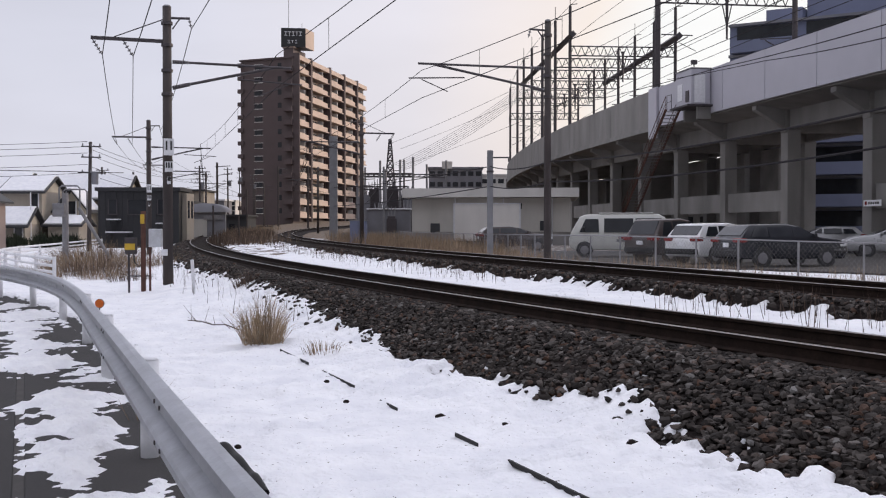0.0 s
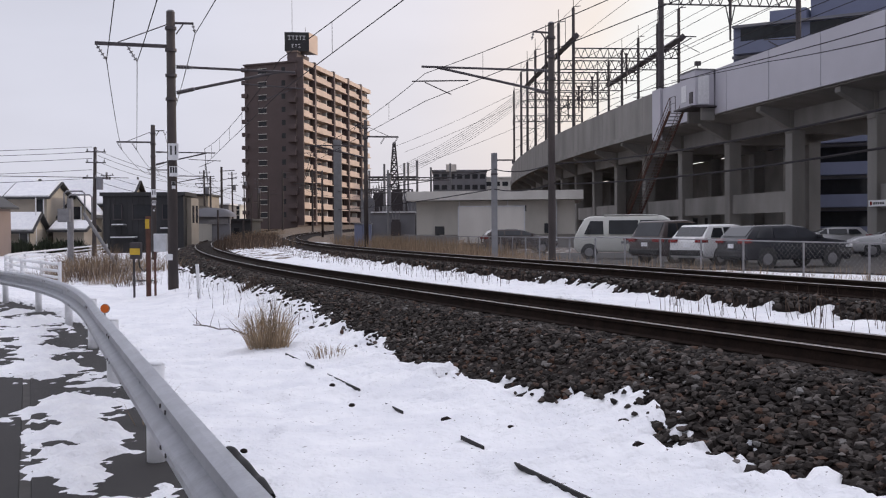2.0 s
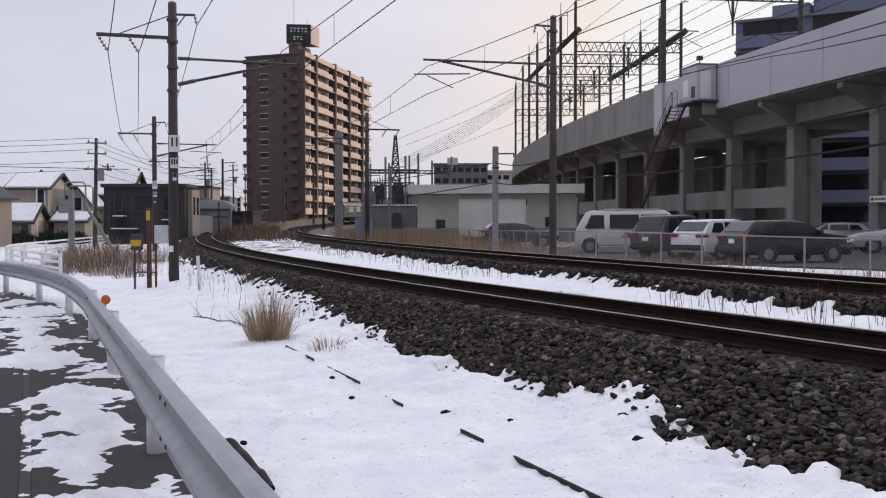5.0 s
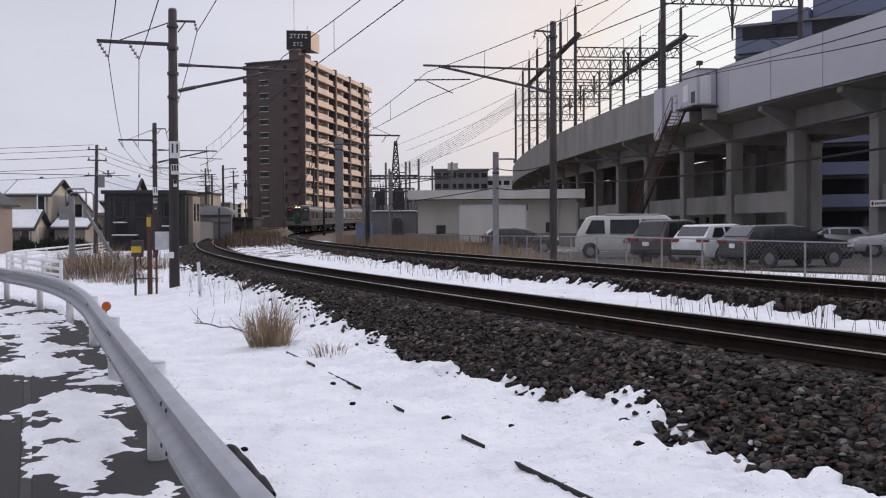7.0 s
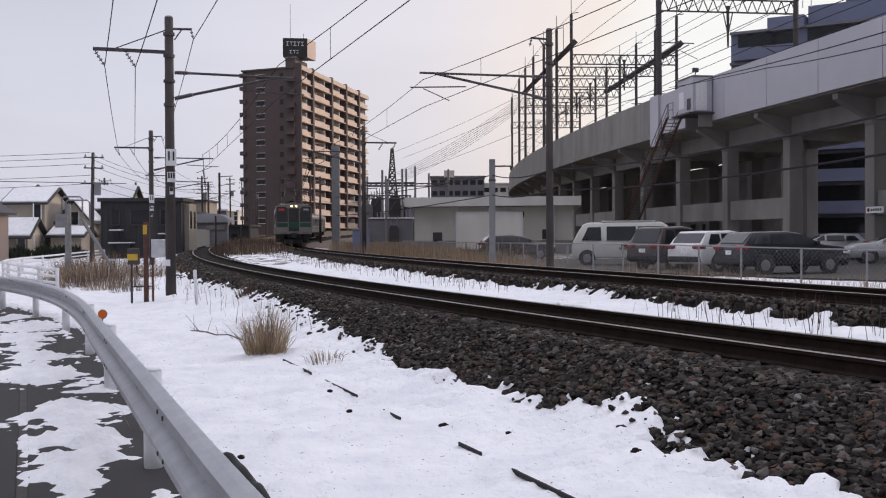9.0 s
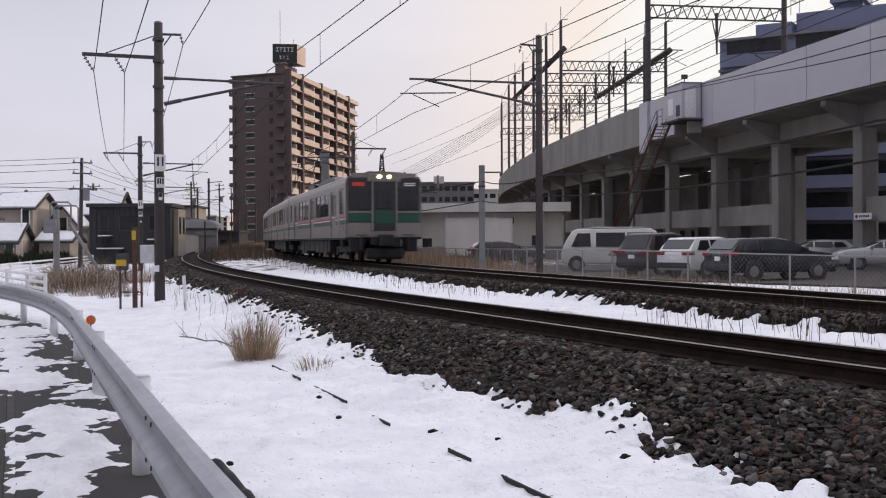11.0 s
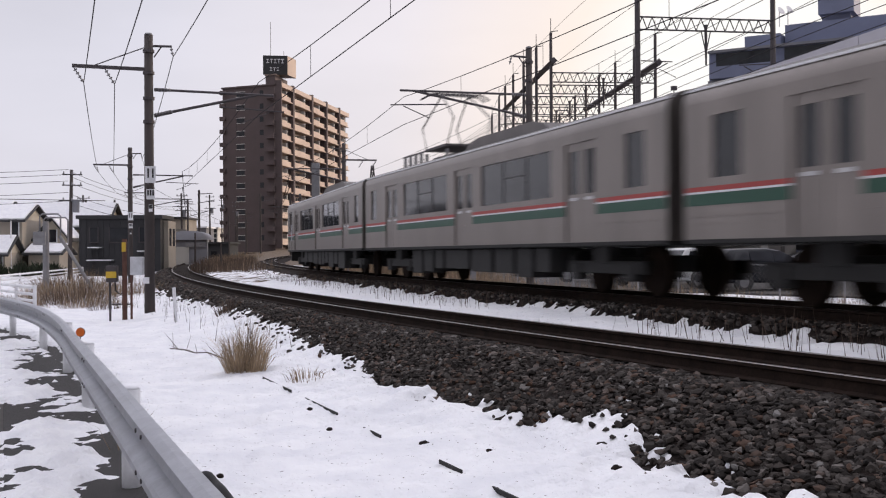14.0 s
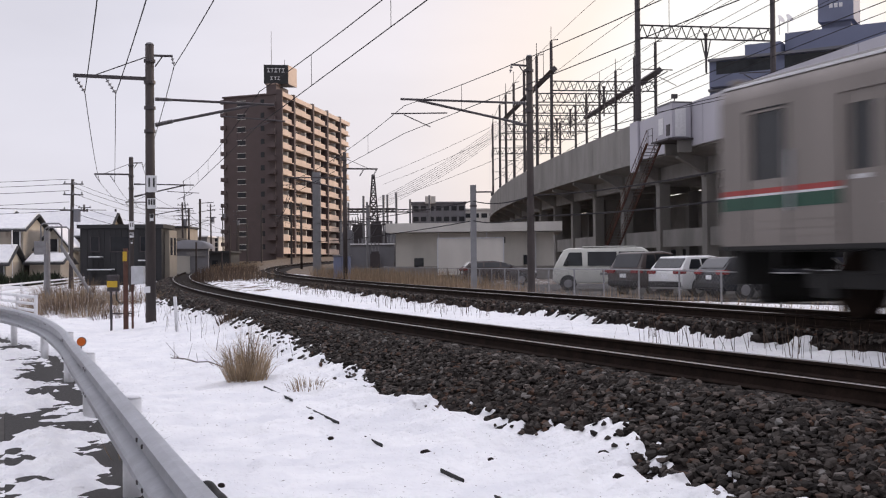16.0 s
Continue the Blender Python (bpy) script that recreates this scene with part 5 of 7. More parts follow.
def deck_gantries():
    rows = [88.5, 119.3, 128, 137.5, 147.5, 157.5, 168, 190]
    tops = {}
    for k, y in enumerate(rows):
        l, s = via_at(y, 0.2)
        r = VIA.at(s, 12.2)
        t = thing("overhead_line_portal", "dark steel overhead-line portal standing on the viaduct deck", "gantry", group="portals on the viaduct")
        hi = 25.5 if k == 0 else 26.3
        rr = 0.26 if k == 0 else 0.2
        beam = 20.75 if k == 0 else 21.3
        for p in (l, r):
            post = part("post", tube(bmesh.new(), (p.x, p.y, DECK), (p.x, p.y, hi), rr, rr * 0.85, n=10), M["steel_dark"], t, "dark steel post")
            part("spike", tubes([((p.x, p.y, hi), (p.x, p.y, hi + 1.6), 0.04), ((p.x, p.y, hi + 0.1), (p.x + 0.8, p.y, hi + 0.2), 0.05)]), M["steel_dark"], post)
        part("truss", truss_beam((l.x, l.y, beam), (r.x, r.y, beam), 1.05, 0.075, 14), M["steel_dark"], t, "lattice cross girder")
        mid = (l + r) / 2
        segs = [((mid.x, mid.y, beam), (mid.x, mid.y, beam - 3.4), 0.14, 0.08)]
        for e in (-0.4, 0.4):
            segs.append(((mid.x + e, mid.y, beam - 0.5), (mid.x, mid.y, beam - 2.4), 0.05))
        part("drop_post", tubes(segs), M["steel_dark"], t)
        for sgn, q in ((1, l), (-1, r)):
            x = q.x + sgn * 0.3
            part("cantilever", tubes([((x, q.y, 17.6), (x + sgn * 2.6, q.y, 17.5), 0.05), ((x, q.y, 16.2), (x + sgn * 2.2, q.y, 17.4), 0.05), ((x + sgn * 1.5, q.y, 16.9), (x + sgn * 2.9, q.y, 16.2), 0.03)]), M["steel_dark"], t)
    for o in (0.2, 12.2):
        a, b = via_at(118.0, o)[0], via_at(158.0, o)[0]
        t = thing("longitudinal_beam", "heavy dark steel beam linking the portals", "beam")
        bm = bmesh.new()
        tube(bm, (a.x, a.y, 22.9), (b.x, b.y, 22.9), 0.42, n=4)
        part("beam", bm, M["steel_dark"], t)
    # lines above the deck
    for k, (o, z) in enumerate(((3.4, 16.1), (3.4, 17.3), (8.2, 16.1), (8.2, 17.3), (0.2, 26.3), (12.2, 26.3), (0.2, 22.4), (6.2, 20.4))):
        bm = bmesh.new()
        polyline(bm, [VIA.at(s, o, z) for s in range(-30, 200, 8)], 0.028, 4)
        tagged(mesh_ob("overhead_wire", bm, M["wire"]), "thin dark overhead wire above the viaduct", "wire", "viaduct wires")


deck_gantries()


# ---- houses and street on the other side ----
def gable_house(t, x0, x1, y0, y1, z0, eave, ridge, wall, along="x", snow=True, over=0.45):
    """A block with a pitched roof; the ridge runs along x or y."""
    part("wall", prism([(x0, y0), (x1, y0), (x1, y1), (x0, y1)], z0, eave), M[wall], t, "", False)
    xm, ym = (x0 + x1) / 2, (y0 + y1) / 2
    bm = bmesh.new()
    if along == "x":
        tri = [[(x, y0, eave), (x, y1, eave), (x, ym, ridge - 0.12)] for x in (x0 + 0.005, x1 - 0.005)]
    else:
        tri = [[(x0, y, eave), (x1, y, eave), (xm, y, ridge - 0.12)] for y in (y0 + 0.005, y1 - 0.005)]
    a, b = [[bm.verts.new(p) for p in q] for q in tri]
    bm.faces.new(a)
    bm.faces.new(b[::-1])
    for i in range(3):
        bm.faces.new((a[i], b[i], b[(i + 1) % 3], a[(i + 1) % 3]))
    bmesh.ops.recalc_face_normals(bm, faces=bm.faces)
    part("gable", bm, M["cream_wall"] if wall == "tan_wall" else M[wall], t, "gable wall")
    for s in (-1, 1):
        for layer, (dz, th, inset, material, name, lab) in enumerate(((0.0, 0.14, 0.0, "black_wall", "roof", "dark roof slope"), (0.145, 0.10, 0.18, "snow", "roof_snow", "snow lying on the roof"))):
            if layer and not snow:
                continue
            bm = bmesh.new()
            if along == "x":
                half = (y1 - y0) / 2
                k = (ridge - eave) / half
                e = over - inset
                q = [(x0 - e, ym + s * (half + e), eave - k * e), (x1 + e, ym + s * (half + e), eave - k * e), (x1 + e, ym + s * 0.02, ridge), (x0 - e, ym + s * 0.02, ridge)]
            else:
                half = (x1 - x0) / 2
                k = (ridge - eave) / half
                e = over - inset
                q = [(xm + s * (half + e), y0 - e, eave - k * e), (xm + s * (half + e), y1 + e, eave - k * e), (xm + s * 0.02, y1 + e, ridge), (xm + s * 0.02, y0 - e, ridge)]
            lo = [bm.verts.new((x, y, z + dz)) for x, y, z in q]
            hi = [bm.verts.new((x, y, z + dz + th)) for x, y, z in q]
            bm.faces.new(lo)
            bm.faces.new(hi[::-1])
            for i in range(4):
                bm.faces.new((lo[i], hi[i], hi[(i + 1) % 4], lo[(i + 1) % 4]))
            bmesh.ops.recalc_face_normals(bm, faces=bm.faces)
            part(name, bm, M[material], t, lab)


def window_on(t, x, y, z, w, h, trim="white_paint"):
    win = part("window", boxes((x, y - 0.02, z, w, 0.06, h)), M["dark_glass"], t, "dark window")
    part("window_frame", boxes((x - w / 2 - 0.04, y - 0.04, z, 0.08, 0.08, h + 0.1), (x + w / 2 + 0.04, y - 0.04, z, 0.08, 0.08, h + 0.1)), M[trim], win)
    part("window_sill", boxes((x, y - 0.05, z - h / 2 - 0.05, w + 0.16, 0.12, 0.08)), M[trim], win)


def houses():
    t = thing("house", "beige two-storey house with snow-covered gable roofs", "house")
    gable_house(t, -44.5, -37.2, 93.5, 100, -0.2, 4.8, 6.4, "tan_wall")
    gable_house(t, -37.6, -34.3, 91.5, 97, -0.2, 4.75, 6.0, "tan_wall")
    gable_house(t, -44.2, -36.5, 89.5, 93.4, -0.2, 1.9, 3.1, "tan_wall")
    gable_house(t, -37.8, -34.4, 88.0, 91.4, -0.2, 1.95, 3.2, "tan_wall")
    window_on(t, -34.9, 91.48, 3.9, 0.6, 1.3)
    window_on(t, -34.9, 87.98, 1.2, 0.6, 1.2)
    for x in (-38.4, -37.3, -34.4):
        part("downpipe", tubes([((x, 89.3, 0), (x, 89.3, 4.6), 0.05)]), M["white_paint"], t, "white downpipe")
    t = thing("house", "long house with a snowy roof and cream gable", "house")
    gable_house(t, -37.0, -29.9, 100, 106, -0.2, 4.4, 6.5, "tan_wall")
    part("gable_wall", prism([(-30.6, 97.0), (-29.2, 97.0), (-29.2, 104), (-30.6, 104)], 0, 4.6), M["cream_wall"], t)
    t = thing("house", "small house with a snowy lean-to roof", "house")
    gable_house(t, -33.9, -31.4, 94, 97, -0.2, 3.4, 4.9, "cream_wall", along="y")
    gable_house(t, -33.6, -31.0, 91, 93.9, -0.2, 1.9, 2.5, "tan_wall")
    window_on(t, -32.6, 93.98, 3.4, 0.7, 1.1)
    t = thing("house", "brown-pink house with a steep gable", "house")
    gable_house(t, -38.2, -32.3, 72, 79, -0.2, 3.7, 5.6, "wall_tan", along="y", snow=False)
    window_on(t, -33.3, 71.98, 2.9, 0.7, 1.2)
    # dark clad house
    t = thing("house", "black-clad two-storey house with a flat roof and snowy canopies", "house")
    part("wall", prism([(-27.4, 85), (-21.0, 85), (-21.0, 88.5), (-27.4, 88.5)], -0.2, 4.55), M["black_wall"], t, "black vertical cladding")
    part("roof", prism([(-27.6, 84.8), (-20.8, 84.8), (-20.8, 88.7), (-27.6, 88.7)], 4.56, 4.85), M["black_wall"], t)
    for x in np.arange(-27.3, -21.0, 0.45):
        part("batten", boxes((float(x), 84.98, 2.2, 0.05, 0.05, 4.6)), M["black_wall"], t)
    for x, w in ((-26.2, 0.6), (-24.2, 1.5), (-22.2, 0.8)):
        window_on(t, x, 84.94, 3.3, w, 1.1, "steel_dark")
    for x, z, w in ((-25.6, 1.2, 2.0), (-22.2, 1.9, 0.9), (-26.0, 2.2, 1.0)):
        c = part("canopy", boxes((x, 84.5, z, w, 0.9, 0.08)), M["black"], t, "entrance canopy")
        part("canopy_snow", boxes((x, 84.5, z + 0.09, w - 0.06, 0.84, 0.1), bevel=0.03), M["snow"], c, "snow on the canopy")
    part("door", boxes((-25.6, 84.95, 0.4, 1.0, 0.08, 1.5)), M["black"], t)
    part("annex", prism([(-20.99, 86), (-20.6, 86), (-20.6, 88.5), (-20.99, 88.5)], -0.1, 4.4), M["tan_wall"], t, "tan side wall")
    for y in (86.6, 87.8):
        part("window", boxes((-20.58, y, 3.1, 0.05, 0.5, 1.4)), M["dark_glass"], t)
    # farther along the line
    t = thing("shed", "grey shed with an arched roof", "shed")
    part("wall", prism([(-26.2, 110), (-22.4, 110), (-22.9, 113), (-26.2, 113)], 0, 3.2), M["grey_wall"], t)
    bm = bmesh.new()
    ring = []
    for y in (109.7, 113.2):
        ring.append([bm.verts.new((-24.4 + 2.1 * math.cos(a), y, 3.2 + 0.95 * math.sin(a))) for a in np.linspace(0, math.pi, 13)])
    for i in range(12):
        bm.faces.new((ring[0][i], ring[0][i + 1], ring[1][i + 1], ring[1][i]))
    bm.faces.new(ring[0][::-1])
    part("roof", bm, M["grey_wall"], t, "dark arched roof", True)
    part("door", boxes((-25.0, 109.95, 1.25, 1.5, 0.1, 2.5)), M["off_white"], t)
    part("sign_board", boxes((-23.6, 109.9, 2.7, 2.0, 0.08, 0.5)), M["steel_grey"], t, "pale blank sign board")
    rnd = random.Random(12)
    for x, y, w, h, mt in ((-34, 125, 4, 4.5, "tan_wall"), (-39.5, 165, 2.6, 7.2, "tan_wall"), (-31.5, 155, 3.0, 3.2, "black_wall"), (-46, 165, 4, 5.5, "cream_wall"), (-55, 180, 9, 8, "grey_wall"), (-52, 215, 8, 7, "grey_wall"),
                           (-60, 140, 10, 6.5, "tan_wall"), (-75, 160, 12, 7, "grey_wall"), (-44, 250, 6, 8, "tan_wall")):
        t = thing("distant_house", "distant house along the railway", "house")
        part("wall", prism([(x, y), (x + w, y), (x + w, y + 8), (x, y + 8)], 0, h), M[mt], t)
        part("roof", prism([(x - 0.3, y - 0.3), (x + w + 0.3, y - 0.3), (x + w + 0.3, y + 8.3), (x - 0.3, y + 8.3)], h, h + 0.3), M["snow"] if rnd.random() < 0.4 else M["black_wall"], t)
        for k in range(int(w / 1.6)):
            for f in range(int(h / 3)):
                part("window", boxes((x + 0.9 + k * 1.6, y, 1.6 + f * 2.9, 0.8, 0.08, 1.1)), M["dark_glass"], t)


houses()


def pipe_fence():
    t = thing("white_pipe_fence", "white painted pipe guard fence along the road", "fence")
    pts = smooth_path([(-12.0, 33.0), (-16.0, 39.5), (-19.4, 47.3), (-22.2, 60.5), (-26.8, 84.0)], 10)
    for k, p in enumerate(pts):
        if k % 4 == 0:
            part("post", tubes([((p.x, p.y, -0.2), (p.x, p.y, 0.78), 0.06)], 10), M["white_paint"], t, "white post")
    for z, h in ((0.72, 0.1), (0.5, 0.09), (0.3, 0.09)):
        bm = bmesh.new()
        polyline(bm, [(p.x, p.y, z) for p in pts], h / 2, 8)
        part("fence_rail", bm, M["white_paint"], t, "white rail")


pipe_fence()


def hedge_clump(name, label, x, y, w, d, h, count, material, seed, lean=0.25, blade=0.012, z=0.0, kind=""):
    """Dry stems and leaves as many thin blades from a footprint."""
    rnd = random.Random(seed)
    V, Fc = [], []
    for k in range(count):
        a, r = rnd.uniform(0, 6.283), math.sqrt(rnd.random())
        px, py = x + math.cos(a) * r * w / 2, y + math.sin(a) * r * d / 2
        hh = h * rnd.uniform(0.35, 1.0) * (1.1 - 0.5 * r)
        lx, ly = math.cos(a) * r * lean * h + rnd.gauss(0, 0.12) * h, math.sin(a) * r * lean * h + rnd.gauss(0, 0.12) * h
        b = blade * rnd.uniform(0.6, 1.4)
        t = rnd.uniform(0, 3.14)
        bx, by = math.cos(t) * b, math.sin(t) * b
        i = len(V)
        V += [(px - bx, py - by, z - 0.05), (px + bx, py + by, z - 0.05), (px + lx * 0.4 + bx * 0.8, py + ly * 0.4 + by * 0.8, z + hh * 0.6), (px + lx * 0.4 - bx * 0.8, py + ly * 0.4 - by * 0.8, z + hh * 0.6), (px + lx, py + ly, z + hh * rnd.uniform(0.9, 1.0))]
        Fc += [(i, i + 1, i + 2, i + 3), (i + 3, i + 2, i + 4)]
    me = bpy.data.meshes.new(name)
    me.from_pydata(V, [], Fc)
    me.materials.append(M[material])
    return tagged(new(name, me), label, "plant", kind=kind)


def plants():
    hedge_clump("dry_grass_tuft", "tall tuft of dry tan grass standing in the snow", -2.5, 14.8, 0.55, 0.45, 0.86, 620, "straw", 1, 0.3, 0.0034, 0.12)
    hedge_clump("dry_grass_tuft", "low dry weed in the snow", -1.5, 13.5, 0.5, 0.4, 0.22, 90, "reed", 2, 0.7, 0.004, 0.12)
    hedge_clump("dry_grass_tuft", "brown dry weed at the ballast edge", -4.5, 24.6, 0.5, 0.5, 0.75, 160, "twig", 3, 0.3, 0.007, 0.2)
    hedge_clump("dry_grass_tuft", "thin dry stalks behind the guard rail", -2.62, 9.35, 0.35, 0.3, 0.5, 26, "reed", 4, 0.8, 0.003, 0.02)
    for k, (x, y, w, h, n, mt) in enumerate(((-12.2, 37, 3.0, 0.8, 420, "twig"), (-13.6, 41, 3.6, 1.2, 560, "reed"), (-10.8, 35, 2.4, 0.6, 240, "twig"), (-14.5, 45, 4, 1.3, 560, "reed"), (-16.8, 52, 4, 1.4, 420, "reed"), (-11.6, 43, 2.2, 1.1, 260, "reed"), (-9.6, 33, 1.4, 0.5, 90, "twig"),
                                             (-13.2, 35.0, 1.8, 0.7, 160, "twig"))):
        hedge_clump("dry_bush", "leafless brown bush and dry grass in the snow", x, y, w, w * 0.8, h * 1.1, int(n * 1.5), "reed" if k % 3 else "twig", 20 + k, 0.4, 0.006, 0.0)
    for k, x in enumerate((-36.0, -34.5, -40, -38.2, -32.5, -31.2, -30.0)):
        hedge_clump("hedge", "dark evergreen hedge by the houses", x, 86.5, 1.5, 1.2, 1.6, 420, "hedge", 40 + k, 0.1, 0.09, -0.1)
    # reeds behind the far track
    def strip(name, label, line, s0, s1, o0, o1, count, h, material, seed, blade, zf):
        rr = random.Random(seed)
        V, Fc = [], []
        for k in range(count):
            s, o = rr.uniform(s0, s1), rr.uniform(o0, o1)
            p = line.at(s, o)
            dens = fbm(p.x, p.y, 0.35, seed)
            if dens < rr.uniform(-0.6, 0.25):
                continue
            z = zf(p.x, p.y)
            hh = h * rr.uniform(0.4, 1.0)
            t = rr.uniform(0, 3.14)
            b = blade * rr.uniform(0.6, 1.4)
            bx, by = math.cos(t) * b, math.sin(t) * b
            lx, ly = rr.gauss(0, 0.16) * hh, rr.gauss(0, 0.16) * hh
            i = len(V)
            V += [(p.x - bx, p.y - by, z - 0.05), (p.x + bx, p.y + by, z - 0.05), (p.x + lx, p.y + ly, z + hh)]
            Fc.append((i, i + 1, i + 2))
        me = bpy.data.meshes.new(name)
        me.from_pydata(V, [], Fc)
        me.materials.append(M[material])
        tagged(new(name, me), label, "grass", kind="stuff")
    mid = lambda x, y: 0.58 + lift(y)
    bank = lambda x, y: 0.3 + lift(y)
    strip("dry_reeds", "tan dry reeds behind the far track", FAR, 40, 80, 2.6, 9.0, 9500, 1.05, "reed", 2, 0.016, ground_z)
    strip("dry_reeds", "tan dry grass along the fence", FAR, 6, 40, 2.4, 6.5, 2600, 0.5, "reed", 3, 0.008, ground_z)
    strip("dry_stalks", "thin dark stalks between the tracks", FAR, 4, 60, -3.0, -1.3, 1500, 0.55, "twig", 4, 0.006, mid)
    strip("dry_stalks", "brown weeds between the diverging tracks", FAR, 58, 120, -6.0, -1.6, 4200, 1.0, "twig", 5, 0.02, mid)
    strip("dry_stalks", "sparse weeds on the ballast bank", NEAR, 12, 60, -3.2, -1.4, 420, 0.4, "twig", 6, 0.005, bank)
    strip("dry_reeds", "brown weeds beside the far bend", NEAR, 60, 170, 1.6, 6.0, 2600, 1.1, "reed", 7, 0.018, mid)


plants()


def roadside():
    # signal boxes by the mast
    t = thing("trackside_cabinet", "grey and yellow cable boxes on rusty posts by the mast", "cabinet", pose(-7.6, 27.3, 0))
    for x, r in ((-0.42, 0.03), (-0.05, 0.065), (0.12, 0.03)):
        part("post", tubes([((x, 0, -0.2), (x, 0, 1.35 if abs(x) > 0.1 else 2.1), r)], 10), M["rust"] if x > -0.3 else M["steel_dark"], t, "rusty post")
    part("box", boxes((-0.35, -0.05, 1.22, 0.27, 0.2, 0.42), bevel=0.015), M["steel_dark"], t, "dark cable box")
    part("yellow_band", boxes((-0.35, -0.155, 1.2, 0.26, 0.012, 0.16)), M["yellow"], t, "yellow warning band")
    part("box", boxes((0.28, -0.05, 1.42, 0.32, 0.18, 0.46), bevel=0.015), M["galv"], t, "pale grey cable box")
    part("tag", boxes((-0.05, -0.08, 1.9, 0.1, 0.02, 0.24)), M["yellow"], t)
    part("plate", boxes((0.5, -0.05, 1.05, 0.16, 0.02, 0.16)), M["white_paint"], t, "white notice plate")
    bm = bmesh.new()
    polyline(bm, [(-0.3, 0, 1.02), (-0.27, -0.02, 0.8), (-0.15, 0, 0.68), (-0.06, 0, 0.85)], 0.02)
    part("conduit", bm, M["black"], t, "black cable conduit")
    part("crossbar", tubes([((-0.42, 0, 0.45), (0.12, 0, 0.45), 0.02)]), M["steel_dark"], t)
    t = thing("marker_stake", "short white marker stake in the snow", "stake", pose(-5.75, 24.7, 0.05, 0, -3, 0))
    part("stake", boxes((0, 0, 0.42, 0.07, 0.07, 0.95), bevel=0.008), M["white_paint"], t)
    # round reflector on the guard rail
    t = thing("reflector", "round orange reflector on a thin stalk above the guard rail", "reflector", pose(-3.86, 12.0, 0.6))
    part("stalk", tubes([((0, 0, 0), (0, 0, 0.2), 0.008)]), M["steel_grey"], t)
    part("disc", tube(bmesh.new(), (0, 0.006, 0.24), (0, -0.012, 0.24), 0.046, n=24), M["orange"], t, "orange reflector disc")
    part("disc_rim", tube(bmesh.new(), (0, 0.016, 0.24), (0, 0.0065, 0.24), 0.052, n=24), M["steel_dark"], t)
    # black cable lying in the snow
    bm = bmesh.new()
    pts = [(-1.72, 8.15, 0.02), (-1.62, 7.95, 0.07), (-1.52, 7.75, 0.045), (-1.42, 7.45, 0.07), (-1.30, 7.2, 0.03), (-1.22, 6.95, 0.065), (-1.12, 6.72, 0.02)]
    polyline(bm, [v.to_tuple() for v in smooth_path(pts, 5)], 0.026, 8)
    tagged(mesh_ob("black_hose", bm, M["train_dark"], True), "black rubber hose half buried in the snow", "hose")
    # cable trough edge showing through the snow
    t = thing("cable_trough", "concrete cable trough lids almost buried under snow", "cable trough")
    a, b = Vector((-2.15, 14.1)), Vector((0.95, 6.2))
    d = (b - a).normalized()
    ang = math.degrees(math.atan2(d.y, d.x))
    for u0, u1 in ((0.0, 1.5), (2.1, 3.4), (4.25, 4.75), (6.15, 6.6), (7.1, 8.5)):
        c = a + d * (u0 + u1) / 2
        bm = bmesh.new()
        box(bm, 0, 0, 0, u1 - u0, 0.012 if u1 < 7 else 0.02, 0.035, pose(c.x, c.y, 0.066 + 0.045 * fbm(c.x, c.y, 0.45), 0, 0, ang), 0.004)
        part("lid_edge", bm, M["train_dark"], t, "dark edge of a trough lid")
    for k, (x, y, z, r) in enumerate(((-1.55, 8.05, 0.03, 0.03), (-0.02, 9.15, 0.06, 0.05), (-1.2, 11.0, 0.1, 0.03), (0.5, 8.6, 0.1, 0.025), (1.35, 7.6, 0.15, 0.04), (-0.9, 9.9, 0.07, 0.028), (0.9, 9.6, 0.2, 0.03))):
        bm = bmesh.new()
        bmesh.ops.create_icosphere(bm, subdivisions=2, radius=r)
        for v in bm.verts:
            v.co = v.co * (1 + 0.3 * noise.noise(v.co * 40 + Vector((k, 0, 0))))
            v.co.z *= 0.6
        bmesh.ops.translate(bm, vec=(x, y, z + 0.01), verts=bm.verts)
        tagged(mesh_ob("clod", bm, M["ballast"]), "dark clod of soil on the snow", "stone", "clods")
    t = thing("dead_branch", "thin dead branch lying on the snow", "branch")
    bm = bmesh.new()
    polyline(bm, [(-4.2, 17.6, 0.16), (-3.85, 17.0, 0.2), (-3.6, 16.7, 0.17), (-3.3, 16.2, 0.22), (-2.9, 15.6, 0.17)], 0.009)
    rb = random.Random(4)
    for k in range(12):
        u = rb.random()
        x, y = -4.2 + 1.3 * u, 17.6 - 2.0 * u
        tube(bm, (x, y, 0.17), (x + rb.uniform(-0.25, 0.25), y + rb.uniform(-0.2, 0.2), 0.17 + rb.uniform(0.05, 0.3)), 0.005, 0.002, n=4)
    part("branch", bm, M["twig"], t)
    # grey lamp post with bent pipes
    t = thing("steel_post", "galvanised post with a control box and bent pipe frame", "post", pose(-15.6, 44.2, 0))
    part("pole", tubes([((0, 0, -0.2), (0, 0, 3.1), 0.13)], 12), M["steel_grey"], t)
    part("stay", tubes([((0.55, 0, 2.5), (2.0, 0.3, 0.0), 0.07)], 8), M["steel_grey"], t, "diagonal stay")
    bm = bmesh.new()
    for x0, x1, top in ((-0.25, 0.6, 3.4), (-0.1, 0.9, 3.25)):
        polyline(bm, [(x0, 0, 2.3), (x0, 0, top - 0.1), (x0 + 0.1, 0, top), (x1 - 0.1, 0, top), (x1, 0, top - 0.1), (x1, 0, 2.2)], 0.035, 8)
    part("pipe_frame", bm, M["steel_grey"], t, "bent pipe frame")
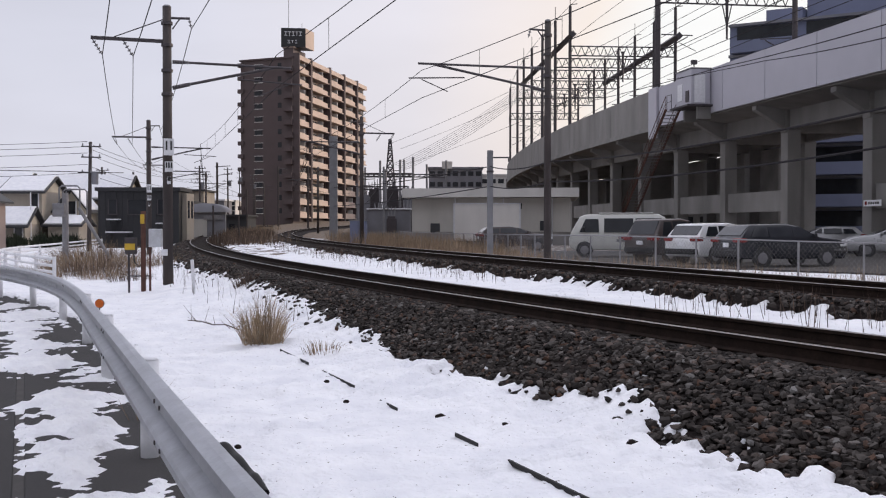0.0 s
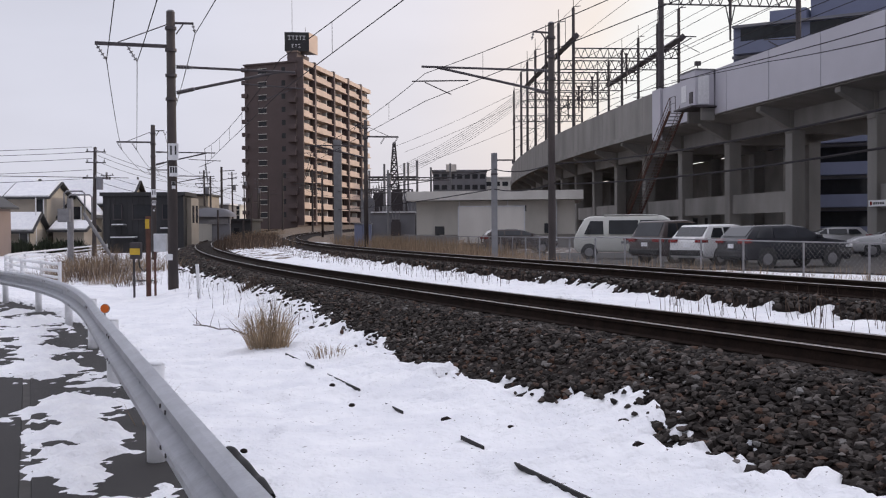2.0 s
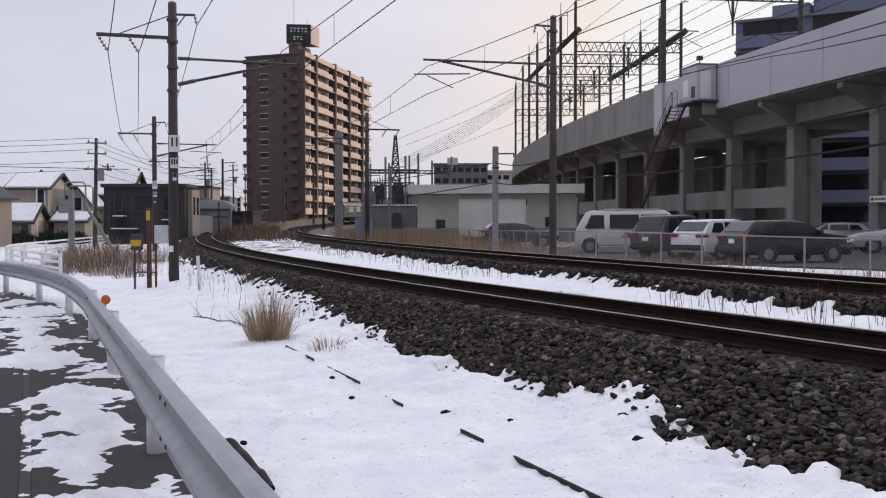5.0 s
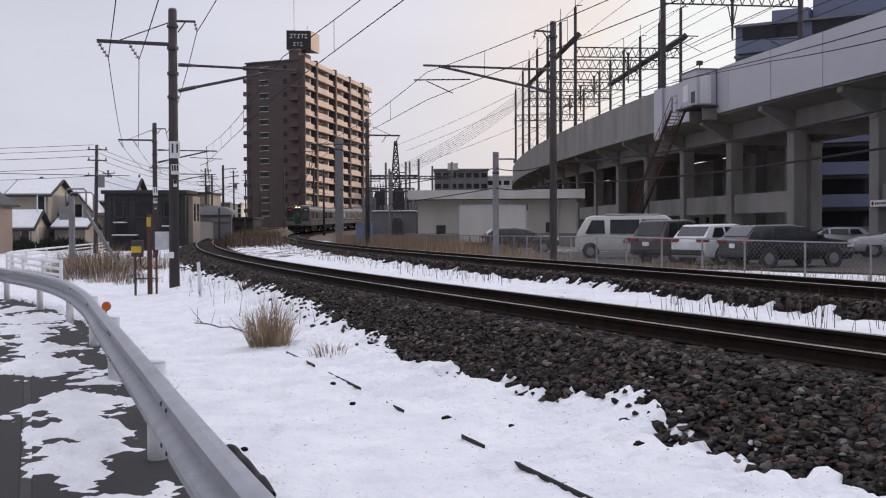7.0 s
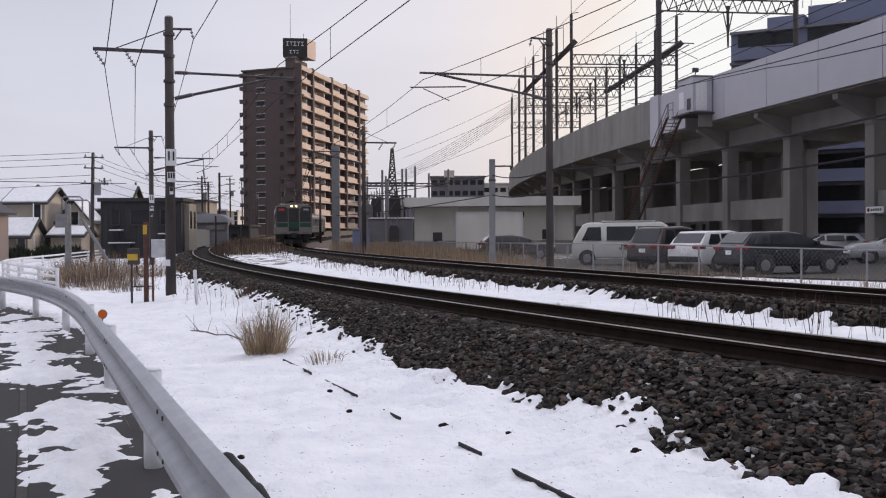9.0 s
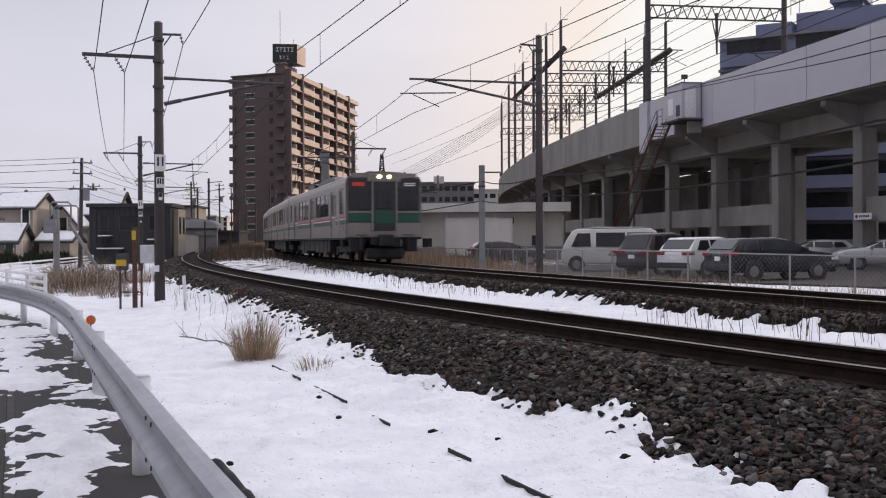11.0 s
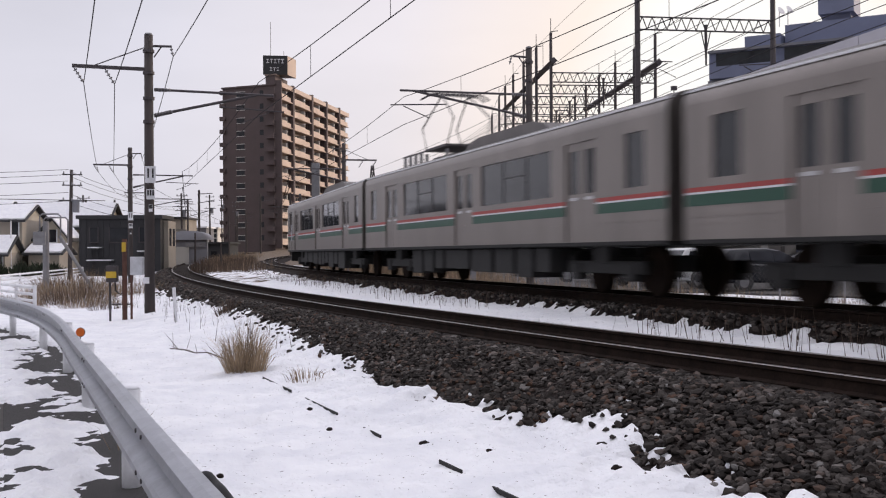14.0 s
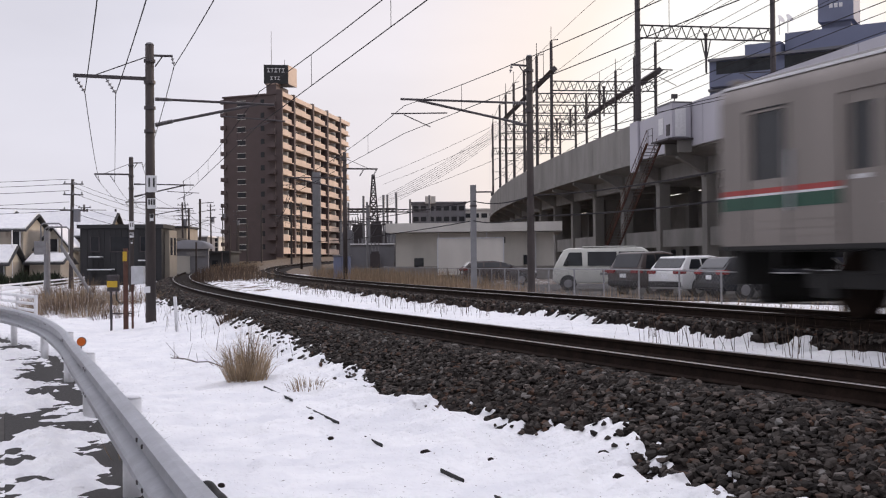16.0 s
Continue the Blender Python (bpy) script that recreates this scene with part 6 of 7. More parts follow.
    part("box", boxes((-0.2, -0.1, 2.4, 0.5, 0.3, 0.55), bevel=0.02), M["steel_grey"], t)
    # equipment housings by the far track
    t = thing("relay_cabinet", "blue-grey relay cabinet beside the far track", "cabinet", pose(-5.6, 71, 0.3))
    part("body", boxes((0, 0, 0.9, 1.1, 0.8, 1.8), bevel=0.03), M["blue_wall"], t)
    part("roof", boxes((0, 0, 1.85, 1.2, 0.9, 0.08)), M["steel_grey"], t)
    part("door_edge", boxes((0, -0.405, 0.9, 0.02, 0.02, 1.6)), M["steel_dark"], t)


roadside()


# ---- masts, arms and wires ----
def insulator(t, a, b, n=4, r=0.055):
    a, b = Vector(a), Vector(b)
    bm = tubes([(a, b, 0.016)], 6)
    for k in range(n):
        p = a.lerp(b, (k + 0.7) / (n + 0.4))
        d = (b - a).normalized() * 0.018
        tube(bm, p - d, p + d, r, r * 0.6, n=10)
    part("insulator", bm, M["steel_grey"], t, "ribbed insulator string")


def catenary_mast(line, x, y, z0, top, r0, side, label, arms=True, plates=False, feeder=True):
    """A mast beside a line, with the cantilever reaching over the track. side: -1 stands on its left, +1 on its right."""
    off, along, _ = line.near(np.array([x]), np.array([y]))
    h = line.heading(float(along[0]))
    m = Matrix.Translation((x, y, z0)) @ Matrix.Rotation(-h, 4, "Z")
    t = thing("catenary_mast", label, "mast", m)
    H = top - z0
    reach = abs(float(off[0]))
    k = -side
    part("pole", tube(bmesh.new(), (0, 0, -0.3), (0, 0, H), r0, r0 * 0.8, n=20), M["pole_dark"], t, "dark spun-concrete pole", True)
    part("cap", tube(bmesh.new(), (0, 0, H), (0, 0, H + 0.05), r0 * 0.85, r0 * 0.6, n=16), M["pole_grey"], t)
    for zz in (H - 0.45, H - 1.05, H - 1.75, H - 2.4):
        part("band", tube(bmesh.new(), (0, 0, zz - 0.04), (0, 0, zz + 0.04), r0 + 0.012, n=16), M["steel_dark"], t, "steel band")
    if arms:
        zc = H - 1.5
        part("cantilever", tubes([((k * r0, 0, zc), (k * 0.5, 0, zc), 0.05), ((k * 0.5, 0, zc), (k * (reach + 0.6), 0, zc - 0.02), 0.035)], 8), M["steel_dark"], t, "top cantilever tube")
        part("strut", tubes([((k * r0, 0, zc - 0.72), (k * 0.6, 0, zc - 0.6), 0.055), ((k * 0.6, 0, zc - 0.6), (k * (reach + 0.1), 0, zc - 0.03), 0.04)], 8), M["steel_dark"], t, "inclined cantilever strut")
        part("registration_arm", tubes([((k * (reach - 0.9), 0, zc - 0.4), (k * (reach + 0.9), 0, zc - 0.48), 0.022), ((k * (reach + 0.5), 0, zc - 0.5), (k * (reach - 0.35), 0, zc - 0.85), 0.016)], 6), M["steel_dark"], t)
        insulator(t, (k * r0, 0.0, zc), (k * 0.62, 0, zc), 6, 0.06)
        insulator(t, (k * r0, 0.0, zc - 0.7), (k * 0.68, 0, zc - 0.585), 6, 0.06)
    # short arm at the top
    part("top_arm", tubes([((0, 0, H - 0.3), (k * 0.62, 0, H - 0.28), 0.035), ((k * r0, 0, H - 0.6), (k * 0.35, 0, H - 0.3), 0.02)], 6), M["steel_dark"], t)
    insulator(t, (k * 0.6, 0, H - 0.3), (k * 0.66, 0, H - 0.55), 2, 0.05)
    if feeder:
        part("feeder_arm", boxes((-k * 1.0, 0, H - 0.95, 2.0, 0.09, 0.09)), M["steel_dark"], t, "steel feeder arm")
        part("arm_stay", tubes([((-k * 0.1, 0, H - 0.35), (-k * 1.4, 0, H - 0.9), 0.016)], 5), M["steel_dark"], t)
        for u in (1.95, 1.15):
            insulator(t, (-k * u, 0, H - 1.0), (-k * (u - 0.25), 0, H - 1.4), 4, 0.06)
    if plates:
        for zz, hh, ww, bars in ((H - 3.86, 0.46, 0.28, 2), (H - 4.4, 0.28, 0.22, 3), (H - 4.78, 0.2, 0.1, 2)):
            q = part("number_plate", boxes((0.02, -r0 - 0.02, zz, ww, 0.02, hh)), M["white_paint"], t, "white plate with dark bars")
            for b in range(bars):
                part("lettering_bar", boxes((0.02 + (b - (bars - 1) / 2) * ww / (bars + 0.3), -r0 - 0.033, zz + 0.04, 0.045, 0.008, hh * 0.55)), M["black"], q)
    return t


def masts_and_wires():
    def zl(y):
        return lift(y)
    near = [(-7.61, 29.6, 0.05, 7.76, 0.145), (-16.76, 61.0, 0.0, 7.75, 0.15), (-25.4, 98, 0.0, 8.3, 0.15), (-31.0, 140, 0.3, 8.9, 0.15)]
    for k, q in enumerate(near):
        catenary_mast(NEAR, *q, -1, "dark concrete catenary mast with cantilever over the near track", plates=k < 2)
    far = [(3.34, 34.2, 0.5, 8.25, 0.125), (-4.9, 64.5, 0.5, 8.3, 0.14), (-15.3, 131.0, 0.5, 9.0, 0.15)]
    for k, q in enumerate(far):
        catenary_mast(FAR, *q, 1, "dark concrete catenary mast with cantilever over the far track", feeder=k > 0)
    # contact wire, messenger wire and droppers, span by span
    spans = [(NEAR, NEAR_Z, [-36.0, -8.0, 25.2, 58.5, 98.0, 142.0, 200.0], (7.95 - 1.5, 5.55)), (FAR, FAR_Z, [-36.0, -4.0, 29.0, 61.0, 128.0, 190.0, 280.0], (8.3 - 1.5, 5.9))]
    for line, top, ss, (zm, zc) in spans:
        for a, b in zip(ss, ss[1:]):
            q = 1.2 if line is NEAR else 0.0
            A, B = line.at(a, -q if a < 0 else 0.0, q if a < 0 else 0.0), line.at(b, -q if b < 0 else 0.0, q if b < 0 else 0.0)
            for zz, drop, name in ((zm, 0.35 * (b - a) / 35, "messenger_wire"), (zc, 0.0, "contact_wire")):
                bm = bmesh.new()
                polyline(bm, sag(A + Vector((0, 0, zz)), B + Vector((0, 0, zz)), drop, 12), 0.011 if b < 70 else 0.02, 5)
                tagged(mesh_ob(name, bm, M["wire"]), "dark overhead railway wire", "wire", "overhead wires")
            n = max(2, round((b - a) / 6))
            for i in range(1, n):
                u = i / n
                p = A.lerp(B, u)
                hi = zm - 4 * 0.35 * (b - a) / 35 * u * (1 - u)
                tagged(mesh_ob("dropper", tubes([(p + Vector((0, 0, zc)), p + Vector((0, 0, hi)), 0.006)], 4), M["wire"]), "thin steel dropper between two overhead wires", "wire", "droppers")
    # feeder wires along the left masts
    def feeder(o, dz):
        P = []
        for x, y, z0, top, r in [(9.5, -31, 0, 8.2, 0), (2.2, 0.5, 0, 8.2, 0)] + near:
            h = NEAR.heading(float(NEAR.near(np.array([x]), np.array([y]))[1][0]))
            P.append(Vector((x + o * math.cos(h), y - o * math.sin(h), top + dz)))
        for a, b in zip(P, P[1:]):
            bm = bmesh.new()
            polyline(bm, sag(a, b, 0.3, 12), 0.012, 5)
            tagged(mesh_ob("feeder_wire", bm, M["wire"]), "dark feeder wire along the masts", "wire", "overhead wires")
    feeder(-1.7, -1.4)
    feeder(-0.9, -1.4)
    feeder(0.66, -0.56)
    # fibre and signal cables along the far masts, and heavier ones crossing in front of the viaduct
    def cable(pts, r, label, drop):
        for a, b in zip(pts, pts[1:]):
            bm = bmesh.new()
            polyline(bm, sag(a, b, drop, 12), r, 6)
            tagged(mesh_ob("cable", bm, M["wire"]), label, "cable", "cables")
    cable([(-8.9, 87, 4.9), (2.0, 45.5, 4.27), (3.4, 34.2, 3.8), (6.9, 16.6, 3.56), (12.8, 3, 3.5)], 0.022, "sagging black cable between the poles", 0.18)
    cable([(-8.9, 87, 3.4), (2.0, 45.5, 3.43), (3.4, 34.2, 3.15), (6.9, 16.6, 2.95), (12.8, 3, 2.9)], 0.022, "sagging black cable between the poles", 0.15)
    # square concrete poles
    for x, y, z0, top, w in ((2.0, 45.5, 0.4, 4.95, 0.25), (-8.9, 87.0, 0.4, 9.05, 0.62)):
        t = thing("concrete_pole", "pale grey concrete pole beside the far track", "pole", pose(x, y, z0))
        part("pole", boxes((0, 0, (top - z0) / 2 - 0.1, w, w, top - z0 + 0.2), bevel=0.02), M["pole_grey"], t)
        part("arm", boxes((0.45, 0, top - z0 - 0.3, 0.7, 0.06, 0.06), (0.78, 0, top - z0 - 0.38, 0.05, 0.05, 0.2)), M["steel_dark"], t, "short steel arm")
        part("band", boxes((0, 0, top - z0 - 0.9, w + 0.04, w + 0.04, 0.08)), M["steel_dark"], t)
    # wire fan from the substation to the viaduct
    for k in range(7):
        a = Vector((-5.5 - 0.25 * k, 150.0, 9.6 + 0.15 * k))
        p, s = via_at(150.0, 0.2)
        b = Vector((p.x, p.y, 20.6 + 0.3 * k))
        bm = bmesh.new()
        polyline(bm, sag(a, b, 0.8, 10), 0.022, 4)
        tagged(mesh_ob("substation_wire", bm, M["steel_grey"]), "pale wires fanning from the substation to the viaduct", "wire", "substation wires")
    for z, o in ((14.0, 0), (13.2, 1.5), (11.0, 2.5)):
        a, b = Vector((-7.8 + o, 158, z)), Vector((-15.0, 131.0 + 4 * o, 9.0 - 0.3 * o))
        bm = bmesh.new()
        polyline(bm, sag(a, Vector((24, 60 + o, z + 6)), 0.9, 10), 0.02, 4)
        tagged(mesh_ob("cable", bm, M["wire"]), "thin high cable from the lattice tower", "cable", "cables")
    # street utility poles with wires on the left
    for k, (x, y, top) in enumerate(((-25.0, 75.5, 7.8), (-30.6, 135.0, 9.2), (-34.5, 172.0, 10.6), (-38.0, 215, 11.0), (-37.5, 118, 8.2), (-45.5, 240, 13.0))):
        t = thing("utility_pole", "grey concrete utility pole with crossarms and transformer", "utility pole", pose(x, y, zl(y) - 0.1, 0, 1.2 if k == 0 else -0.6, 0))
        part("pole", tube(bmesh.new(), (0, 0, -0.3), (0, 0, top), 0.16, 0.11, n=12), M["pole_dark"], t, "", True)
        for zz, w in ((top - 0.35, 1.4), (top - 1.1, 1.4), (top - 2.2, 1.8)):
            part("crossarm", boxes((0.1, -0.14, zz, w, 0.08, 0.08)), M["steel_dark"], t)
            for u in (-0.6, 0.0, 0.6):
                part("pin_insulator", tubes([((u + 0.1, -0.14, zz), (u + 0.1, -0.14, zz + 0.22), 0.06, 0.04)], 6), M["pole_grey"], t)
        part("transformer", tube(bmesh.new(), (0.38, -0.1, top - 3.0), (0.38, -0.1, top - 2.1), 0.24, n=14), M["grey_wall"], t, "grey transformer can")
    for dz in (0, -0.35, -0.8, -1.6, -2.2):
        for a, b in (((-25.0, 75.3, 7.7 + dz), (-62, 66, 7.9 + dz)), ((-25, 75.6, 7.6 + dz), (-30.6, 135, 8.8 + dz * 1.2))):
            bm = bmesh.new()
            polyline(bm, sag(a, b, 0.7, 12), 0.016, 4)
            tagged(mesh_ob("street_wire", bm, M["wire"]), "thin street wire between utility poles", "wire", "street wires")
    bm = bmesh.new()
    polyline(bm, [(-46, 92, 6.75), (-29.5, 99, 6.7)], 0.03, 4)
    tagged(mesh_ob("street_wire", bm, M["wire"]), "thin street wire above the roofs", "wire", "street wires")
    # thin signal posts and small masts further off
    for x, y, top, r in ((-38.8, 232, 11, 0.2), (-36, 205, 9, 0.2), (-27.0, 128, 9.4, 0.16), (-30.8, 200, 13, 0.2), (-22.7, 180, 12, 0.18), (-20.4, 95, 3.6, 0.1), (-27.5, 150, 7, 0.12), (-9.2, 120, 7.5, 0.13), (-8.4, 105, 6, 0.12), (-6.2, 112, 8, 0.13), (-16.8, 88, 2.6, 0.09)):
        t = thing("line_pole", "thin dark pole along the railway", "pole", pose(x, y, 0))
        part("pole", tubes([((0, 0, 0), (0, 0, top), r, r * 0.8)], 8), M["pole_dark"] if x < -9 else M["pole_grey"], t)
        if top > 7:
            part("arm", tubes([((-0.2, 0, top - 0.5), (1.6, 0, top - 0.4), 0.05), ((-0.2, 0, top - 1.6), (1.9, 0, top - 1.2), 0.04)], 5), M["steel_dark"], t)
    # distant portal over the line
    t = thing("line_portal", "steel lattice portal across the line in the distance", "gantry")
    for x in (-44.2, -40.5):
        part("post", tubes([((x, 140, 0.3), (x, 140, 8.9), 0.13)], 8), M["steel_dark"], t)
    part("truss", truss_beam((-44.2, 140, 7.9), (-40.5, 140, 7.9), 0.85, 0.05, 6), M["steel_dark"], t)
    # two cables that cross in front of the noise panels
    cable([(9.9, 75, 10.4), (11.58, 45, 8.38), (12.42, 30, 7.37), (13.4, 12, 6.1)], 0.018, "thin black cable in front of the viaduct", 0.05)
    cable([(15.7, 75, 12.0), (13.5, 45, 8.67), (12.42, 30, 7.0), (11.2, 12, 5.1)], 0.018, "thin black cable in front of the viaduct", 0.05)


masts_and_wires()


# ---- the train ----
CAR_L, CAR_W = 18.6, 2.8
Z_LOW, Z_EAVE = 0.93, 3.22
WINDOWS = [(0.7, 1.35), (4.3, 8.1), (10.5, 14.3), (17.25, 17.9)]
DOORS = [(2.4, 3.65), (8.67, 9.93), (14.95, 16.2)]


def holed_wall(x0, x1, z0, z1, holes, y, out, depth=0.035):
    """A side wall with openings and their reveals; out is the side that it faces."""
    bm = bmesh.new()
    xs = sorted({x0, x1, *[h[0] for h in holes], *[h[1] for h in holes]})
    zs = sorted({z0, z1, *[h[2] for h in holes], *[h[3] for h in holes]})
    for a, b in zip(xs, xs[1:]):
        for c, d in zip(zs, zs[1:]):
            mx, mz = (a + b) / 2, (c + d) / 2
            if any(h[0] < mx < h[1] and h[2] < mz < h[3] for h in holes):
                continue
            vs = [bm.verts.new(p) for p in ((a, y, c), (b, y, c), (b, y, d), (a, y, d))]
            bm.faces.new(vs if out < 0 else vs[::-1])
    yi = y - out * depth
    for h in holes:
        P = [(h[0], h[2]), (h[1], h[2]), (h[1], h[3]), (h[0], h[3])]
        for i in range(4):
            (a, c), (b, d) = P[i], P[(i + 1) % 4]
            bm.faces.new([bm.verts.new(p) for p in ((a, y, c), (b, y, d), (b, yi, d), (a, yi, c))])
    bmesh.ops.remove_doubles(bm, verts=bm.verts, dist=0.0005)
    return bm


def wheelset(t, x):
    b = part("bogie", boxes((x, 1.0, 0.5, 2.9, 0.16, 0.22), (x, -1.0, 0.5, 2.9, 0.16, 0.22), (x, 0, 0.55, 0.5, 2.1, 0.3), (x, 1.02, 0.72, 0.6, 0.2, 0.3), (x, -1.02, 0.72, 0.6, 0.2, 0.3),
                              (x - 1.05, 1.02, 0.42, 0.34, 0.2, 0.3), (x + 1.05, 1.02, 0.42, 0.34, 0.2, 0.3), (x - 1.05, -1.02, 0.42, 0.34, 0.2, 0.3), (x + 1.05, -1.02, 0.42, 0.34, 0.2, 0.3), bevel=0.02), M["train_dark"], t, "black bogie frame")
    for dx in (-1.05, 1.05):
        for s in (-1, 1):
            bm = bmesh.new()
            tube(bm, (x + dx, s * 0.50, 0.43), (x + dx, s * 0.60, 0.43), 0.43, n=20)
            tube(bm, (x + dx, s * 0.47, 0.43), (x + dx, s * 0.50, 0.43), 0.455, n=20)
            part("wheel", bm, M["rail_side"], b, "steel wheel")


def pantograph(t, x):
    z = 3.78
    base = part("pantograph", boxes((x, 0, z + 0.22, 1.9, 1.2, 0.05)), M["steel_dark"], t, "raised pantograph")
    for y in (-0.55, 0.55):
        for dx in (-0.9, 0.9):
            part("insulator", tube(bmesh.new(), (x + dx, y, z - 0.1), (x + dx, y, z + 0.2), 0.05), M["steel_grey"], base)
            part("pantograph_arm", polyline(bmesh.new(), [(x + dx, y, z + 0.22), (x + dx * 1.55, y * 0.95, z + 0.75), (x, y * 0.7, z + 1.36)], 0.022), M["steel_dark"], base)
    for dx in (-0.16, 0.16):
        pts = [(x + dx, y, z + 1.38 - 0.16 * max(0, abs(y) - 0.6) ** 2 * 6) for y in (-0.95, -0.75, -0.55, 0, 0.55, 0.75, 0.95)]
        part("collector_head", polyline(bmesh.new(), pts, 0.025), M["steel_dark"], base)


def cab_end(t, e, lit):
    """The driver's end, at x = e * half the length."""
    x = e * CAR_L / 2

    def plate(name, y0, y1, z0, z1, d, material, label="", base=t, bevel=0.01):
        return part(name, boxes((x + e * (d / 2 - 0.02), (y0 + y1) / 2, (z0 + z1) / 2, d + 0.04, y1 - y0, z1 - z0), bevel=bevel), material, base, label)
    plate("cab_mask", -1.30, -0.43, 2.06, 3.42, 0.05, M["black"], "black cab front with windscreen")
    plate("cab_mask", 0.43, 1.30, 2.06, 3.42, 0.05, M["black"], "black cab front with windscreen")
    for y0, y1 in ((-1.28, -0.5), (0.5, 1.28)):
        w = plate("windscreen", y0, y1, 2.12, 2.98, 0.07, M["dark_glass"], "dark cab windscreen")
        plate("wiper", (y0 + y1) / 2 - 0.012, (y0 + y1) / 2 + 0.012, 2.1, 2.6, 0.1, M["black"], "", w, 0.0)
    plate("green_panel", -1.30, -0.43, 1.58, 1.97, 0.04, M["green"], "green front panel")
    plate("green_panel", 0.43, 1.30, 1.58, 1.97, 0.04, M["green"], "green front panel")
    for y0, y1 in ((-1.30, -0.43), (0.43, 1.30)):
        plate("belt_line", y0, y1, 1.98, 2.05, 0.045, M["steel_train"], "silver belt line")
        plate("step_slot", y0 + 0.25, y1 - 0.2, 1.02, 1.06, 0.06, M["black"], "dark step slot", t, 0.0)
    plate("cab_apron", -1.36, 1.36, 0.96, 1.55, 0.05, M["steel_train"], "silver lower front panel")
    d = plate("gangway_door", -0.4, 0.4, 1.22, 3.3, 0.1, M["black"], "dark gangway door")
    plate("gangway_frame", -0.47, -0.41, 1.2, 3.36, 0.14, M["steel_train"], "", d)
    plate("gangway_frame", 0.41, 0.47, 1.2, 3.36, 0.14, M["steel_train"], "", d)
    plate("door_window", -0.28, 0.28, 2.15, 2.95, 0.115, M["dark_glass"], "", d)
    plate("door_green", -0.36, 0.36, 1.5, 2.05, 0.11, M["green"], "", d)
    plate("head_panel", -0.62, 0.62, 3.30, 3.64, 0.08, M["steel_train"], "lamp housing above the gangway")
    for y in (-0.18, 0.18):
        bm = bmesh.new()
        tube(bm, (x + e * 0.05, y, 3.5), (x + e * 0.1, y, 3.5), 0.1, 0.085, n=16)
        part("headlight", bm, M["lamp"] if lit else M["galv"], t, "bright headlight" if lit else "unlit headlight")
    a, b = sorted((-1.18 * e, -0.72 * e))
    plate("destination_sign", a, b, 3.1, 3.26, 0.07, M["sign_red"], "red glowing destination display")
    a, b = sorted((0.75 * e, 1.15 * e))
    for z0, z1 in ((3.12, 3.17), (3.2, 3.25)):
        plate("emblem_bar", a, b, z0, z1, 0.065, M["white_paint"], "pale emblem bars", t, 0.0)
    plate("coupler", -0.16, 0.16, 0.72, 1.0, 0.55, M["train_dark"], "coupler")
    plate("coupler_head", -0.24, 0.24, 0.62, 1.06, 0.7, M["train_dark"], "coupler head", t, 0.06)
    plate("jumper_box", -0.5, -0.3, 0.66, 0.92, 0.3, M["train_dark"])
    plate("jumper_box", 0.3, 0.55, 0.6, 0.92, 0.3, M["train_dark"])
    plate("snow_plough", -0.7, 0.7, 0.14, 0.55, 0.25, M["train_dark"], "black snow plough", t, 0.1)
    for y0, y1 in ((-1.25, -0.72), (0.72, 1.25)):
        plate("side_skirt", y0, y1, 0.42, 0.95, -0.25, M["train_dark"], "black underfloor skirt")
    for y in (-0.85, 0.85):
        plate("air_hose", y - 0.03, y + 0.03, 0.5, 0.95, 0.2, M["train_dark"])
    plate("cab_roof_edge", -1.2, 1.2, 3.46, 3.66, 0.03, M["steel_train"])


def low_body(t):
    """Brings the body above the floor to the low roofline of this stock."""
    for ob in t.children_recursive:
        lifted = "pantograph" in ob.name or "collector" in ob.name
        for v in ob.data.vertices:
            z = v.co.z
            if z > 3.73:
                v.co.z = z - 0.4 + (0.4 * min(1, (z - 3.73) / 1.4) if lifted else 0)
            elif z > Z_LOW:
                v.co.z = Z_LOW + (z - Z_LOW) * 0.857


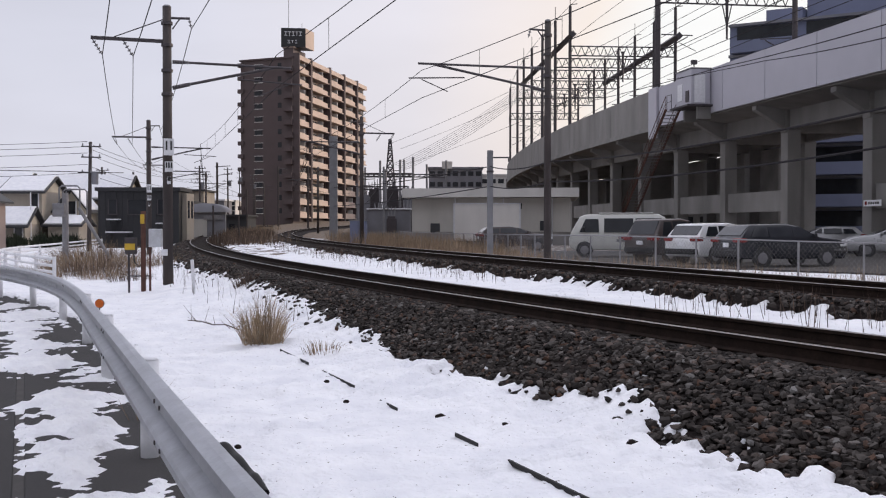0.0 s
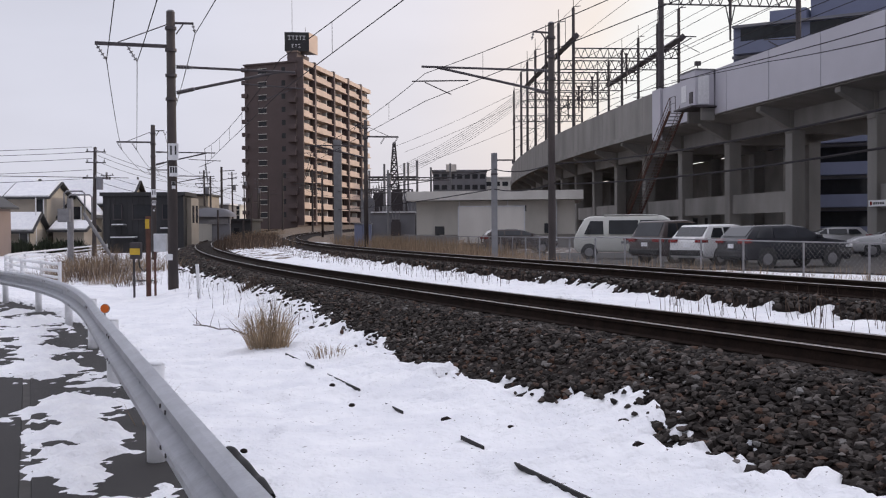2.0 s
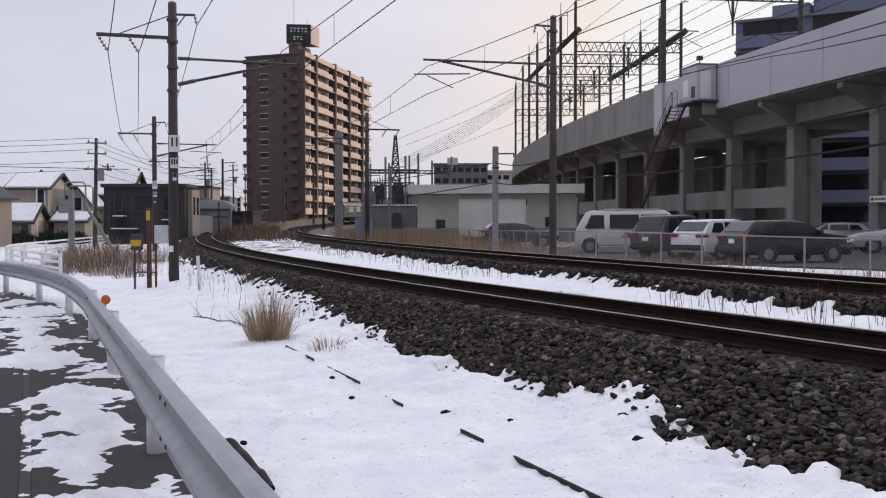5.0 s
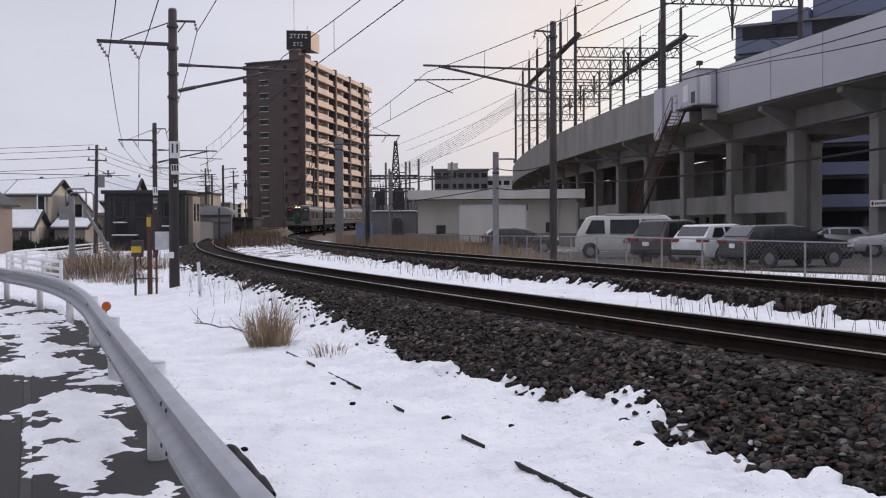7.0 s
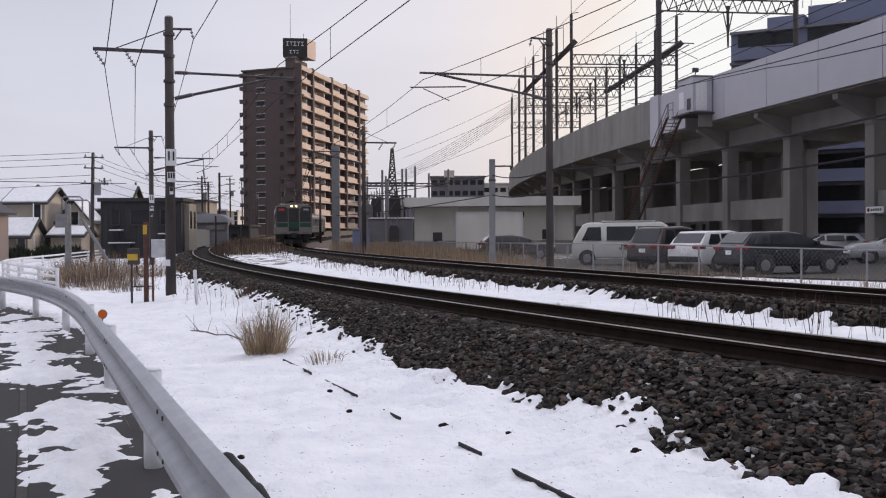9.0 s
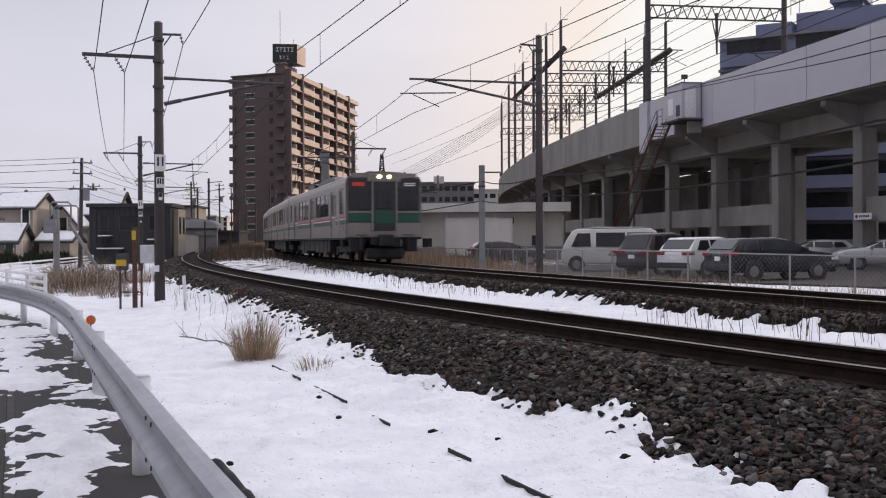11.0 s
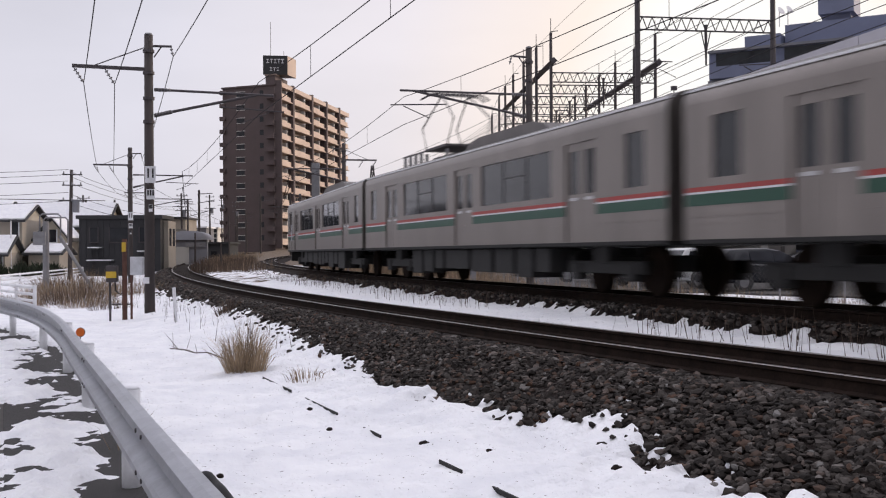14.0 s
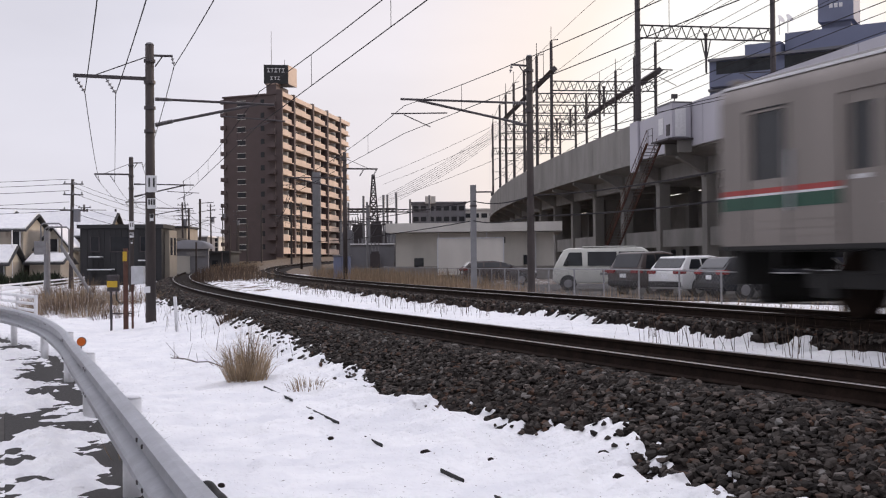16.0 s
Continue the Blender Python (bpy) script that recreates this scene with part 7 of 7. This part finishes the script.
def railcar(front, rear, panto, label):
    t = thing("railcar", label, "train car", group="commuter train")
    h = CAR_L / 2
    holes_w = [(a - h, b - h, 1.95, 2.98) for a, b in WINDOWS]
    holes_d = [(a - h, b - h, Z_LOW + 0.03, 3.03) for a, b in DOORS]
    for out in (-1, 1):
        y = out * CAR_W / 2
        side = part("side_wall", holed_wall(-h, h, Z_LOW, Z_EAVE, holes_w + holes_d, y, out), M["steel_train"], t, "brushed stainless side wall")
        for a, b, c, d in holes_w:
            yi = y - out * 0.035
            w = part("window", boxes(((a + b) / 2, yi - out * 0.01, (c + d) / 2, b - a, 0.02, d - c)), M["dark_glass"], t, "dark tinted window")
            n = 3 if b - a > 2 else 1
            for k in range(1, n):
                x = a + (b - a) * k / n
                part("mullion", boxes((x, yi + out * 0.008, (c + d) / 2, 0.05, 0.016, d - c)), M["black"], w)
            if n > 1:
                part("transom", boxes(((a + b) / 2, yi + out * 0.008, d - 0.42, (b - a) / 3 - 0.06, 0.014, 0.04)), M["black"], w)
        for a, b, c, d in holes_d:
            m = (a + b) / 2
            for u, v in ((a, m - 0.006), (m + 0.006, b)):
                yi = y - out * 0.035
                leaf = part("door", holed_wall(u, v, c, d, [(u + 0.12, v - 0.12, 1.95, 2.86)], yi, out, 0.02), M["steel_train"], t, "stainless sliding door leaf")
                part("door_window", boxes(((u + v) / 2, yi - out * 0.025, 2.405, v - u - 0.24, 0.01, 0.91)), M["dark_glass"], leaf)
                part("handle", boxes(((u + v) / 2, yi + out * 0.01, 1.85, 0.22, 0.02, 0.06)), M["white_paint"], leaf)
        # stripes between the doors
        ends = [-h + 0.02] + [q - h for d in DOORS for q in d] + [h - 0.02]
        for a, b in zip(ends[::2], ends[1::2]):
            for name, c, d, material in (("red_stripe", 1.735, 1.815, "red"), ("white_stripe", 1.70, 1.733, "white_paint"), ("green_stripe", 1.50, 1.698, "green")):
                part(name, boxes(((a + b) / 2, y + out * 0.002, (c + d) / 2, b - a - 0.04, 0.006, d - c)), M[material], t)
        # corrugation lines low on the side
        for z in (1.08, 1.2, 1.32):
            for a, b in zip(ends[::2], ends[1::2]):
                part("bead", boxes(((a + b) / 2, y + out * 0.003, z, b - a - 0.06, 0.008, 0.018)), M["steel_train"], t)
        part("side_sill", boxes((0, y - out * 0.01, Z_LOW - 0.02, CAR_L - 0.1, 0.06, 0.06)), M["train_dark"], t)
    # roof shell
    prof = [(-1.4, Z_EAVE), (-1.385, 3.36), (-1.30, 3.5), (-1.1, 3.60), (-0.6, 3.70), (0, 3.73), (0.6, 3.70), (1.1, 3.60), (1.30, 3.5), (1.385, 3.36), (1.4, Z_EAVE)]
    bm, bm2 = bmesh.new(), bmesh.new()
    for k, b in ((slice(0, 3), bm), (slice(8, 11), bm), (slice(2, 9), bm2)):
        P = prof[k]
        ra = [b.verts.new((-h, y, z)) for y, z in P]
        rb = [b.verts.new((h, y, z)) for y, z in P]
        for i in range(len(P) - 1):
            b.faces.new((ra[i], ra[i + 1], rb[i + 1], rb[i]))
    part("cantrail", bm, M["steel_train"], t, "", True)
    part("roof", bm2, M["train_roof"], t, "grey train roof", True)
    # gutters coloured white to stand for the lit stripe at the roof edge
    for y in (-1.33, 1.33):
        part("rain_gutter", boxes((0, y, 3.47, CAR_L, 0.05, 0.04)), M["white_paint"], t, "rain gutter, white for the highlight along the roof edge")
    # ends and floor
    for e in (-1, 1):
        bm = bmesh.new()
        vs = [bm.verts.new((e * h, y, z)) for y, z in [(-1.4, Z_LOW)] + prof + [(1.4, Z_LOW)]]
        bm.faces.new(vs)
        bmesh.ops.solidify(bm, geom=bm.faces[:], thickness=0.06 * e)
        part("end_wall", bm, M["steel_train"], t, "car end wall")
    part("floor", boxes((0, 0, Z_LOW - 0.02, CAR_L - 0.2, 2.6, 0.1)), M["train_dark"], t)
    if not front:
        part("gangway", boxes((h + 0.1, 0, 2.1, 0.22, 1.1, 2.2), bevel=0.03), M["train_dark"], t, "rubber gangway bellows")
    if not rear:
        part("gangway", boxes((-h - 0.1, 0, 2.1, 0.22, 1.1, 2.2), bevel=0.03), M["train_dark"], t, "rubber gangway bellows")
    # air-conditioning unit with rounded shoulders and louvres
    bm = bmesh.new()
    pr = [(-2.6, 0.0), (-2.25, 0.2), (-1.6, 0.29), (1.6, 0.29), (2.25, 0.2), (2.6, 0.0)]
    ra = [bm.verts.new((x + 1.4, -0.95, 3.6 + z)) for x, z in pr]
    rb = [bm.verts.new((x + 1.4, 0.95, 3.6 + z)) for x, z in pr]
    for i in range(len(pr) - 1):
        bm.faces.new((ra[i], rb[i], rb[i + 1], ra[i + 1]))
    bm.faces.new(ra)
    bm.faces.new(rb[::-1])
    ac = part("air_conditioner", bm, M["train_roof"], t, "roof air conditioner")
    for k in range(6):
        part("louvre", boxes((0.2 + k * 0.45, 0, 3.9, 0.3, 1.2, 0.02)), M["train_dark"], ac)
    for x in (-7.4, 7.0):
        part("roof_vent", boxes((x, 0, 3.78, 0.9, 0.5, 0.16), bevel=0.03), M["train_roof"], t)
    if panto:
        pantograph(t, -4.6)
        for k in range(4):
            for y in (-0.5, 0.5):
                part("insulator", tube(bmesh.new(), (-6.2 - k * 0.55, y, 3.68), (-6.2 - k * 0.55, y, 4.08), 0.06, 0.05, n=8), M["steel_grey"], t)
        part("bus_bar", boxes((-7.0, -0.5, 4.09, 2.2, 0.04, 0.04), (-7.0, 0.5, 4.09, 2.2, 0.04, 0.04)), M["steel_dark"], t)
    # under the floor
    wheelset(t, 6.5)
    wheelset(t, -6.5)
    rnd = random.Random(7 + panto)
    x = -4.5
    while x < 4.2:
        w = rnd.uniform(0.7, 1.8)
        hgt = rnd.uniform(0.42, 0.62)
        for y in (-0.95, 0.95):
            part("equipment_box", boxes((x + w / 2, y, Z_LOW - 0.08 - hgt / 2, w - 0.1, 0.7, hgt), bevel=0.02), M["train_dark"], t, "underfloor equipment box")
        x += w + 0.08
    part("air_tank", tube(bmesh.new(), (4.3, -0.7, 0.62), (4.95, -0.7, 0.62), 0.18, n=14), M["train_dark"], t)
    for e in ([1] if front else []) + ([-1] if rear else []):
        for out in (-1, 1):
            y = out * (CAR_W / 2 + 0.004)
            door = part("crew_door", boxes((e * (h - 1.42), y, 2.0, 0.025, 0.01, 2.05), (e * (h - 0.6), y, 2.0, 0.025, 0.01, 2.05), (e * (h - 1.01), y, 3.03, 0.84, 0.01, 0.025)), M["train_dark"], t, "seams of the crew door")
            part("handle", boxes((e * (h - 1.5), y + out * 0.02, 1.9, 0.03, 0.04, 0.9)), M["galv"], door)
    if front:
        cab_end(t, 1, True)
    if rear:
        cab_end(t, -1, False)
    low_body(t)
    return t


TRAIN = [railcar(True, False, True, "leading silver train car with green cab front, headlights lit"),
         railcar(False, False, False, "silver train car with red and green stripes"),
         railcar(False, False, True, "silver train car with a raised pantograph"),
         railcar(False, True, False, "trailing silver train car with an unlit cab end")]


# ---- what moves: the train runs through ----
PITCH = 19.0
RUN = [(0.0, 286.0), (2.0, 240.0), (4.0, 194.0), (6.5, 136.5), (7.5, 113.4), (8.5, 90.3), (9.2, 74.3), (10.0, 56.2), (10.8, 37.6), (11.5, 21.1), (12.0, 11.1),
       (12.5, 0.9), (13.0, -8.9), (13.5, -18.8), (14.0, -28.5), (14.5, -38.4), (15.0, -47.9), (15.5, -58.0), (16.0, -67.4)]


def car_pose(s):
    """A car whose front end is at s along the far track, by its two bogies."""
    a, b = FAR.at(s + 2.8, 0, FAR_Z), FAR.at(s + PITCH - 2.8, 0, FAR_Z)
    d = a - b
    mid = (a + b) / 2
    x = d.normalized()
    y = Vector((0, 0, 1)).cross(x).normalized()
    z = x.cross(y)
    return Matrix.Translation(mid) @ Matrix((x, y, z)).transposed().to_4x4()


def motions():
    ts, ss = [r[0] for r in RUN], [r[1] for r in RUN]
    for k, c in enumerate(TRAIN):
        rows = []
        t = 0.0
        while t < 16.01:
            rows.append((round(t, 2), car_pose(float(np.interp(t, ts, ss)) + PITCH * k)))
            t += 0.5
        walk(c, rows)


motions()
